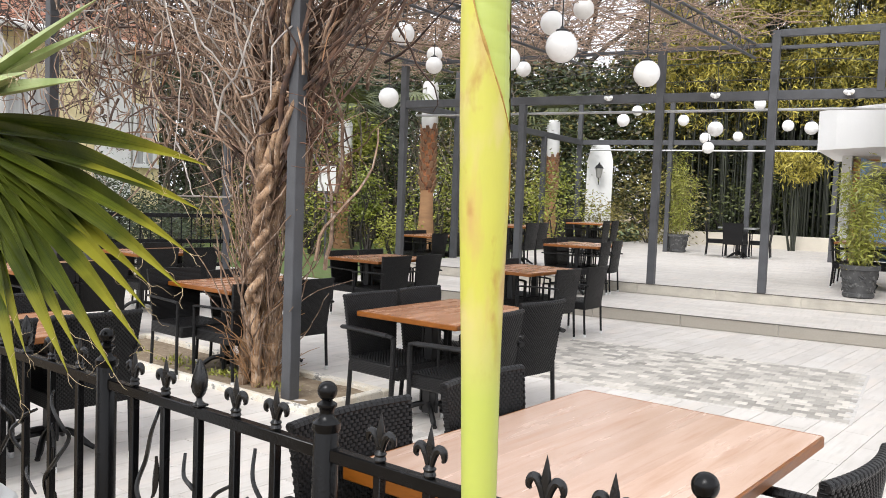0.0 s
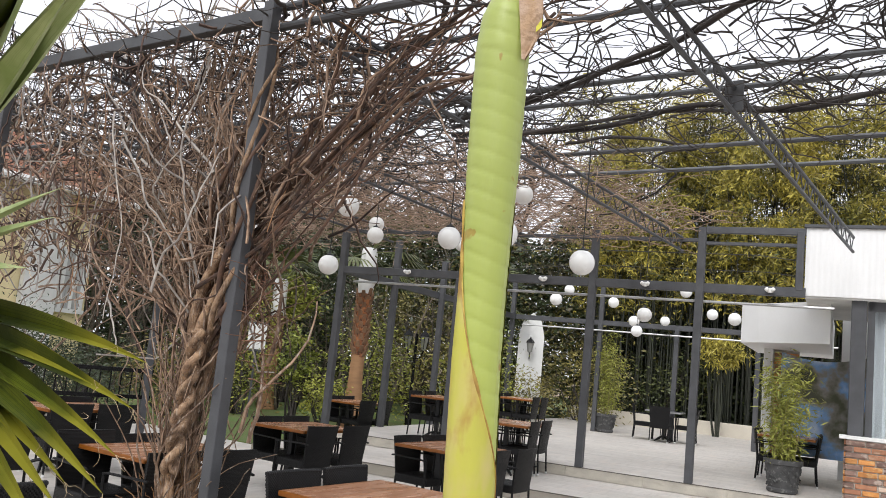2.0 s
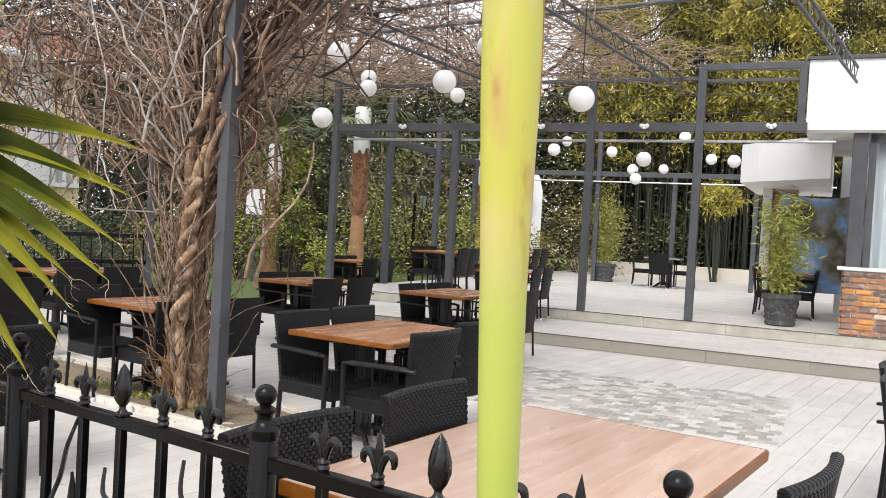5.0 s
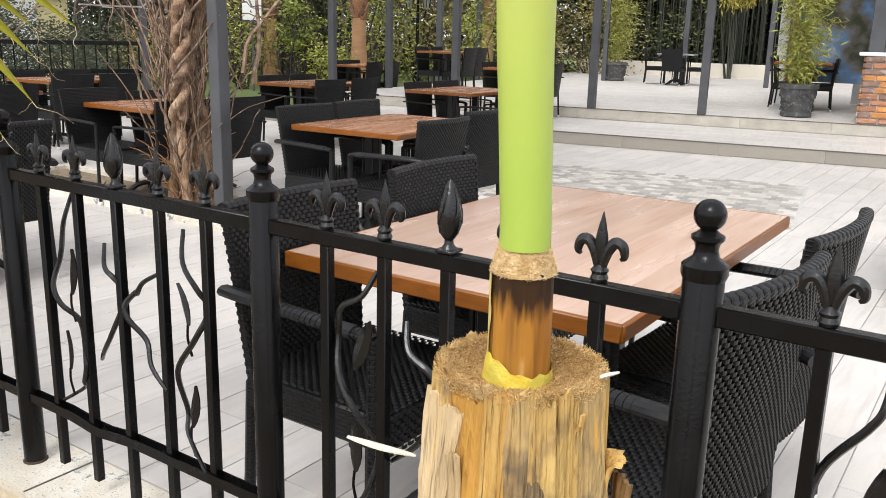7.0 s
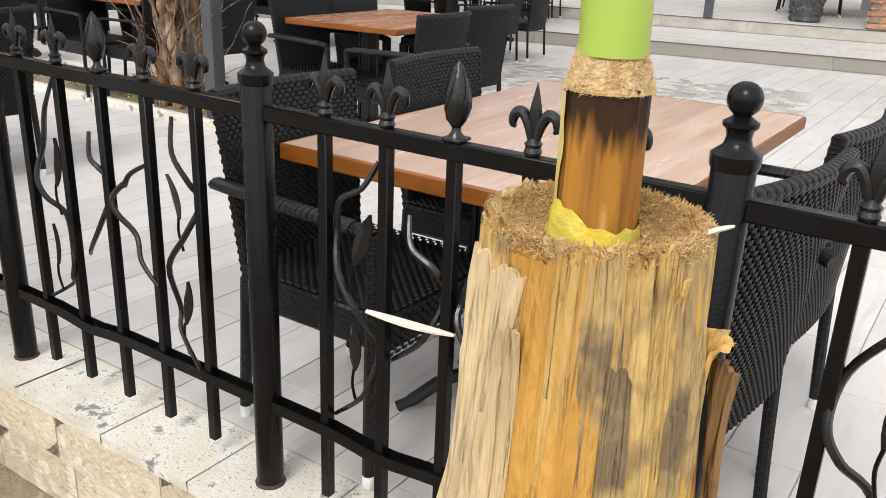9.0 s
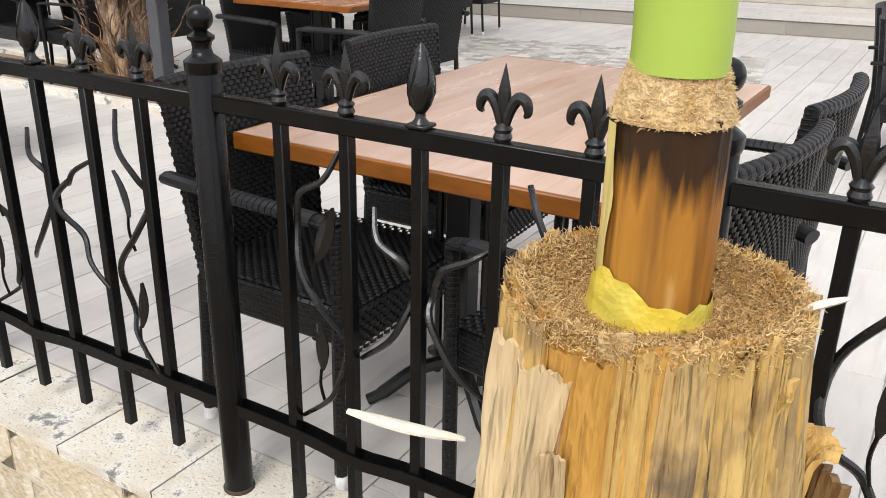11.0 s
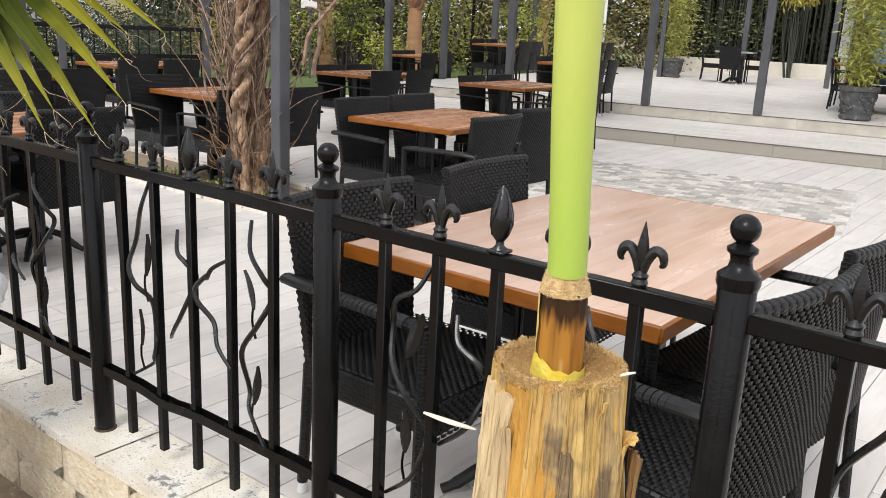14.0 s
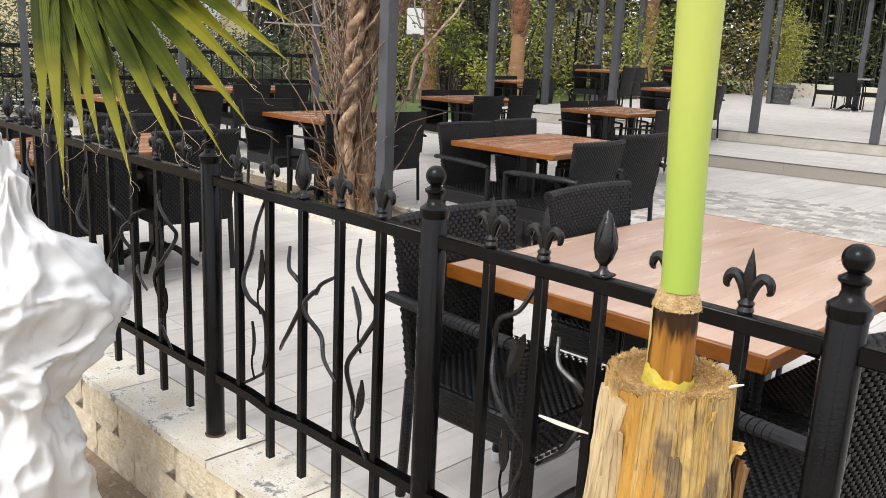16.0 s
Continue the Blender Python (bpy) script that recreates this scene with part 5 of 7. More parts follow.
for j in range(26):
    t = j / 25
    z = ZT + 0.0005 - t * (ZT + 0.36)
    row = []
    for i in range(SEG + 1):
        a = 2 * math.pi * i / SEG
        r = 0.0368 + 0.0085 * min(1, (ZT - z) / 0.12) + 0.03 * t
        r *= 1 + 0.035 * math.sin(5 * a + 1) + 0.03 * noise.noise((math.cos(a) * 2.2, math.sin(a) * 2.2, z * 5)) + 0.02 * noise.noise((math.cos(a) * 16, math.sin(a) * 16, z * 7))
        row.append((r * math.cos(a), r * math.sin(a), z + (0.004 * noise.noise((a * 3, 0, 1)) if j == 0 else 0)))
    rows.append(row)
mb.sheet(rows[::-1])
part("stem", mb, STUMP, stump, angle=180)
mb = MB()
mb.sheet([[((r + 0.0006 * math.sin(7 * i)) * math.cos(2 * math.pi * i / 40), (r + 0.0006 * math.sin(7 * i)) * math.sin(2 * math.pi * i / 40), z) for i in range(41)] for r, z in ((0.001, ZT - 0.008), (0.012, ZT - 0.008), (0.017, ZT - 0.008), (0.023, ZT - 0.008), (0.03, ZT - 0.005), (0.0365, ZT - 0.0005))])
part("cut_face", mb, CUT, stump)


def sheath(a0, width, ztop, zbot, out_top, out_bot, thick=0.0025, material=STUMP, curl=0.0, wav=0.004, label=""):
    """A strip of leaf sheath clinging to, or peeling off, the stem."""
    mb = MB()
    fr, bk = [], []
    n, m2 = 22, 26
    for j in range(n + 1):
        t = j / n
        z = ztop + (zbot - ztop) * t
        rf, rb = [], []
        for i in range(m2 + 1):
            s = i / m2 - 0.5
            a = a0 + s * width * (1 - 0.15 * t) + 0.1 * noise.noise((z * 11, s * 1.5, a0 * 2))
            base = 0.0385 + 0.0085 * min(1, max(0, ZT - z) / 0.12)
            out = out_top * (1 - t) ** 2 + out_bot * t ** 1.5 + curl * (1 - t) ** 6
            r = base + out + wav * noise.noise((a * 4, z * 14, a0)) + 0.0016 * noise.noise((a * 38, z * 9, a0)) + 0.0012 * noise.noise((a * 90, z * 16, a0 + 4))
            zz = z + (0.006 * noise.noise((a * 9, a0 * 3, 5)) + 0.002 * noise.noise((a * 40, a0 * 3, 5))) * (1 - t) ** 4 - curl * 1.2 * (1 - t) ** 10
            rf.append((r * math.cos(a), r * math.sin(a), zz))
            rb.append(((r - thick) * math.cos(a), (r - thick) * math.sin(a), zz))
        fr.append(rf)
        bk.append(rb)
    mb.sheet(fr[::-1])
    mb.sheet(bk)
    mb.sheet([fr[0], bk[0]])
    mb.sheet([[r[0] for r in fr], [r[0] for r in bk]])
    mb.sheet([[r[-1] for r in bk], [r[-1] for r in fr]])
    return part("sheath", mb, material, stump, label, angle=70)


FA = math.radians(-62)
for da, w, zt, zb, ot, ob_, m_ in ((-0.58, 0.72, -0.012, -0.62, 0.0, 0.001, STUMP), (-0.2, 0.34, -0.003, -0.55, 0.0006, 0.001, STUMP_TAN), (0.3, 0.42, -0.002, -0.58, 0.0004, 0.0012, STUMP_TAN), (0.06, 0.34, -0.003, -0.5, 0.001, 0.0016, STUMP_GREY),
                                   (0.92, 0.5, -0.006, -0.55, 0.0006, 0.002, STUMP_GREY), (0.62, 0.36, -0.003, -0.6, 0.0012, 0.002, STUMP_TAN),
                                   (1.3, 0.5, -0.003, -0.6, 0.0004, 0.0015, STUMP_TAN), (1.75, 0.62, -0.006, -0.5, 0.0008, 0.003, STUMP_GREY), (2.3, 0.8, -0.004, -0.55, 0.0, 0.002, STUMP_TAN),
                                   (3.0, 0.85, -0.006, -0.5, 0.0006, 0.002, STUMP), (3.7, 0.85, -0.006, -0.5, 0.0006, 0.002, STUMP_TAN), (-1.25, 0.7, -0.004, -0.55, 0.0, 0.002, STUMP_TAN), (-1.85, 0.75, -0.006, -0.55, 0.0, 0.002, STUMP_GREY),
                                   (0.2, 0.16, -0.07, -0.6, 0.0016, 0.003, STUMP_GREY), (0.78, 0.2, -0.1, -0.6, 0.0016, 0.004, STUMP_GREY)):
    sheath(FA + da, w, ZT + zt * 0.6, ZT + zb, ot, ob_, thick=0.0018, material=m_, wav=0.0028)
sheath(FA - 1.02, 0.66, ZT - 0.012, ZT - 0.3, 0.0015, 0.022, 0.0022, PALE, wav=0.009, label="pale peeling strip of dry sheath")
sheath(FA - 0.66, 0.2, ZT - 0.03, ZT - 0.1, 0.0035, 0.001, 0.0015, PALE, 0.002, 0.004, label="pale curled edge of the peeling strip")
sheath(FA + 0.72, 0.2, ZT - 0.01, ZT - 0.05, 0.0016, 0.0, 0.0016, STUMP_TAN, 0.002, 0.004)
sheath(FA + 1.35, 0.3, ZT - 0.034, ZT - 0.07, 0.006, 0.0, 0.0018, STUMP_TAN, 0.004, 0.008, label="torn tan flap of sheath")
sheath(FA + 1.38, 0.26, ZT - 0.045, ZT - 0.36, 0.009, 0.014, 0.0022, STUMP_BROWN, 0.004, 0.01, label="brown strip hanging off the stem")
mb = MB()
for k in range(19000):
    a = rng.uniform(0, 6.28)
    q = 0.0135 + 0.0245 * rng.random() ** 0.8
    p = Vector((q * math.cos(a), q * math.sin(a), ZT - 0.0085 + 0.0075 * max(0, (q - 0.024) / 0.014) + rng.uniform(0, 0.0022)))
    d = Vector((math.cos(a) * rng.uniform(-0.7, 0.5) + rng.gauss(0, 0.6), math.sin(a) * rng.uniform(-0.7, 0.5) + rng.gauss(0, 0.6), rng.uniform(-0.1, 0.5)))
    pts = wander(p, d, rng.uniform(0.0007, 0.002), 2, 0.4)
    mb.tube(pts, taper(3, rng.uniform(0.0001, 0.00024), 0.00006), 3, cap=False)
tagged(part("pith_fuzz", mb, FIBRE, stump), kind="stuff")
mb = MB()
for k in range(5200):
    a = rng.uniform(0, 6.28)
    q = rng.uniform(0.034, 0.0395)
    p = Vector((q * math.cos(a), q * math.sin(a), ZT - rng.uniform(-0.001, 0.006)))
    pts = wander(p, (math.cos(a) * 0.5, math.sin(a) * 0.5, rng.uniform(0.1, 1.3)), rng.uniform(0.0008, 0.003), 3, 0.45)
    mb.tube(pts, taper(4, rng.uniform(0.00014, 0.0003), 0.00007), 3, cap=False)
for k in range(26):
    a = rng.uniform(0, 6.28)
    c, q = math.cos(a), math.sin(a)
    h, w, o = rng.uniform(0.001, 0.004), rng.uniform(0.0012, 0.003), rng.uniform(-0.001, 0.003)
    for y0 in (0.0367, 0.0375):
        mb.sheet([[(y0 * c - w * q * f, y0 * q + w * c * f, ZT - 0.005) for f in (-1, 0, 1)], [((y0 + o) * c - w * q * f * 0.8, (y0 + o) * q + w * c * f * 0.8, ZT + h * rng.uniform(0.3, 1)) for f in (-1, 0.1, 1)]])
tagged(part("frayed_rim", mb, FIBRE_PALE, stump), kind="stuff")
SPLINT = mat("white_dry_splinter", (0.72, 0.67, 0.55), 0.8, 0, 0.15, 60, 300, 0.2)
# splinters standing off the stem
for pts, r in (([(-0.044, -0.021, ZT - 0.053), (-0.059, -0.029, ZT - 0.05), (-0.076, -0.035, ZT - 0.047)], 0.0022), ([(0.033, 0.006, ZT - 0.003), (0.039, 0.007, ZT + 0.001), (0.045, 0.009, ZT + 0.0035)], 0.0017)):
    c = spline(pts, 5)
    n = len(c)
    part("splinter", MB().tube(c, [r * (0.35 + 0.9 * math.sin(math.pi * (0.1 + 0.85 * i / n)) ** 1.5) for i in range(n)], 7, flat=0.45), SPLINT, stump)

# the shoot: brown foot, pale ring, green roll and the yellow wrap
FOOTM = streaks(streaks(mat("brown_shoot_foot", (0.5, 0.25, 0.04), 0.55, 0, 0.35, 30, 160, 0.25, tint=(0.3, 0.12, 0.02), stretch=(1, 1, 0.2), spec=0.15), (170, 170, 8), (0.12, 0.05, 0.015), 0.5, 0.66, fac=0.6),
                (70, 70, 12), (0.66, 0.47, 0.2), 0.6, 0.7, fac=0.7)


def charred(m, z0, z1, colour):
    """A scorched band that runs down in uneven streaks between two heights."""
    n, l = m.node_tree.nodes, m.node_tree.links
    b = n["Principled BSDF"]
    src = b.inputs["Base Color"].links[0].from_socket
    co = n.new("ShaderNodeTexCoord")
    sp = n.new("ShaderNodeSeparateXYZ")
    l.new(co.outputs["Object"], sp.inputs[0])
    mp = n.new("ShaderNodeMapping")
    mp.inputs["Scale"].default_value = (260, 260, 22)
    l.new(co.outputs["Object"], mp.inputs["Vector"])
    no = n.new("ShaderNodeTexNoise")
    no.inputs["Scale"].default_value, no.inputs["Detail"].default_value = 1.0, 6
    l.new(mp.outputs[0], no.inputs["Vector"])
    mr = n.new("ShaderNodeMapRange")
    mr.inputs["From Min"].default_value, mr.inputs["From Max"].default_value = z0, z1
    l.new(sp.outputs["Z"], mr.inputs["Value"])
    ad = n.new("ShaderNodeMath")
    ad.operation = "MULTIPLY_ADD"
    ad.inputs[1].default_value = 1.1
    l.new(no.outputs["Fac"], ad.inputs[0])
    l.new(mr.outputs[0], ad.inputs[2])
    rp = n.new("ShaderNodeValToRGB")
    rp.color_ramp.elements[0].position, rp.color_ramp.elements[1].position = 0.54, 0.74
    rp.color_ramp.elements[0].color, rp.color_ramp.elements[1].color = (0, 0, 0, 1), (0.92, 0.92, 0.92, 1)
    hf = n.new("ShaderNodeMath")
    hf.operation = "MULTIPLY"
    hf.inputs[1].default_value = 0.62
    l.new(ad.outputs[0], hf.inputs[0])
    l.new(hf.outputs[0], rp.inputs[0])
    mx = n.new("ShaderNodeMix")
    mx.data_type = "RGBA"
    l.new(rp.outputs[0], mx.inputs["Factor"])
    l.new(src, mx.inputs["A"])
    mx.inputs["B"].default_value = (*colour, 1)
    l.new(mx.outputs["Result"], b.inputs["Base Color"])
    return m


charred(FOOTM, 1.203, 1.231, (0.014, 0.009, 0.007))
CX, CY = -0.004, 0.0


def between(table, z):
    """The value at height z of a table of (height, value)."""
    for (z0, a), (z1, b) in zip(table[:-1], table[1:]):
        if z <= z1:
            return a + (b - a) * max(0, (z - z0) / (z1 - z0))
    return table[-1][1]


def col(z):
    """Half width of the shoot at height z."""
    return between([(1.25, 0.0102), (1.3, 0.0104), (1.36, 0.0112), (1.46, 0.0122), (1.52, 0.0137), (1.57, 0.0151), (1.63, 0.0155), (1.7, 0.0154), (1.75, 0.0152), (1.8, 0.0162), (1.845, 0.018),
                    (1.93, 0.0191), (1.957, 0.0176), (1.972, 0.0125), (1.982, 0.006), (1.994, 0.0015)], z) * 1.04


def lean(z):
    """The axis of the shoot: it leans aside as it rises."""
    d = between([(1.25, 0.0), (1.33, -0.004), (1.46, -0.0075), (1.6, -0.0105), (1.7, -0.014), (1.93, -0.0165), (2.0, -0.014)], z)
    return CX + 0.003 + 0.91 * d, CY + 0.41 * d


def ring_rows(z0, z1, n, f, seg=28, a0=0.0, a1=None):
    rows = []
    for j in range(n + 1):
        z = z0 + (z1 - z0) * j / n
        cx, cy = lean(z)
        lo, hi = (0, 2 * math.pi) if a1 is None else (a0, a1(z))
        rows.append([(cx + f(z, lo + (hi - lo) * i / seg) * math.cos(lo + (hi - lo) * i / seg), cy + f(z, lo + (hi - lo) * i / seg) * math.sin(lo + (hi - lo) * i / seg), z) for i in range(seg + 1)])
    return rows


part("shoot_foot", MB().sheet(ring_rows(1.168, 1.231, 14, lambda z, a: 0.0148 - 0.0006 * (z - 1.168) / 0.06 + 0.0005 * math.sin(9 * a) + 0.0003 * math.sin(23 * a))), FOOTM, stump, "brown cut foot of the shoot", angle=180)
part("foot_strip", MB().sheet(ring_rows(1.17, 1.228, 14, lambda z, a: 0.0151 + 0.0004 * noise.noise((a * 6, z * 60, 2)), 12, FA - 1.7, lambda z: FA - 1.2 + 0.12 * noise.noise((z * 50, 1, 1)))), mat("pale_yellow_strip", (0.62, 0.53, 0.2), 0.6, 0, 0.3, 30, 160, 0.2, tint=(0.5, 0.36, 0.1), stretch=(1, 1, 0.2)), stump, "pale yellow strip of sheath", angle=180)
collar = []
for j in range(7):
    t = j / 6
    row = []
    for i in range(49):
        a = 2 * math.pi * i / 48
        h = 0.0105 + 0.007 * max(0, math.cos(a - FA + 1.0)) ** 3 + 0.0022 * noise.noise((2.5 * math.cos(a), 2.5 * math.sin(a), 4)) + 0.001 * noise.noise((9 * math.cos(a), 9 * math.sin(a), 1))
        rr = 0.0168 - 0.0014 * t + 0.0006 * noise.noise((5 * math.cos(a), 5 * math.sin(a), 3 * t)) + 0.0016 * max(0, math.cos(a - FA + 0.9)) * (1 - t)
        row.append((lean(1.25)[0] + rr * math.cos(a), CY + rr * math.sin(a), 1.173 + h * t))
    collar.append(row)
part("foot_collar", MB().sheet(collar), mat("yellow_collar", (0.66, 0.48, 0.04), 0.45, 0, 0.35, 60, 160, 0.2, tint=(0.55, 0.46, 0.08)), stump, "bright yellow collar", angle=180)
part("cut_ring", MB().sheet(ring_rows(1.229, 1.2415, 8, lambda z, a: 0.015 - 0.28 * (z - 1.229) + 0.0007 * noise.noise((a * 9, z * 40, 3)))), streaks(mat("cream_cut_ring", (0.68, 0.5, 0.26), 0.9, 0, 0.45, 120, 400, 0.6, tint=(0.5, 0.32, 0.13)), (90, 90, 60), (0.36, 0.2, 0.07), 0.55, 0.66, fac=0.6), stump, "cream frayed ring", angle=180)
mb = MB()
for k in range(2600):
    a, z = rng.uniform(0, 6.28), rng.uniform(1.2285, 1.2425)
    q = 0.0149 - 0.28 * (z - 1.229)
    p = (lean(1.25)[0] + q * math.cos(a), CY + q * math.sin(a), z)
    mb.tube(wander(p, (math.cos(a) * 0.5 + rng.gauss(0, 0.3), math.sin(a) * 0.5 + rng.gauss(0, 0.3), rng.uniform(-0.4, 1)), rng.uniform(0.0006, 0.0016), 2, 0.35), taper(3, 0.00013, 0.00005), 3, cap=False)
tagged(part("ring_fuzz", mb, mat("cream_ring_fibre", (0.74, 0.58, 0.34), 0.9, 0, 0.3, 60, 300, 0.3, tint=(0.62, 0.44, 0.2), random_amount=0.3), stump), kind="stuff")


def banana_green(name, high, tones, stains=()):
    m = mat(name, high, 0.42, 0, 0.1, 9, 120, 0.05, tint=tuple(c * 0.82 for c in high), stretch=(1, 1, 0.35))
    for args, fac, detail in stains:
        streaks(m, *args, fac=fac, detail=detail)
    n, l = m.node_tree.nodes, m.node_tree.links
    b = n["Principled BSDF"]
    src = b.inputs["Base Color"].links[0].from_socket
    co = n.new("ShaderNodeTexCoord")
    sp = n.new("ShaderNodeSeparateXYZ")
    l.new(co.outputs["Object"], sp.inputs[0])
    for lo, hi, tone in tones:
        mr = n.new("ShaderNodeMapRange")
        mr.inputs["From Min"].default_value, mr.inputs["From Max"].default_value = lo, hi
        l.new(sp.outputs["Z"], mr.inputs["Value"])
        mx = n.new("ShaderNodeMix")
        mx.data_type = "RGBA"
        l.new(mr.outputs[0], mx.inputs["Factor"])
        mx.inputs["A"].default_value = (*tone, 1)
        l.new(src, mx.inputs["B"])
        src = mx.outputs["Result"]
    l.new(src, b.inputs["Base Color"])
    b.inputs["Subsurface Weight"].default_value = 0.12
    b.inputs["Subsurface Radius"].default_value = (0.01, 0.012, 0.003)
    return m


GREEN = streaks(banana_green("banana_leaf_roll", (0.4, 0.47, 0.12), ((1.62, 1.86, (0.44, 0.51, 0.11)), (1.3, 1.42, (0.34, 0.47, 0.07)))), (55, 55, 45), (0.33, 0.2, 0.03), 0.665, 0.7, fac=0.8, detail=3)
YELLOW = banana_green("yellow_banana_sheath", (0.56, 0.54, 0.09), ((1.43, 1.49, (0.45, 0.5, 0.1)), (1.27, 1.37, (0.35, 0.47, 0.07))),
                      ((((30, 30, 11), (0.62, 0.5, 0.24), 0.51, 0.62), 0.6, 3), (((34, 34, 7), (0.52, 0.32, 0.12), 0.5, 0.62), 0.75, 8), (((26, 26, 13), (0.36, 0.17, 0.04), 0.54, 0.63), 0.85, 6)))


def roll_r(z, a):
    rib = 0.0009 * (1 - abs(((z * 66 + 0.4 * math.sin(a + 1.2)) % 1.0) * 2 - 1) ** 10) if z > 1.55 else 0
    return col(z) + rib + 0.0006 * math.sin(2 * a + 8 * z)


part("leaf_roll", MB().sheet(ring_rows(1.238, 1.994, 400, roll_r, 30)), GREEN, stump, "pale green rolled leaf with cross ribs", angle=180)


def wrap_end(z):
    t = min(1, max(0, (1.815 - z) / 0.2))
    return math.radians(31 + 185 + 172 * t ** 1.6)


def wrap_r(z, a):
    return col(z) + 0.0016 + 0.0006 * math.sin(2 * a + 8 * z)


mb = MB()
rows = ring_rows(1.2405, 1.815, 110, wrap_r, 34, math.radians(31), wrap_end)
mb.sheet(rows)
part("yellow_wrap", mb, YELLOW, stump, "yellow outer sheath spotted with brown", angle=180)
edge = [r[-1] for r in rows]
part("dry_edge", MB().tube(edge[62:], [0.0008 + 0.0042 * max(0, noise.noise((i * 0.16, 2, 1))) for i in range(len(edge) - 62)], 6, flat=0.4), mat("brown_dry_edge", (0.58, 0.42, 0.1), 0.8, 0, 0.4, 60, 200, 0.2, tint=(0.3, 0.15, 0.04)), stump, "dry brown edge of the sheath", angle=180)


def tip(a, z, d):
    """A place near the shoot's tip: a across the view, d in front of the axis."""
    x, y = lean(1.93)
    return (x + 0.88 * (a + 0.0165) + 0.45 * d, y + 0.47 * (a + 0.0165) - 0.88 * d, z)


mb = MB()
flap = []
for j in range(9):
    t = j / 8
    z = 1.981 - 0.062 * t
    a0, a1 = -0.0085 + 0.008 * t, 0.0075 + 0.006 * math.sin(math.pi * t) - 0.005 * t
    flap.append([tip(a0 + (a1 - a0) * i / 5 + 0.0008 * noise.noise((i, j, 2)), z + 0.0015 * noise.noise((i * 0.9, j, 7)), 0.019 + 0.003 * math.sin(1.2 * i + j) * (i / 5)) for i in range(6)])
mb.sheet(flap)
mb.sheet([[(p[0] + 0.0006, p[1] + 0.001, p[2]) for p in row[::-1]] for row in flap])
part("torn_tip", mb, mat("torn_brown_leaf_edge", (0.55, 0.4, 0.3), 0.8, 0, 0.3, 60, 200, 0.3, tint=(0.4, 0.25, 0.13)), stump, "torn pinkish brown leaf tip", angle=60)
yellow_tip = MB()
yellow_tip.sheet([[tip(0.004 + 0.0185 * k / 4, 1.979 - 0.005 * k / 4 - (0.02 - 0.004 * k) * j / 3 * (1 - k / 4), 0.017 + 0.002 * math.sin(2.0 * k + j)) for k in range(5)] for j in range(4)])
yellow_tip.sheet([[tip(0.008 + 0.004 * k / 2, 1.952 - 0.012 * j / 3 + 0.002 * k, 0.0165 + 0.001 * j) for k in range(3)] for j in range(4)])
part("yellow_rag", yellow_tip, mat("yellow_torn_leaf", (0.62, 0.56, 0.03), 0.6, 0, 0.25, 60, 200, 0.2, tint=(0.5, 0.5, 0.05)), stump, "yellow torn rag of leaf", angle=60)

# ---- palm by the fence, its foot wrapped in fleece ----
palm = thing("fan_palm", pose(-2.15, -0.62, -0.36), "green fan palm with drooping split leaves and dry tips", "palm")
part("trunk", MB().lathe([(0.13, 0), (0.12, 0.5), (0.11, 1.2), (0.12, 2.0), (0.08, 2.3)], 14, wobble=0.06), BARK, palm)


def fan(parent, hub, axis, up, length, count, spread, droop, seed, cup=0.25, width=0.05, material=None, cut=9.0):
    """A fan leaf: folded segments spreading from the hub, with thread-like dry ends."""
    r = random.Random(seed)
    hub, axis, up = Vector(hub), Vector(axis).normalized(), Vector(up).normalized()
    side = axis.cross(up).normalized()
    up = side.cross(axis).normalized()
    leaf = None
    stem_from = Vector((0, 0, 2.2))
    for k in range(count):
        a = spread * ((k + 0.5) / count - 0.5) + r.uniform(-0.03, 0.03)
        if a > cut:
            continue
        d = (axis * math.cos(a) + side * math.sin(a) + up * (cup * (abs(a) / spread) + r.uniform(-0.04, 0.04))).normalized()
        ln = length * (0.82 + 0.18 * math.cos(a)) * r.uniform(0.86, 1.06) * (1.08 - 0.36 * (a / spread + 0.5))
        ripe = r.uniform(-0.05, 0.1) + 0.34 * max(0, a / spread)
        n = 14
        rows = []
        p = hub + d * 0.03
        for j in range(n + 1):
            t = j / n
            w = width * (0.25 + 1.0 * math.sin(math.pi * min(1, 0.12 + t * 0.62))) * (1 - t ** 1.9) + 0.001
            sd = d.cross(up).normalized()
            nn = sd.cross(d).normalized()
            fold = w * 0.48
            rows.append([tuple(p - sd * w / 2), tuple(p - nn * fold), tuple(p + sd * w / 2)])
            d = (d + Vector((0, 0, -droop * (0.3 + t) / n)) + Vector((r.gauss(0, 0.006), r.gauss(0, 0.006), 0))).normalized()
            p = p + d * (ln / n)
        mb = MB().sheet(rows)
        for i in range(n):
            for j in range(2):
                mb.uv += [(j / 2, ripe + i / n), ((j + 1) / 2, ripe + i / n), ((j + 1) / 2, ripe + (i + 1) / n), (j / 2, ripe + (i + 1) / n)]
        seg = part("leaf_segment", mb, material, parent, angle=20)
        mb = MB()
        for q in range(4):
            s = Vector(rows[n - 2 + min(2, q)][r.choice((0, 2))])
            mb.tube(wander(s, d + Vector((0, 0, -0.2)), r.uniform(0.03, 0.1), 5, 0.4, 0.05, r), taper(6, 0.0008, 0.0003), 3, cap=False)
        tagged(part("dry_tip", mb, PALM_TIP, seg, angle=40), kind="stuff")


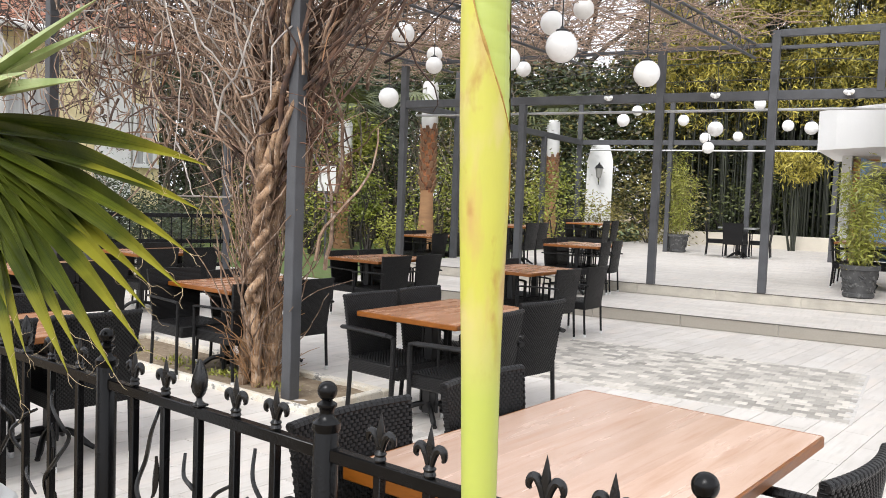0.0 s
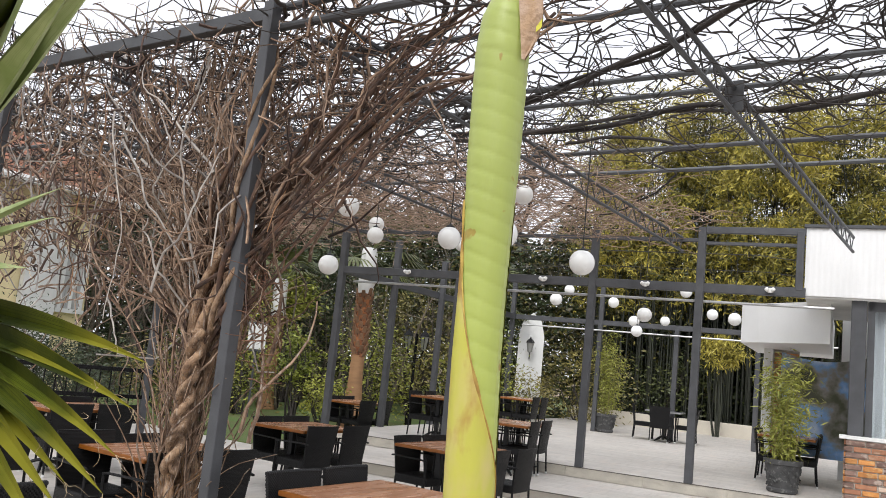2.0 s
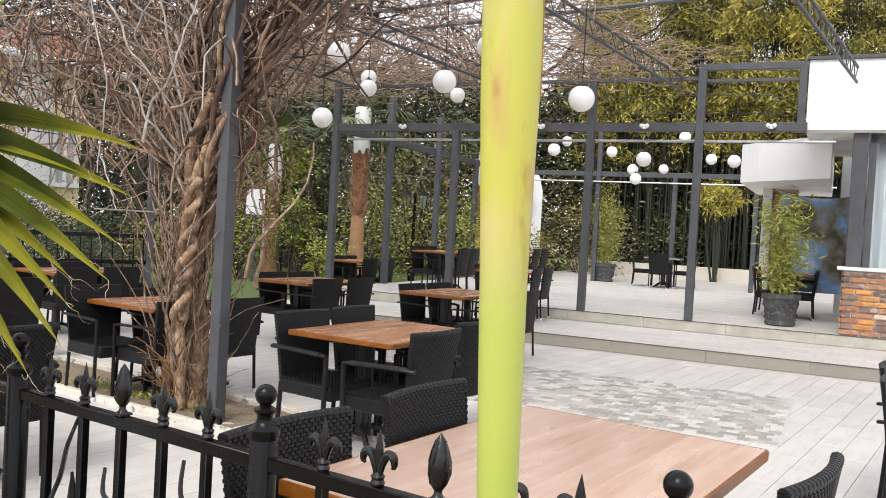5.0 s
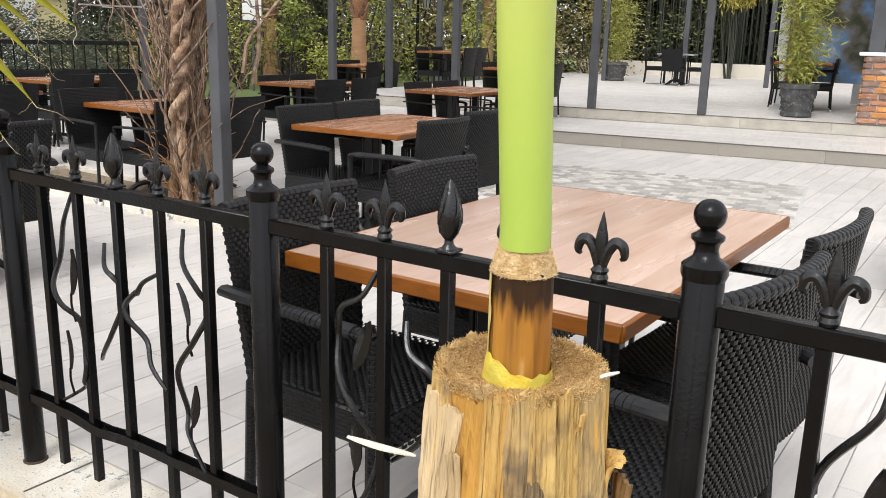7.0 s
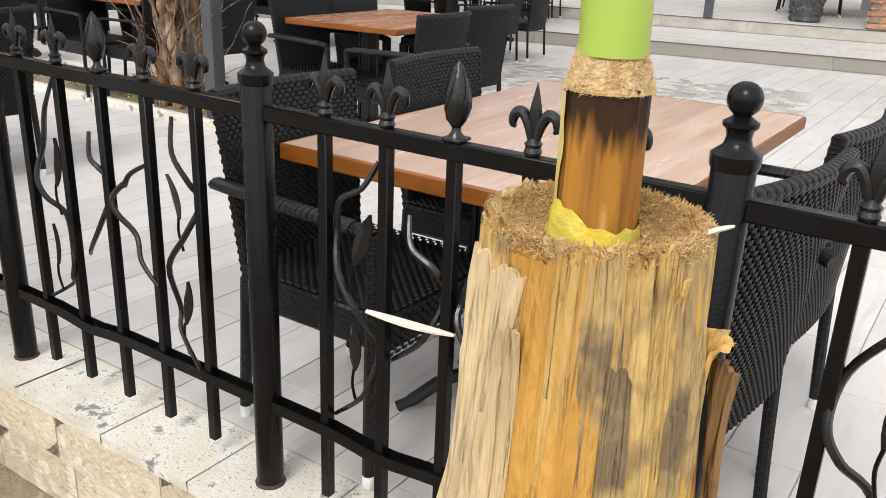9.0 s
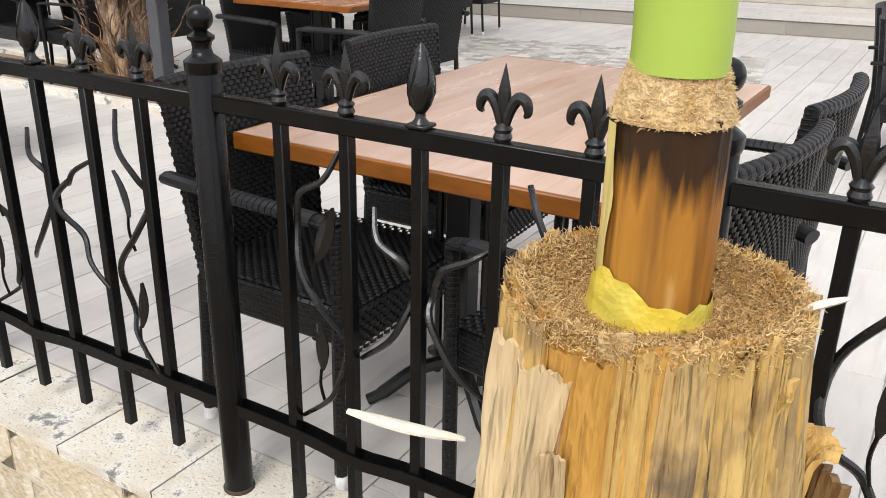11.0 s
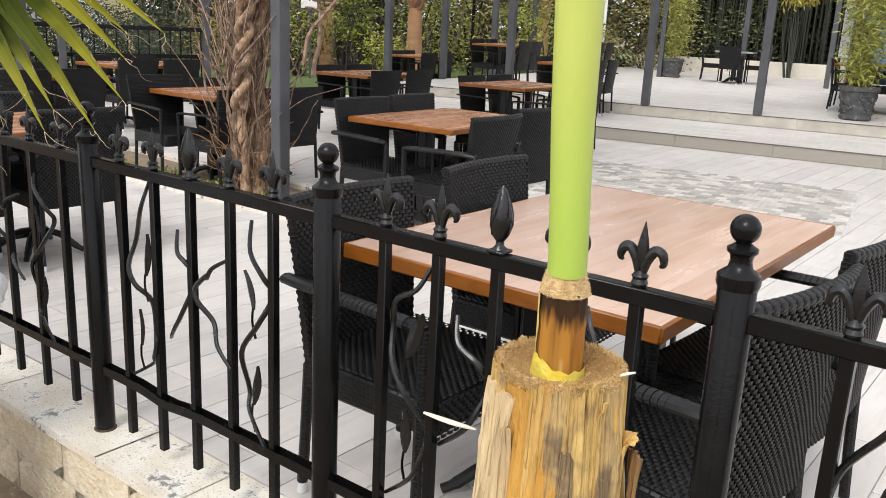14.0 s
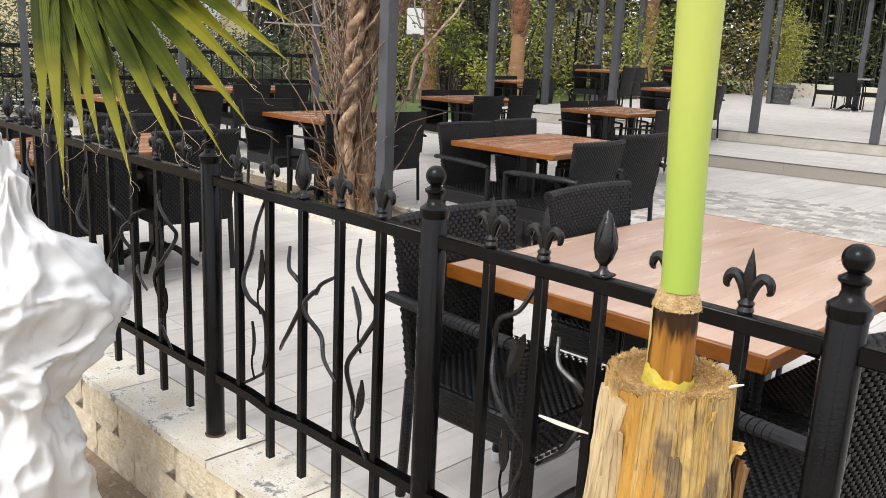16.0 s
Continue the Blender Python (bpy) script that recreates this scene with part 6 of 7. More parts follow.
H1 = (0.33, 0.17, 2.1)
for hub, axis, up, ln, cnt, spr, dr, seed, m_, w_ in (
        (H1, (0.74, 0.03, -0.67), (0.35, -0.85, 0.35), 1.0, 22, 1.5, 0.3, 3, PALM_LEAF, 0.07),
        ((0.36, 0.17, 2.17), (0.99, 0.0, 0.06), (0.0, -0.75, 0.65), 0.78, 5, 0.4, 0.08, 5, PALM_PALE, 0.055),
        ((0.42, 0.17, 2.34), (0.78, 0.0, 0.62), (0.3, -0.9, 0.1), 1.25, 5, 0.5, 0.04, 8, PALM_PALE, 0.1),
        ((0.74, 0.05, 2.66), (0.7, 0.0, 0.71), (0.2, -0.9, 0.3), 0.85, 4, 0.3, 0.02, 11, PALM_LEAF, 0.2)):
    leaf = part("fan_leaf", MB().tube(spline([(0, 0, 2.1), (hub[0] * 0.6, hub[1] * 0.6, (2.1 + hub[2]) / 2 + 0.06), hub], 5), 0.012, 6), PALM_LEAF, palm)
    fan(leaf, hub, axis, up, ln, cnt, spr, dr, seed, width=w_, material=m_, cut=0.46)

fleece = thing("fleece_wrap", pose(-1.97, -0.56, 0), "crumpled white frost fleece wrapped round the palm's foot", "fleece")
SIDE = math.radians(72)


def fleece_r(z, a):
    """Half width of the wrapped bundle, gathered above and bulging to one side."""
    base = between([(-0.37, 0.18), (0.03, 0.165), (0.2, 0.155), (0.35, 0.17), (0.5, 0.195), (0.65, 0.19), (0.74, 0.12), (0.83, 0.06), (0.92, 0.03), (1.1, 0.03)], z)
    lobe = between([(0.18, 0.0), (0.3, 0.05), (0.42, 0.115), (0.5, 0.15), (0.56, 0.15), (0.62, 0.1), (0.72, 0.045), (0.82, 0.0)], z)
    return base + lobe * max(0, math.cos(a - SIDE)) ** 3


mb = MB()
rows = []
for j in range(141):
    z = -0.37 + 1.42 * j / 140
    row = []
    for i in range(201):
        a = 2 * math.pi * i / 200
        c, q = math.cos(a), math.sin(a)
        big = noise.noise((1.0 * c, 1.0 * q, z * 3.2))
        pull = 1.0 + 0.8 * max(0, min(1, (z - 0.2) / 0.25))
        m1 = abs(noise.noise((1.0 * c + big, 1.0 * q, z * 2.4 * pull + 7)))
        m2 = abs(noise.noise((2.0 * c + 1.4 * m1 + 0.8 * big, 2.0 * q, z * 5.2 * pull + 3 + 1.2 * m1)))
        m3 = abs(noise.noise((4.0 * c + 1.6 * m2, 4.0 * q + big, z * 10 * pull + 1 + 1.6 * m2)))
        gather = 0.01 * math.sin(12 * a + 5 * big) * max(0, min(1, (z - 0.7) / 0.12))
        rr = max(0.03, fleece_r(z, a) + 0.045 + 0.02 * big - 0.1 * m1 - 0.06 * m2 - 0.012 * m3 + gather)
        row.append((rr * c, rr * q, z + 0.02 * noise.noise((2 * c, 2 * q, z * 4 + 2)) - 0.03 * m1))
    rows.append(row)
mb.sheet(rows)
part("cover", mb, FLEECE, fleece, angle=180)
mb = MB()
flap = []
for j in range(13):
    t = j / 12
    flap.append([((0.17 + 0.055 * t * u + 0.012 * math.sin(5 * u + 3 * t)) * math.cos(SIDE - 0.5 + 0.55 * u), (0.17 + 0.055 * t * u + 0.012 * math.sin(5 * u + 3 * t)) * math.sin(SIDE - 0.5 + 0.55 * u), -0.06 - 0.17 * t + 0.03 * u * (1 - t) + 0.012 * noise.noise((4 * u, 3 * t, 1))) for u in [i / 10 for i in range(11)]])
mb.sheet(flap)
mb.sheet([[(x * 0.985, y * 0.985, z) for x, y, z in row[::-1]] for row in flap])
part("loose_flap", mb, FLEECE, fleece, angle=180)

# ---- planting and distance ----


def leaf_cloud(mb, n, place, size, aspect=3.0, hang=0.3, r=None):
    """n small folded leaves at places drawn from place()."""
    r = r or rng
    for k in range(n):
        p = place()
        a, e = r.uniform(0, 6.28), r.gauss(-hang, 0.45)
        d = Vector((math.cos(a) * math.cos(e), math.sin(a) * math.cos(e), math.sin(e)))
        s = d.cross(Vector((r.gauss(0, 1), r.gauss(0, 1), r.gauss(0, 1)))).normalized()
        ln = size * r.uniform(0.6, 1.3)
        w = ln / aspect
        b = len(mb.v)
        q, m_ = p + d * ln, p + d * ln * 0.45
        mb.v += [tuple(p), tuple(m_ + s * w / 2), tuple(q), tuple(m_ - s * w / 2)]
        mb.f.append((b, b + 1, b + 2, b + 3))


def blob(c, rx, ry, rz, r=None, hollow=0.45):
    """Draws places in an uneven rounded crown made of clumps."""
    r = r or rng
    c = Vector(c)
    clumps = []
    for k in range(26):
        a, b = r.uniform(0, 6.28), r.uniform(-1, 1)
        q = r.uniform(hollow, 1.0)
        s = math.sqrt(1 - b * b)
        clumps.append((c + Vector((rx * q * s * math.cos(a), ry * q * s * math.sin(a), rz * q * b)), r.uniform(0.18, 0.36) * min(rx, rz)))

    def draw():
        p, s = r.choice(clumps)
        return p + Vector((r.gauss(0, s), r.gauss(0, s), r.gauss(0, s * 0.8)))
    return draw


def make_bush(name, c, rx, ry, rz, leafm, n, size, label, cat="shrub", aspect=2.6, group="", hang=0.1, stem=TWIG_DARK, m=GARDEN):
    b = thing(name, m, label, cat, group)
    mb = MB()
    base = Vector((c[0], c[1], 0.0))
    for k in range(9):
        e = Vector(c) + Vector((rng.uniform(-rx, rx) * 0.6, rng.uniform(-ry, ry) * 0.6, rng.uniform(-0.2, 0.5) * rz))
        pts = spline([base + Vector((rng.uniform(-0.1, 0.1), rng.uniform(-0.1, 0.1), 0)), base.lerp(e, 0.5) + Vector((rng.gauss(0, 0.1), rng.gauss(0, 0.1), 0)), e], 4)
        mb.tube(pts, taper(len(pts), 0.02 + 0.015 * rz, 0.008), 5)
    tagged(part("stem_clump", mb, stem, b), kind="stuff")
    mb = MB()
    leaf_cloud(mb, int(n * 2.2), blob(c, rx, ry, rz), size * 0.62, aspect, hang)
    tagged(part("crown", mb, leafm, b, smooth=False), kind="stuff")
    return b


# hedge of mixed shrubs along the back of the lower terrace and the garden
for c, rx, ry, rz, lm, n, size in (
        ((-14.6, 13.0, 1.2), 1.0, 1.0, 1.3, LEAF_YELLOW, 900, 0.16), ((-13.2, 16.0, 1.4), 1.5, 1.2, 1.5, LEAF_YELLOW, 1300, 0.16),
        ((-16.5, 14.5, 1.6), 2.0, 1.5, 1.7, LEAF_OLIVE, 1500, 0.2), ((-18.0, 18.0, 2.6), 3.0, 2.0, 2.8, LEAF_DARK, 2200, 0.28), ((-14.5, 20.0, 2.4), 2.4, 2.0, 2.4, LEAF_OLIVE, 2000, 0.26),
        ((-10.3, 17.2, 1.3), 1.1, 0.9, 1.1, LEAF_YELLOW, 1000, 0.16), ((-12.8, 22.5, 1.6), 2.0, 1.3, 1.6, LEAF_MID, 1400, 0.2), ((-10.6, 24.0, 1.5), 1.6, 1.2, 1.3, LEAF_OLIVE, 1300, 0.2),
        ((-16.0, 24.0, 3.6), 3.2, 2.2, 3.2, LEAF_DARK, 2400, 0.3), ((-21.5, 15.0, 3.0), 3.0, 2.5, 3.2, LEAF_DARK, 2000, 0.3), ((-12.0, 28.0, 3.2), 3.4, 2.2, 3.0, LEAF_OLIVE, 2200, 0.3),
        ((-9.0, 27.0, 2.0), 1.8, 1.4, 1.8, LEAF_MID, 1400, 0.24), ((-12.6, 7.4, 0.6), 1.2, 1.0, 0.55, LEAF_DARK, 900, 0.12), ((-13.4, 4.6, 0.6), 1.4, 1.2, 0.6, LEAF_OLIVE, 1100, 0.13),
        ((-13.6, 10.0, 0.8), 1.3, 1.2, 0.8, LEAF_OLIVE, 1100, 0.14), ((-14.2, 7.2, 0.7), 0.9, 1.7, 0.8, LEAF_DARK, 1900, 0.12), ((-14.8, 9.0, 0.8), 0.8, 1.4, 0.9, LEAF_DARK, 1700, 0.12), ((-14.0, 4.6, 0.9), 0.9, 1.7, 1.0, LEAF_DARK, 3600, 0.12), ((-14.0, 2.0, 0.9), 0.9, 1.7, 1.0, LEAF_DARK, 3600, 0.12), ((-14.6, 6.6, 1.0), 0.9, 1.5, 1.0, LEAF_DARK, 3200, 0.12), ((-11.8, 2.2, 0.6), 1.2, 1.0, 0.6, LEAF_DARK, 900, 0.12), ((-24.0, 24.0, 5.0), 4.0, 3.5, 5.0, LEAF_DARK, 2400, 0.4)):
    make_bush("shrub", c, rx, ry, rz, lm, n, size, {"yellow_green_shrub_leaf": "yellow-green leafy shrub behind the terrace", "shrub_leaf_green": "mid-green leafy shrub behind the terrace"}.get(lm.name, "dark evergreen shrub behind the terrace"), group="garden shrubs")

for c, rx, ry, rz, lm, n, size in (((-13.2, 13.4, 1.5), 0.4, 0.4, 0.9, LEAF_YELLOW, 620, 0.16), ((-12.3, 13.4, 0.7), 0.6, 0.5, 0.5, LEAF_YELLOW, 500, 0.15), ((-16.2, 15.9, 3.2), 0.8, 0.6, 0.9, LEAF_YELLOW, 900, 0.24)):
    make_bush("shrub", c, rx, ry, rz, lm, n, size, "bright yellow-green shrub beside the palms" if lm is LEAF_YELLOW else "olive-brown shrub behind the palms", group="garden shrubs")

# bamboo grove behind the platform
grove = thing("bamboo_grove", None, "tall dark bamboo grove with yellow-green foliage", "bamboo")
mb = MB()
tops = []
for k in range(330):
    u, v = rng.uniform(-4.6, 12), 15.6 + abs(rng.gauss(0, 1.6))
    p = at_plat(u, v, 0.1)
    h = rng.uniform(8.5, 11.8)
    lean_ = Vector((rng.gauss(0, 0.5), rng.gauss(-0.5, 0.5), 0))
    pts = [p, p + lean_ * 0.15 + Vector((0, 0, h * 0.5)), p + lean_ + Vector((0, 0, h))]
    pts = spline(pts, 4)
    mb.tube(pts, taper(len(pts), rng.uniform(0.02, 0.04), 0.008), 5, cap=False)
    tops.append(pts)
tagged(part("stem_mass", mb, BAMBOO_DARK, grove), kind="stuff")


def bamboo_place(lo, hi, gap):
    def draw():
        while True:
            pts = tops[rng.randrange(len(tops))]
            t = rng.uniform(lo, hi)
            p = pts[min(len(pts) - 1, int(t * len(pts)))]
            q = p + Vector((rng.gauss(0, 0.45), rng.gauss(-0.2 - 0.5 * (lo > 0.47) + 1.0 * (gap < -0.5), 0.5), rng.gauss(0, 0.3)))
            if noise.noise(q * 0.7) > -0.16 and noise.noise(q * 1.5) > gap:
                return q
    return draw


# shade inside the crowns is put into colour: shaded_foliage takes dark leaves, set back
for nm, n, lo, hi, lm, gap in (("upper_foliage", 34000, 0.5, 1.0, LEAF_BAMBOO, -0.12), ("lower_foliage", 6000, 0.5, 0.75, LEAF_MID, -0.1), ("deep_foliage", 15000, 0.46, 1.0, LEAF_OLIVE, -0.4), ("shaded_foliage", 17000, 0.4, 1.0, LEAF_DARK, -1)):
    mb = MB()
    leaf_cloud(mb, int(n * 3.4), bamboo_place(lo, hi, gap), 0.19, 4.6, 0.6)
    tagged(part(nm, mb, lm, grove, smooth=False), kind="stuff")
# the grove's inner shade, put into colour: densely set near-black far stems
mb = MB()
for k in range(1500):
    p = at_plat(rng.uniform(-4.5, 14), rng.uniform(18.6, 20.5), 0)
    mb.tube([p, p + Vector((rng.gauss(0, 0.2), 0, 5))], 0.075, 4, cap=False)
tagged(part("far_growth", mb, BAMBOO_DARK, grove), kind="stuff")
make_bush("bamboo_clump", tuple(at_plat(0.1, 14.2, 3.0)), 0.75, 0.6, 0.5, LEAF_BAMBOO, 900, 0.3, "bright overhanging bamboo clump in front of the grove", "bamboo", 5.0, hang=0.6, stem=BAMBOO_DARK, m=None)


def make_pot(u, v, s, height, label):
    p = thing("bamboo_pot", plat(u, v, 0.334), label, "potted plant", "potted bamboos")
    pot = part("pot", MB().lathe([(0.21 * s, 0), (0.235 * s, 0.02), (0.235 * s, 0.06), (0.215 * s, 0.075), (0.24 * s, 0.2), (0.275 * s, 0.4), (0.3 * s, 0.41), (0.3 * s, 0.47), (0.27 * s, 0.475), (0.25 * s, 0.43)], 24), POT, p)
    for k in range(46):
        a, z = rng.uniform(0, 6.28), rng.uniform(0.11, 0.37)
        r = (0.222 + 0.055 * (z - 0.08) / 0.32) * s
        c = Vector((r * math.cos(a), r * math.sin(a), z))
        t = Vector((-math.sin(a), math.cos(a), 0))
        pts = [c + t * 0.05 * math.sin(i * 0.9 + k) + Vector((0, 0, 0.03 * math.cos(i * 1.3 + k))) for i in range(5)]
        if k < 26:
            part("relief", MB().tube(pts, 0.011, 5), POT, pot)
    part("soil", MB().lathe([(0.26 * s, 0.40), (0.26 * s, 0.43), (0.01, 0.44)], 18), SOIL, p)
    mb, canes = MB(), []
    for k in range(16):
        a, r = rng.uniform(0, 6.28), rng.uniform(0.02, 0.17) * s
        q = Vector((r * math.cos(a), r * math.sin(a), 0.42))
        h = height * rng.uniform(0.6, 1.0)
        pts = spline([q, q + Vector((q.x * 0.5, q.y * 0.5, h * 0.5)), q + Vector((q.x * 1.6 + rng.gauss(0, 0.06), q.y * 1.6 + rng.gauss(0, 0.06), h))], 5)
        mb.tube(pts, taper(len(pts), 0.009, 0.004), 5)
        canes.append(pts)
    tagged(part("cane_clump", mb, BAMBOO_LIGHT, p), kind="stuff")

    def draw():
        pts = canes[rng.randrange(len(canes))]
        i = rng.randrange(2, len(pts))
        return pts[i] + Vector((rng.gauss(0, 0.1), rng.gauss(0, 0.1), rng.gauss(0, 0.08)))
    mb = MB()
    leaf_cloud(mb, 2800, draw, 0.115, 6.0, 0.35)
    tagged(part("foliage", mb, leaf_mat("potted_bamboo_leaf", (0.34, 0.34, 0.06), (0.19, 0.21, 0.035)), p, smooth=False), kind="stuff")


make_pot(2.79, 0.6, 0.92, 1.55, "bamboo in a dark grey carved pot by the steps")
make_pot(-2.15, 9.5, 1.0, 2.3, "tall bamboo in a grey pot on the platform")


def make_palm(x, y, h, label, dead=True):
    p = thing("tall_palm", GARDEN @ pose(x, y, -0.05), label, "palm", "garden palms")
    part("smooth_trunk", MB().lathe([(0.26, 0), (0.22, 0.5), (0.17, 1.2), (0.155, 1.75)], 14), mat("tan_palm_trunk", (0.4, 0.22, 0.11), 0.85, 0, 0.25, 3, 40, 0.4, stretch=(1, 1, 4)), p)
    part("rough_trunk", MB().lathe([(0.15, 1.7), (0.17, 2.0), (0.18, h - 1.1), (0.16, h - 0.9)], 14, wobble=0.1), streaks(mat("red_brown_palm_bark", (0.36, 0.14, 0.055), 0.9, 0, 0.4, 6, 40, 0.6, tint=(0.24, 0.09, 0.04)), (14, 14, 9), (0.05, 0.028, 0.02), 0.5, 0.6, fac=0.85, detail=5), p)
    for k in range(70):
        a, z = k * 2.4, 1.78 + (h - 2.7) * k / 70
        c, s = math.cos(a), math.sin(a)
        mb = MB().prism([(-0.06, -0.06), (0.06, -0.06), (0.035, 0.1), (-0.035, 0.1)], 0.03, Matrix.Translation((0.175 * c, 0.175 * s, z)) @ pose(0, 0, 0, 0, 0, math.degrees(a) + 90) @ pose(0, 0, 0, 22, 0, 0))
        part("leaf_base", mb, BARK, p, smooth=False)
    part("white_wrap", MB().lathe([(0.17, h - 1.0), (0.2, h - 0.8), (0.19, h), (0.15, h + 0.1)], 14, wobble=0.05), FLEECE, p)
    r = random.Random(int(h * 100))
    for k in range(16):
        a = r.uniform(0, 6.28)
        e = r.uniform(-0.5, 1.1)
        ax = Vector((math.cos(a) * math.cos(e), math.sin(a) * math.cos(e), math.sin(e)))
        hub = Vector((0, 0, h)) + ax * 0.75
        mb = MB().tube([(0, 0, h), tuple(hub)], 0.015, 5)
        side = ax.cross(Vector((0, 0, 1))).normalized()
        for j in range(15):
            b = 2.6 * (j / 14 - 0.5)
            d = (ax * math.cos(b) + side * math.sin(b)).normalized()
            q1 = hub + d * 0.45 + Vector((0, 0, -0.05))
            q2 = hub + d * 0.8 + Vector((0, 0, -0.28))
            w = side * math.cos(b) * 0.03 - ax * math.sin(b) * 0.03
            mb.sheet([[tuple(hub - w * 0.3), tuple(hub + w * 0.3)], [tuple(q1 - w), tuple(q1 + w)], [tuple(q2 - w * 0.1), tuple(q2 + w * 0.1)]])
        part("frond", mb, LEAF_MID, p, smooth=False)


make_palm(-12.0, 14.15, 4.2, "tall palm with tan trunk and white-wrapped crown")
make_palm(-12.3, 20.4, 3.9, "palm with brown leaf bases behind the platform")
make_palm(-15.9, 15.3, 3.5, "palm with hanging green fronds behind the shrubs")


def bare_tree(x, y, h, seed):
    t = thing("bare_tree", GARDEN @ pose(x, y, -0.1), "tall leafless tree in the distance", "tree", "bare trees")
    r = random.Random(seed)
    mb = MB()
    part("trunk", MB().tube(wander((0, 0, 0), (0, 0, 1), h * 0.45, 8, 0.06, 0, r), taper(9, h * 0.02, h * 0.012), 8), TWIG_DARK, t, angle=180)

    def grow(p, d, ln, rad, depth):
        pts = wander(p, d, ln, 5, 0.16, -0.03, r)
        mb.tube(pts, taper(6, rad, rad * 0.55), 4 if depth > 1 else 5, cap=False)
        if depth >= 4:
            return
        for k in range(4 if depth < 3 else 5):
            q = pts[r.randint(2, 5)]
            nd = (pts[-1] - pts[0]).normalized() + Vector((r.gauss(0, 0.55), r.gauss(0, 0.55), r.gauss(0.1, 0.4)))
            grow(q, nd, ln * r.uniform(0.5, 0.75), rad * 0.5, depth + 1)
    for k in range(6):
        a = k * 1.05
        grow(Vector((0, 0, h * r.uniform(0.25, 0.45))), Vector((math.cos(a), math.sin(a), 1.6)), h * 0.3, h * 0.009, 1)
    tagged(part("branch_work", mb, TWIG_DARK, t), kind="stuff")


for k, (x, y, h) in enumerate(((-24, 17, 15), (-21, 23, 16), (-18, 31, 15), (-14, 40, 14), (-30, 12, 14), (3, 40, 17))):
    bare_tree(x, y, h, 40 + k)
for x, y, h in ((-30.5, 13.2, 12.5), (-33, 16, 13)):
    c = thing("cypress", GARDEN, "slim dark cypress in the distance", "tree", "cypresses")
    part("trunk", MB().tube([(x, y, 0), (x, y, h * 0.9)], 0.12, 6), TWIG_DARK, c)
    mb = MB()
    leaf_cloud(mb, 1500, lambda x=x, y=y, h=h: Vector((x, y, 0)) + (lambda t, a, q: Vector((0.75 * q * math.sin(math.pi * min(1, t + 0.12)) ** 0.7 * math.cos(a), 0.75 * q * math.sin(math.pi * min(1, t + 0.12)) ** 0.7 * math.sin(a), h * t)))(rng.uniform(0.05, 1.0), rng.uniform(0, 6.28), rng.uniform(0.5, 1)), 0.35, 3, -0.9)
    tagged(part("crown", mb, LEAF_DARK, c, smooth=False), kind="stuff")

# yellow house behind the vine
house = thing("yellow_house", pose(-18.15, 4.5, -0.1, 0, 0, 94), "yellow house with a terracotta tile roof and white gutter", "house")
part("wall", MB().box((13, 5, 5.1), (0, 2.6, 2.55)), YELLOW_WALL, house, smooth=False)
for k, (x, z, w, h) in enumerate(((-4.2, 3.2, 1.3, 1.5), (-1.5, 3.2, 1.3, 1.5), (0.6, 3.2, 1.3, 1.5), (3.0, 3.1, 1.2, 1.6), (-2.9, 1.1, 2.6, 1.8), (3.2, 1.0, 1.6, 1.7), (6.0, 2.9, 0.6, 1.5))):
    wdw = part("window", MB().box((w, 0.1, h), (x, 0.06, z)), mat("curtained_window", (0.5, 0.5, 0.49), 0.3, 0, 0.35, 2, 20, 0.0, stretch=(5, 5, 0.5)), house, smooth=False)
    part("frame", MB().box((w + 0.2, 0.1, 0.1), (x, 0.03, z + h / 2)).box((w + 0.2, 0.14, 0.1), (x, 0.03, z - h / 2)).box((0.1, 0.1, h), (x - w / 2, 0.03, z)).box((0.1, 0.1, h), (x + w / 2, 0.03, z)).box((0.08, 0.1, h), (x, 0.03, z)), WHITE_WALL, wdw, smooth=False)
for x in (1.9, 5.1):
    part("pilaster", MB().box((0.9, 0.16, 5.0), (x, 0.0, 2.5)), WHITE_WALL, house, smooth=False)
mb = MB()
mb.add([(-7, -0.6, 5.0), (7, -0.6, 5.0), (7, 2.6, 6.6), (-7, 2.6, 6.6), (7, 5.8, 5.0), (-7, 5.8, 5.0)], [(0, 1, 2, 3), (3, 2, 4, 5), (0, 3, 5), (1, 4, 2), (0, 5, 4, 1)])
roof = part("roof", mb, ROOF_TILE, house, smooth=False)
mb = MB()
for i in range(64):
    x = -6.9 + 13.8 * i / 63
    mb.tube([(x, -0.62, 5.04), (x, 2.6, 6.65)], 0.07, 6)
tagged(part("tile_cover", mb, ROOF_TILE, roof), kind="stuff")
part("gutter", MB().tube([(-7.1, -0.68, 4.98), (7.1, -0.68, 4.98)], 0.09, 8), WHITE_WALL, house)

# railing, posts and boards on the far side of the lower terrace
rail = thing("garden_railing", GARDEN @ pose(-11.35, 4.1, 0, 0, 0, 72), "dark metal railing along the terrace edge", "railing")
for z in (0.35, 0.72, 1.12):
    part("rail", MB().box((6.4, 0.05, 0.06), (0, 0, z), bevel=0.004), IRON, rail)
for i in range(4):
    part("post", MB().box((0.1, 0.1, 2.6 if i % 2 else 1.2), (-3.12 + 2.08 * i, 0, 1.3 if i % 2 else 0.6), bevel=0.005), GREY_STEEL, rail)
for i in range(40):
    part("baluster", MB().box((0.016, 0.016, 0.8), (-3.05 + 0.156 * i, 0, 0.73)), IRON, rail, smooth=False)


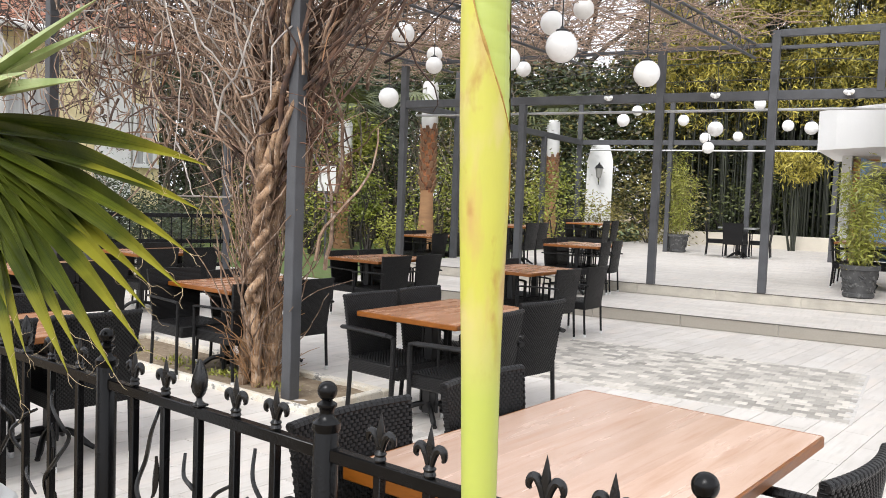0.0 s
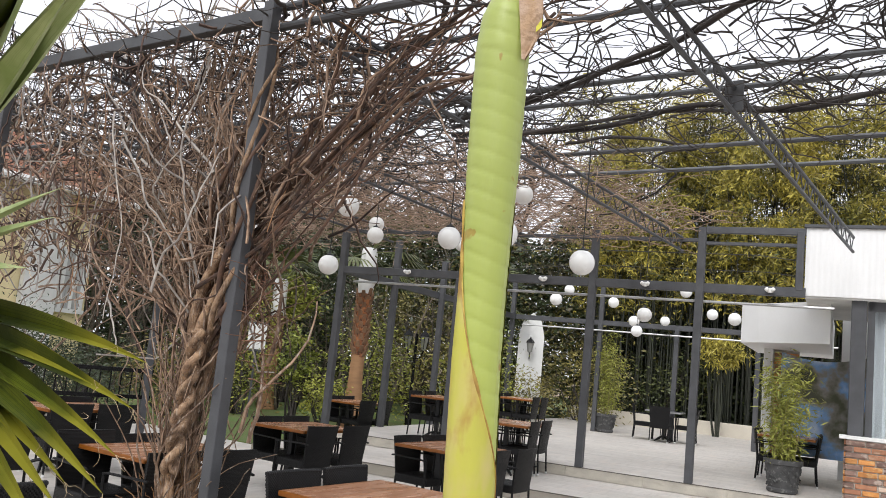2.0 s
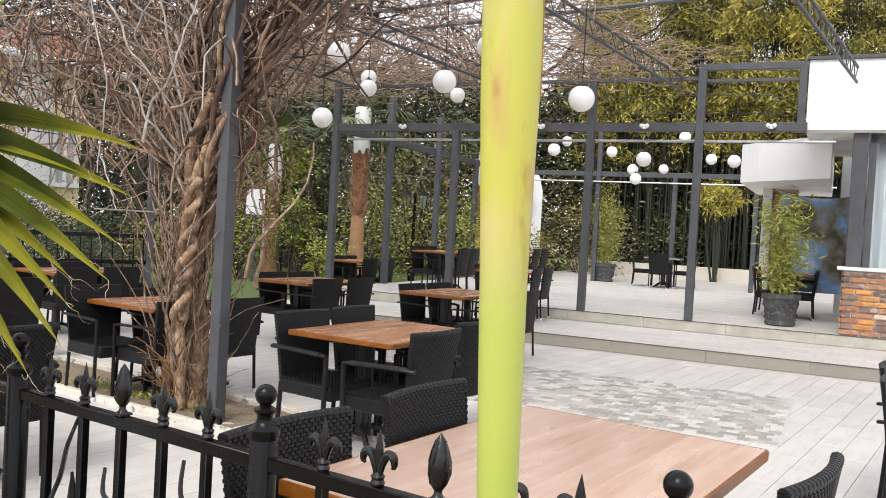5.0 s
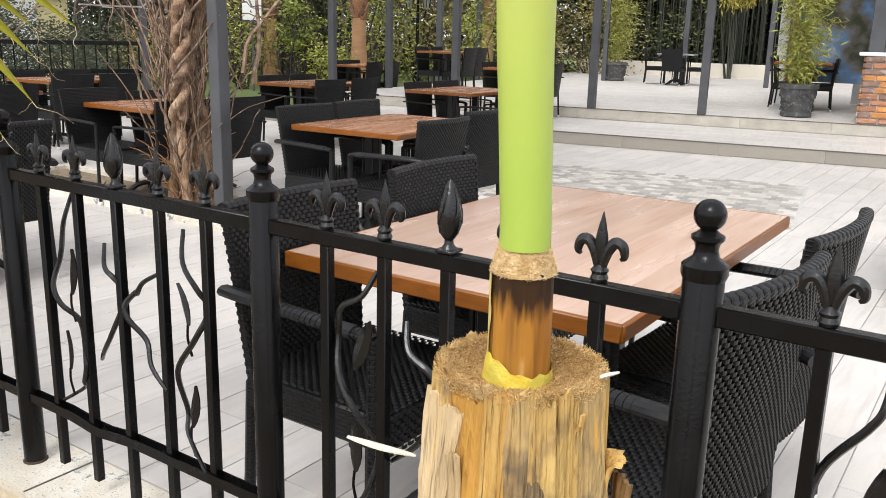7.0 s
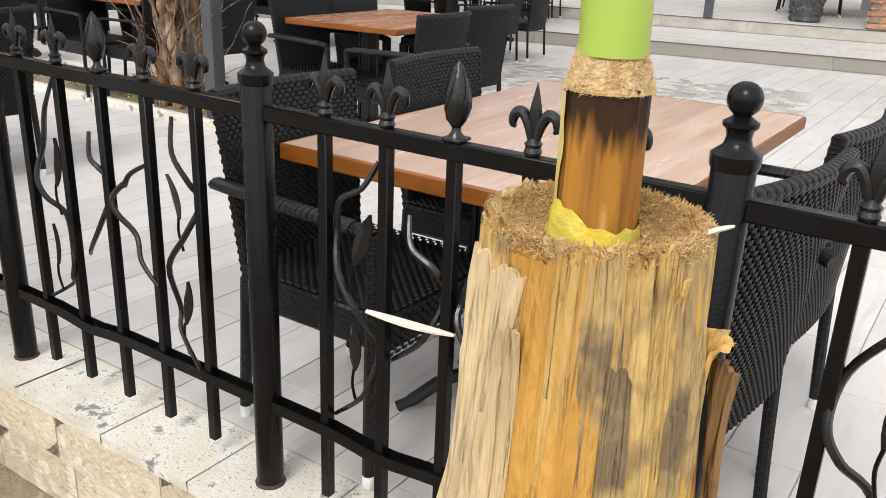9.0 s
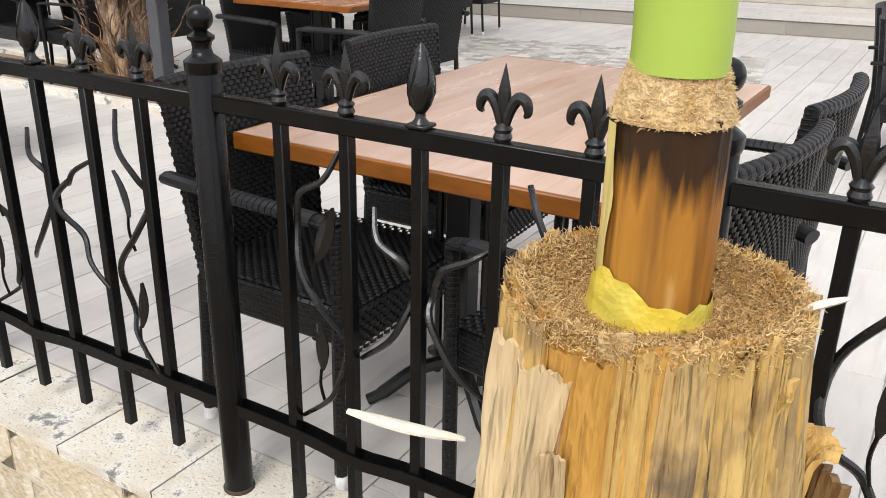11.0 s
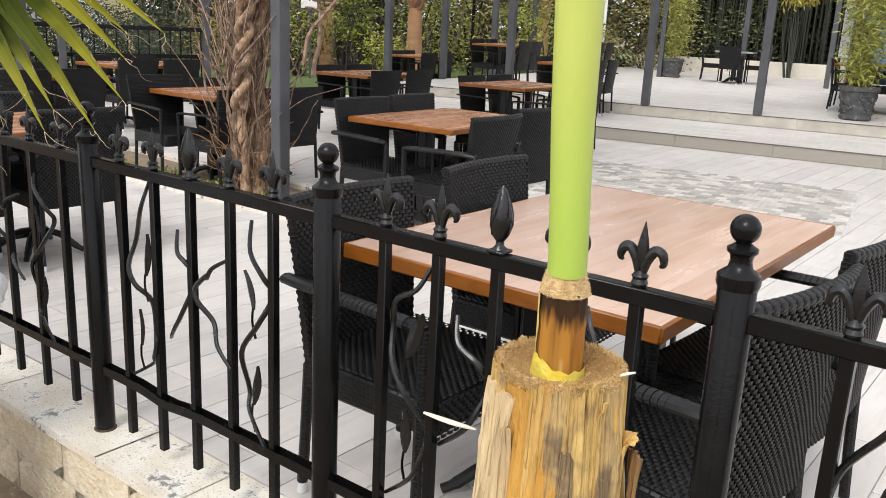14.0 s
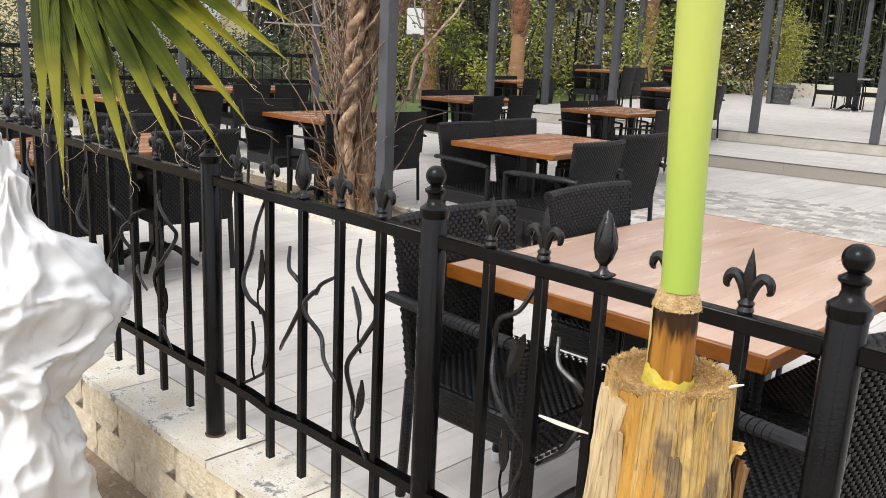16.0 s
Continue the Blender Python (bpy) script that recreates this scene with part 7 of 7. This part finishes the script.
def lamp_post(x, y, z, label, heads=(-1, 1)):
    lp = thing("lantern_post", GARDEN @ pose(x, y, 0), label, "street lamp", "lantern posts")
    part("pole", MB().lathe([(0.09, 0), (0.09, 0.3), (0.04, 0.4), (0.035, z), (0.03, z + 0.1)], 10), IRON, lp)
    for s in heads:
        ln = part("lantern", MB().lathe([(0.03, z - 0.32), (0.075, z - 0.28), (0.12, z + 0.02), (0.13, z + 0.03)], 6, centre=(0.26 * s, 0, 0)), mat("lantern_glass", (0.35, 0.35, 0.33), 0.15, 0, 0.1, 5, 20, 0), lp)
        part("hood", MB().lathe([(0.15, z + 0.03), (0.09, z + 0.12), (0.03, z + 0.17), (0.01, z + 0.24)], 6, centre=(0.26 * s, 0, 0)), IRON, ln)
        for k in range(6):
            a = k * math.pi / 3
            part("rib", MB().tube([(0.26 * s + 0.077 * math.cos(a), 0.077 * math.sin(a), z - 0.28), (0.26 * s + 0.122 * math.cos(a), 0.122 * math.sin(a), z + 0.02)], 0.011, 4), IRON, ln)
        part("arm", MB().tube(spline([(0, 0, z - 0.55), (0.16 * s, 0, z - 0.52), (0.26 * s, 0, z - 0.33)], 5), 0.014, 6), IRON, lp)


lamp_post(-12.1, 16.6, 2.3, "black iron double lantern post behind the terrace")
niche = MB()
out = [(-0.38, -1.5), (0.38, -1.5), (0.38, 1.35), (0.27, 1.8), (0, 2.05), (-0.27, 1.8), (-0.38, 1.35)]
niche.prism(out, 0.3)
solo("white_niche", niche, WHITE_WALL, "white rendered garden niche with a rounded top", "wall", smooth=False, m=GARDEN @ pose(-11.3, 21.5, 1.45, 0, 0, 28))
wl_ = thing("wall_lantern", GARDEN @ pose(-11.22, 21.3, 0, 0, 0, 28), "black iron lantern on a bracket on the white niche", "lantern")
part("bracket", MB().tube(spline([(0, 0.06, 2.1), (0, -0.14, 2.16), (0, -0.2, 2.28)], 5), 0.016, 6), IRON, wl_)
part("glass", MB().lathe([(0.03, 2.28), (0.07, 2.31), (0.11, 2.56), (0.12, 2.57)], 6, centre=(0, -0.2, 0)), mat("grey_lantern_glass", (0.35, 0.35, 0.33), 0.15, 0, 0.1, 5, 20, 0), wl_)
part("hood", MB().lathe([(0.14, 2.57), (0.08, 2.66), (0.03, 2.7), (0.01, 2.76)], 6, centre=(0, -0.2, 0)), IRON, wl_)
make_bush("shrub", (-11.0, 20.7, 0.95), 1.0, 0.4, 0.75, LEAF_OLIVE, 900, 0.16, "olive-brown shrub before the white niche", group="garden shrubs")
woods = thing("woods", None, "dense dark evergreen woods closing the view", "woods")
for nm, n, lm, sz in (("dark_foliage", 100000, LEAF_DARK, 0.26), ("brown_foliage", 60000, leaf_mat("grey_brown_leaf", (0.15, 0.13, 0.08), (0.07, 0.065, 0.04)), 0.22), ("olive_foliage", 40000, LEAF_OLIVE, 0.22)):
    mb = MB()

    def woods_place():
        while True:
            a = rng.uniform(0.02, 1.42)
            d = rng.uniform(31, 37)
            hgt = 7.4 + 2.2 * noise.noise((a * 7, 0, 1)) + 1.2 * noise.noise((a * 21, 0, 5))
            q = Vector((0.8 - d * math.sin(a), -1.5 + d * math.cos(a), rng.uniform(-0.3, hgt)))
            # shade low in the woods is coloured in: lighter leaves thin out downwards
            if noise.noise(q * 0.45) > -0.3 and (lm is LEAF_DARK or noise.noise(q * 0.8) > 0.28 - 0.09 * q.z):
                return q
    leaf_cloud(mb, n, woods_place, sz, 2.2, 0.2)
    tagged(part(nm, mb, lm, woods, smooth=False), kind="stuff")
# bare grey-brown thicket between the palms and the woods
thicket = thing("thicket", None, "tangle of bare grey-brown shrubs and saplings before the woods", "thicket")
SAPLING = mat("grey_brown_sapling", (0.17, 0.14, 0.105), 0.9, 0, 0.4, 6, 50, 0.3, tint=(0.08, 0.065, 0.05), random_amount=0.8)
mb = MB()
for k in range(90):
    a, d = rng.uniform(0.58, 1.02), rng.uniform(23, 30)
    p = Vector((0.8 - d * math.sin(a), -1.5 + d * math.cos(a), 0))
    stem = wander(p, (rng.gauss(0, 0.12), rng.gauss(0, 0.12), 1), rng.uniform(2.5, 6.5), 10, 0.1)
    part("sapling", MB().tube(stem, taper(11, rng.uniform(0.02, 0.06), 0.012), 5, cap=False), SAPLING, thicket)
    for j in range(9):
        mb.tube(wander(stem[rng.randint(3, 10)], (rng.gauss(0, 0.6), rng.gauss(0, 0.6), rng.uniform(0.1, 1)), rng.uniform(0.5, 1.6), 6, 0.22), taper(7, 0.014, 0.005), 4, cap=False)
tagged(part("twig_work", mb, SAPLING, thicket), kind="stuff")
board = thing("garden_board", GARDEN @ pose(-13.9, 12.7, 0, 0, 0, 46), "small white framed board standing among shrubs", "board")
part("panel", MB().box((0.42, 0.03, 0.62), (0, 0, 1.9), bevel=0.005), WHITE_WALL, board)
part("stand", MB().box((0.05, 0.05, 1.7), (0, 0.03, 0.85)), GREY_STEEL, board)
for c in ((-0.17, 0.16), (0.16, -0.18)):
    part("frame_edge", MB().box((0.46, 0.04, 0.03), (0, 0, 1.9 + 1.9 * c[1])), GREY_STEEL, board)
make_bush("shrub", (-19.5, 20.5, 4.0), 3.5, 3.0, 4.0, LEAF_DARK, 2200, 0.34, "dark evergreen tree mass behind the garden", "shrub", group="garden shrubs")
cable = solo("overhead_cable", MB().tube(spline([(-34, 12, 14.0), (-22, 13, 10.6), (-12, 15, 8.6)], 6), 0.02, 5), WIRE, "thin black overhead cable crossing the sky", "cable")

# weeds in the planting bed
mb = MB()
leaf_cloud(mb, 520, lambda: Vector((rng.choice((-6.3, -5.6, -5.35, -4.9, -4.75, -4.2)) + rng.gauss(0, 0.09), 2.84 + rng.gauss(0, 0.07), 0.03)), 0.04, 3, -0.6)
solo("weeds", mb, LEAF_YELLOW, "low yellow-green weeds in the planting bed", "weeds", kind="stuff", smooth=False)

# ---- floor pieces ----


def tile_mesh(w, d, t=0.008):
    return MB().box((w - 0.004, d - 0.004, t), (0, 0, 0), bevel=0.0012).mesh("tile", FLOOR_TILE, False)


TW, TD = 0.2, 0.9
tm = tile_mesh(TW, TD)
count = 0
rest = MB()
i = 0
x = -14.0
while x < 6.0:
    y = 0.13 - (i * 0.37) % TD
    while y < 13.5:
        lo, hi = max(y, 0.125), y + TD
        if hi - lo > 0.03:
            near = -3.9 < x < 1.5 and y < 3.2
            if near and hi - lo > TD - 0.001 and count < 300:
                ob = part("tile", tm, FLOOR_TILE, floor)
                ob.location = (x + TW / 2, y + TD / 2, -0.004)
                count += 1
            else:
                rest.box((TW - 0.004, hi - lo - 0.004, 0.008), (x + TW / 2, (lo + hi) / 2, -0.004))
        y += TD
    x += TW
    i += 1
tagged(part("floor_tiles", rest, FLOOR_TILE, floor, smooth=False), kind="stuff")
for par, v0, v1, z in ((step, -2.025, -0.02, 0.158), (platform, 0.0, 15.0, 0.326)):
    mb = MB()
    v, i = v0, 0
    while v < v1:
        u = -4.8 - (i * 0.37) % 0.9
        while u < 8.5:
            a, b = max(u, -4.8), min(u + 0.9, 8.55)
            if b - a > 0.03:
                mb.box((b - a - 0.004, 0.2 - 0.004, 0.008), ((a + b) / 2, v + 0.1, z))
            u += 0.9
        v += 0.2
        i += 1
    tagged(part("step_tiles", mb, FLOOR_TILE, par, smooth=False), kind="stuff")
# the paved patch of small grey tiles
patch = solo("paved_patch", MB().box((4.3, 2.22, 0.004), (1.07, -5.09, 0.002)), GROUT, "inset patch of small mottled grey tiles", "paving", kind="structure", smooth=False, m=PL)
pm = MB().box((0.096, 0.096, 0.006), bevel=0.0015).mesh("patch_tile", PATCH_TILE, False)
mb = MB()
n = 0
v, i = -6.18, 0
while v < -4.03:
    u = -1.0 + (0.05 if i % 2 else 0)
    while u < 3.15:
        if n < 300 and u > 1.75:
            ob = part("patch_tile", pm, PATCH_TILE, patch)
            ob.location = (u + 0.05, v + 0.05, 0.006)
            n += 1
        else:
            mb.box((0.096, 0.096, 0.006), (u + 0.05, v + 0.05, 0.006))
        u += 0.1
    v += 0.1
    i += 1
tagged(part("patch_rest", mb, PATCH_TILE, patch, smooth=False), kind="stuff")
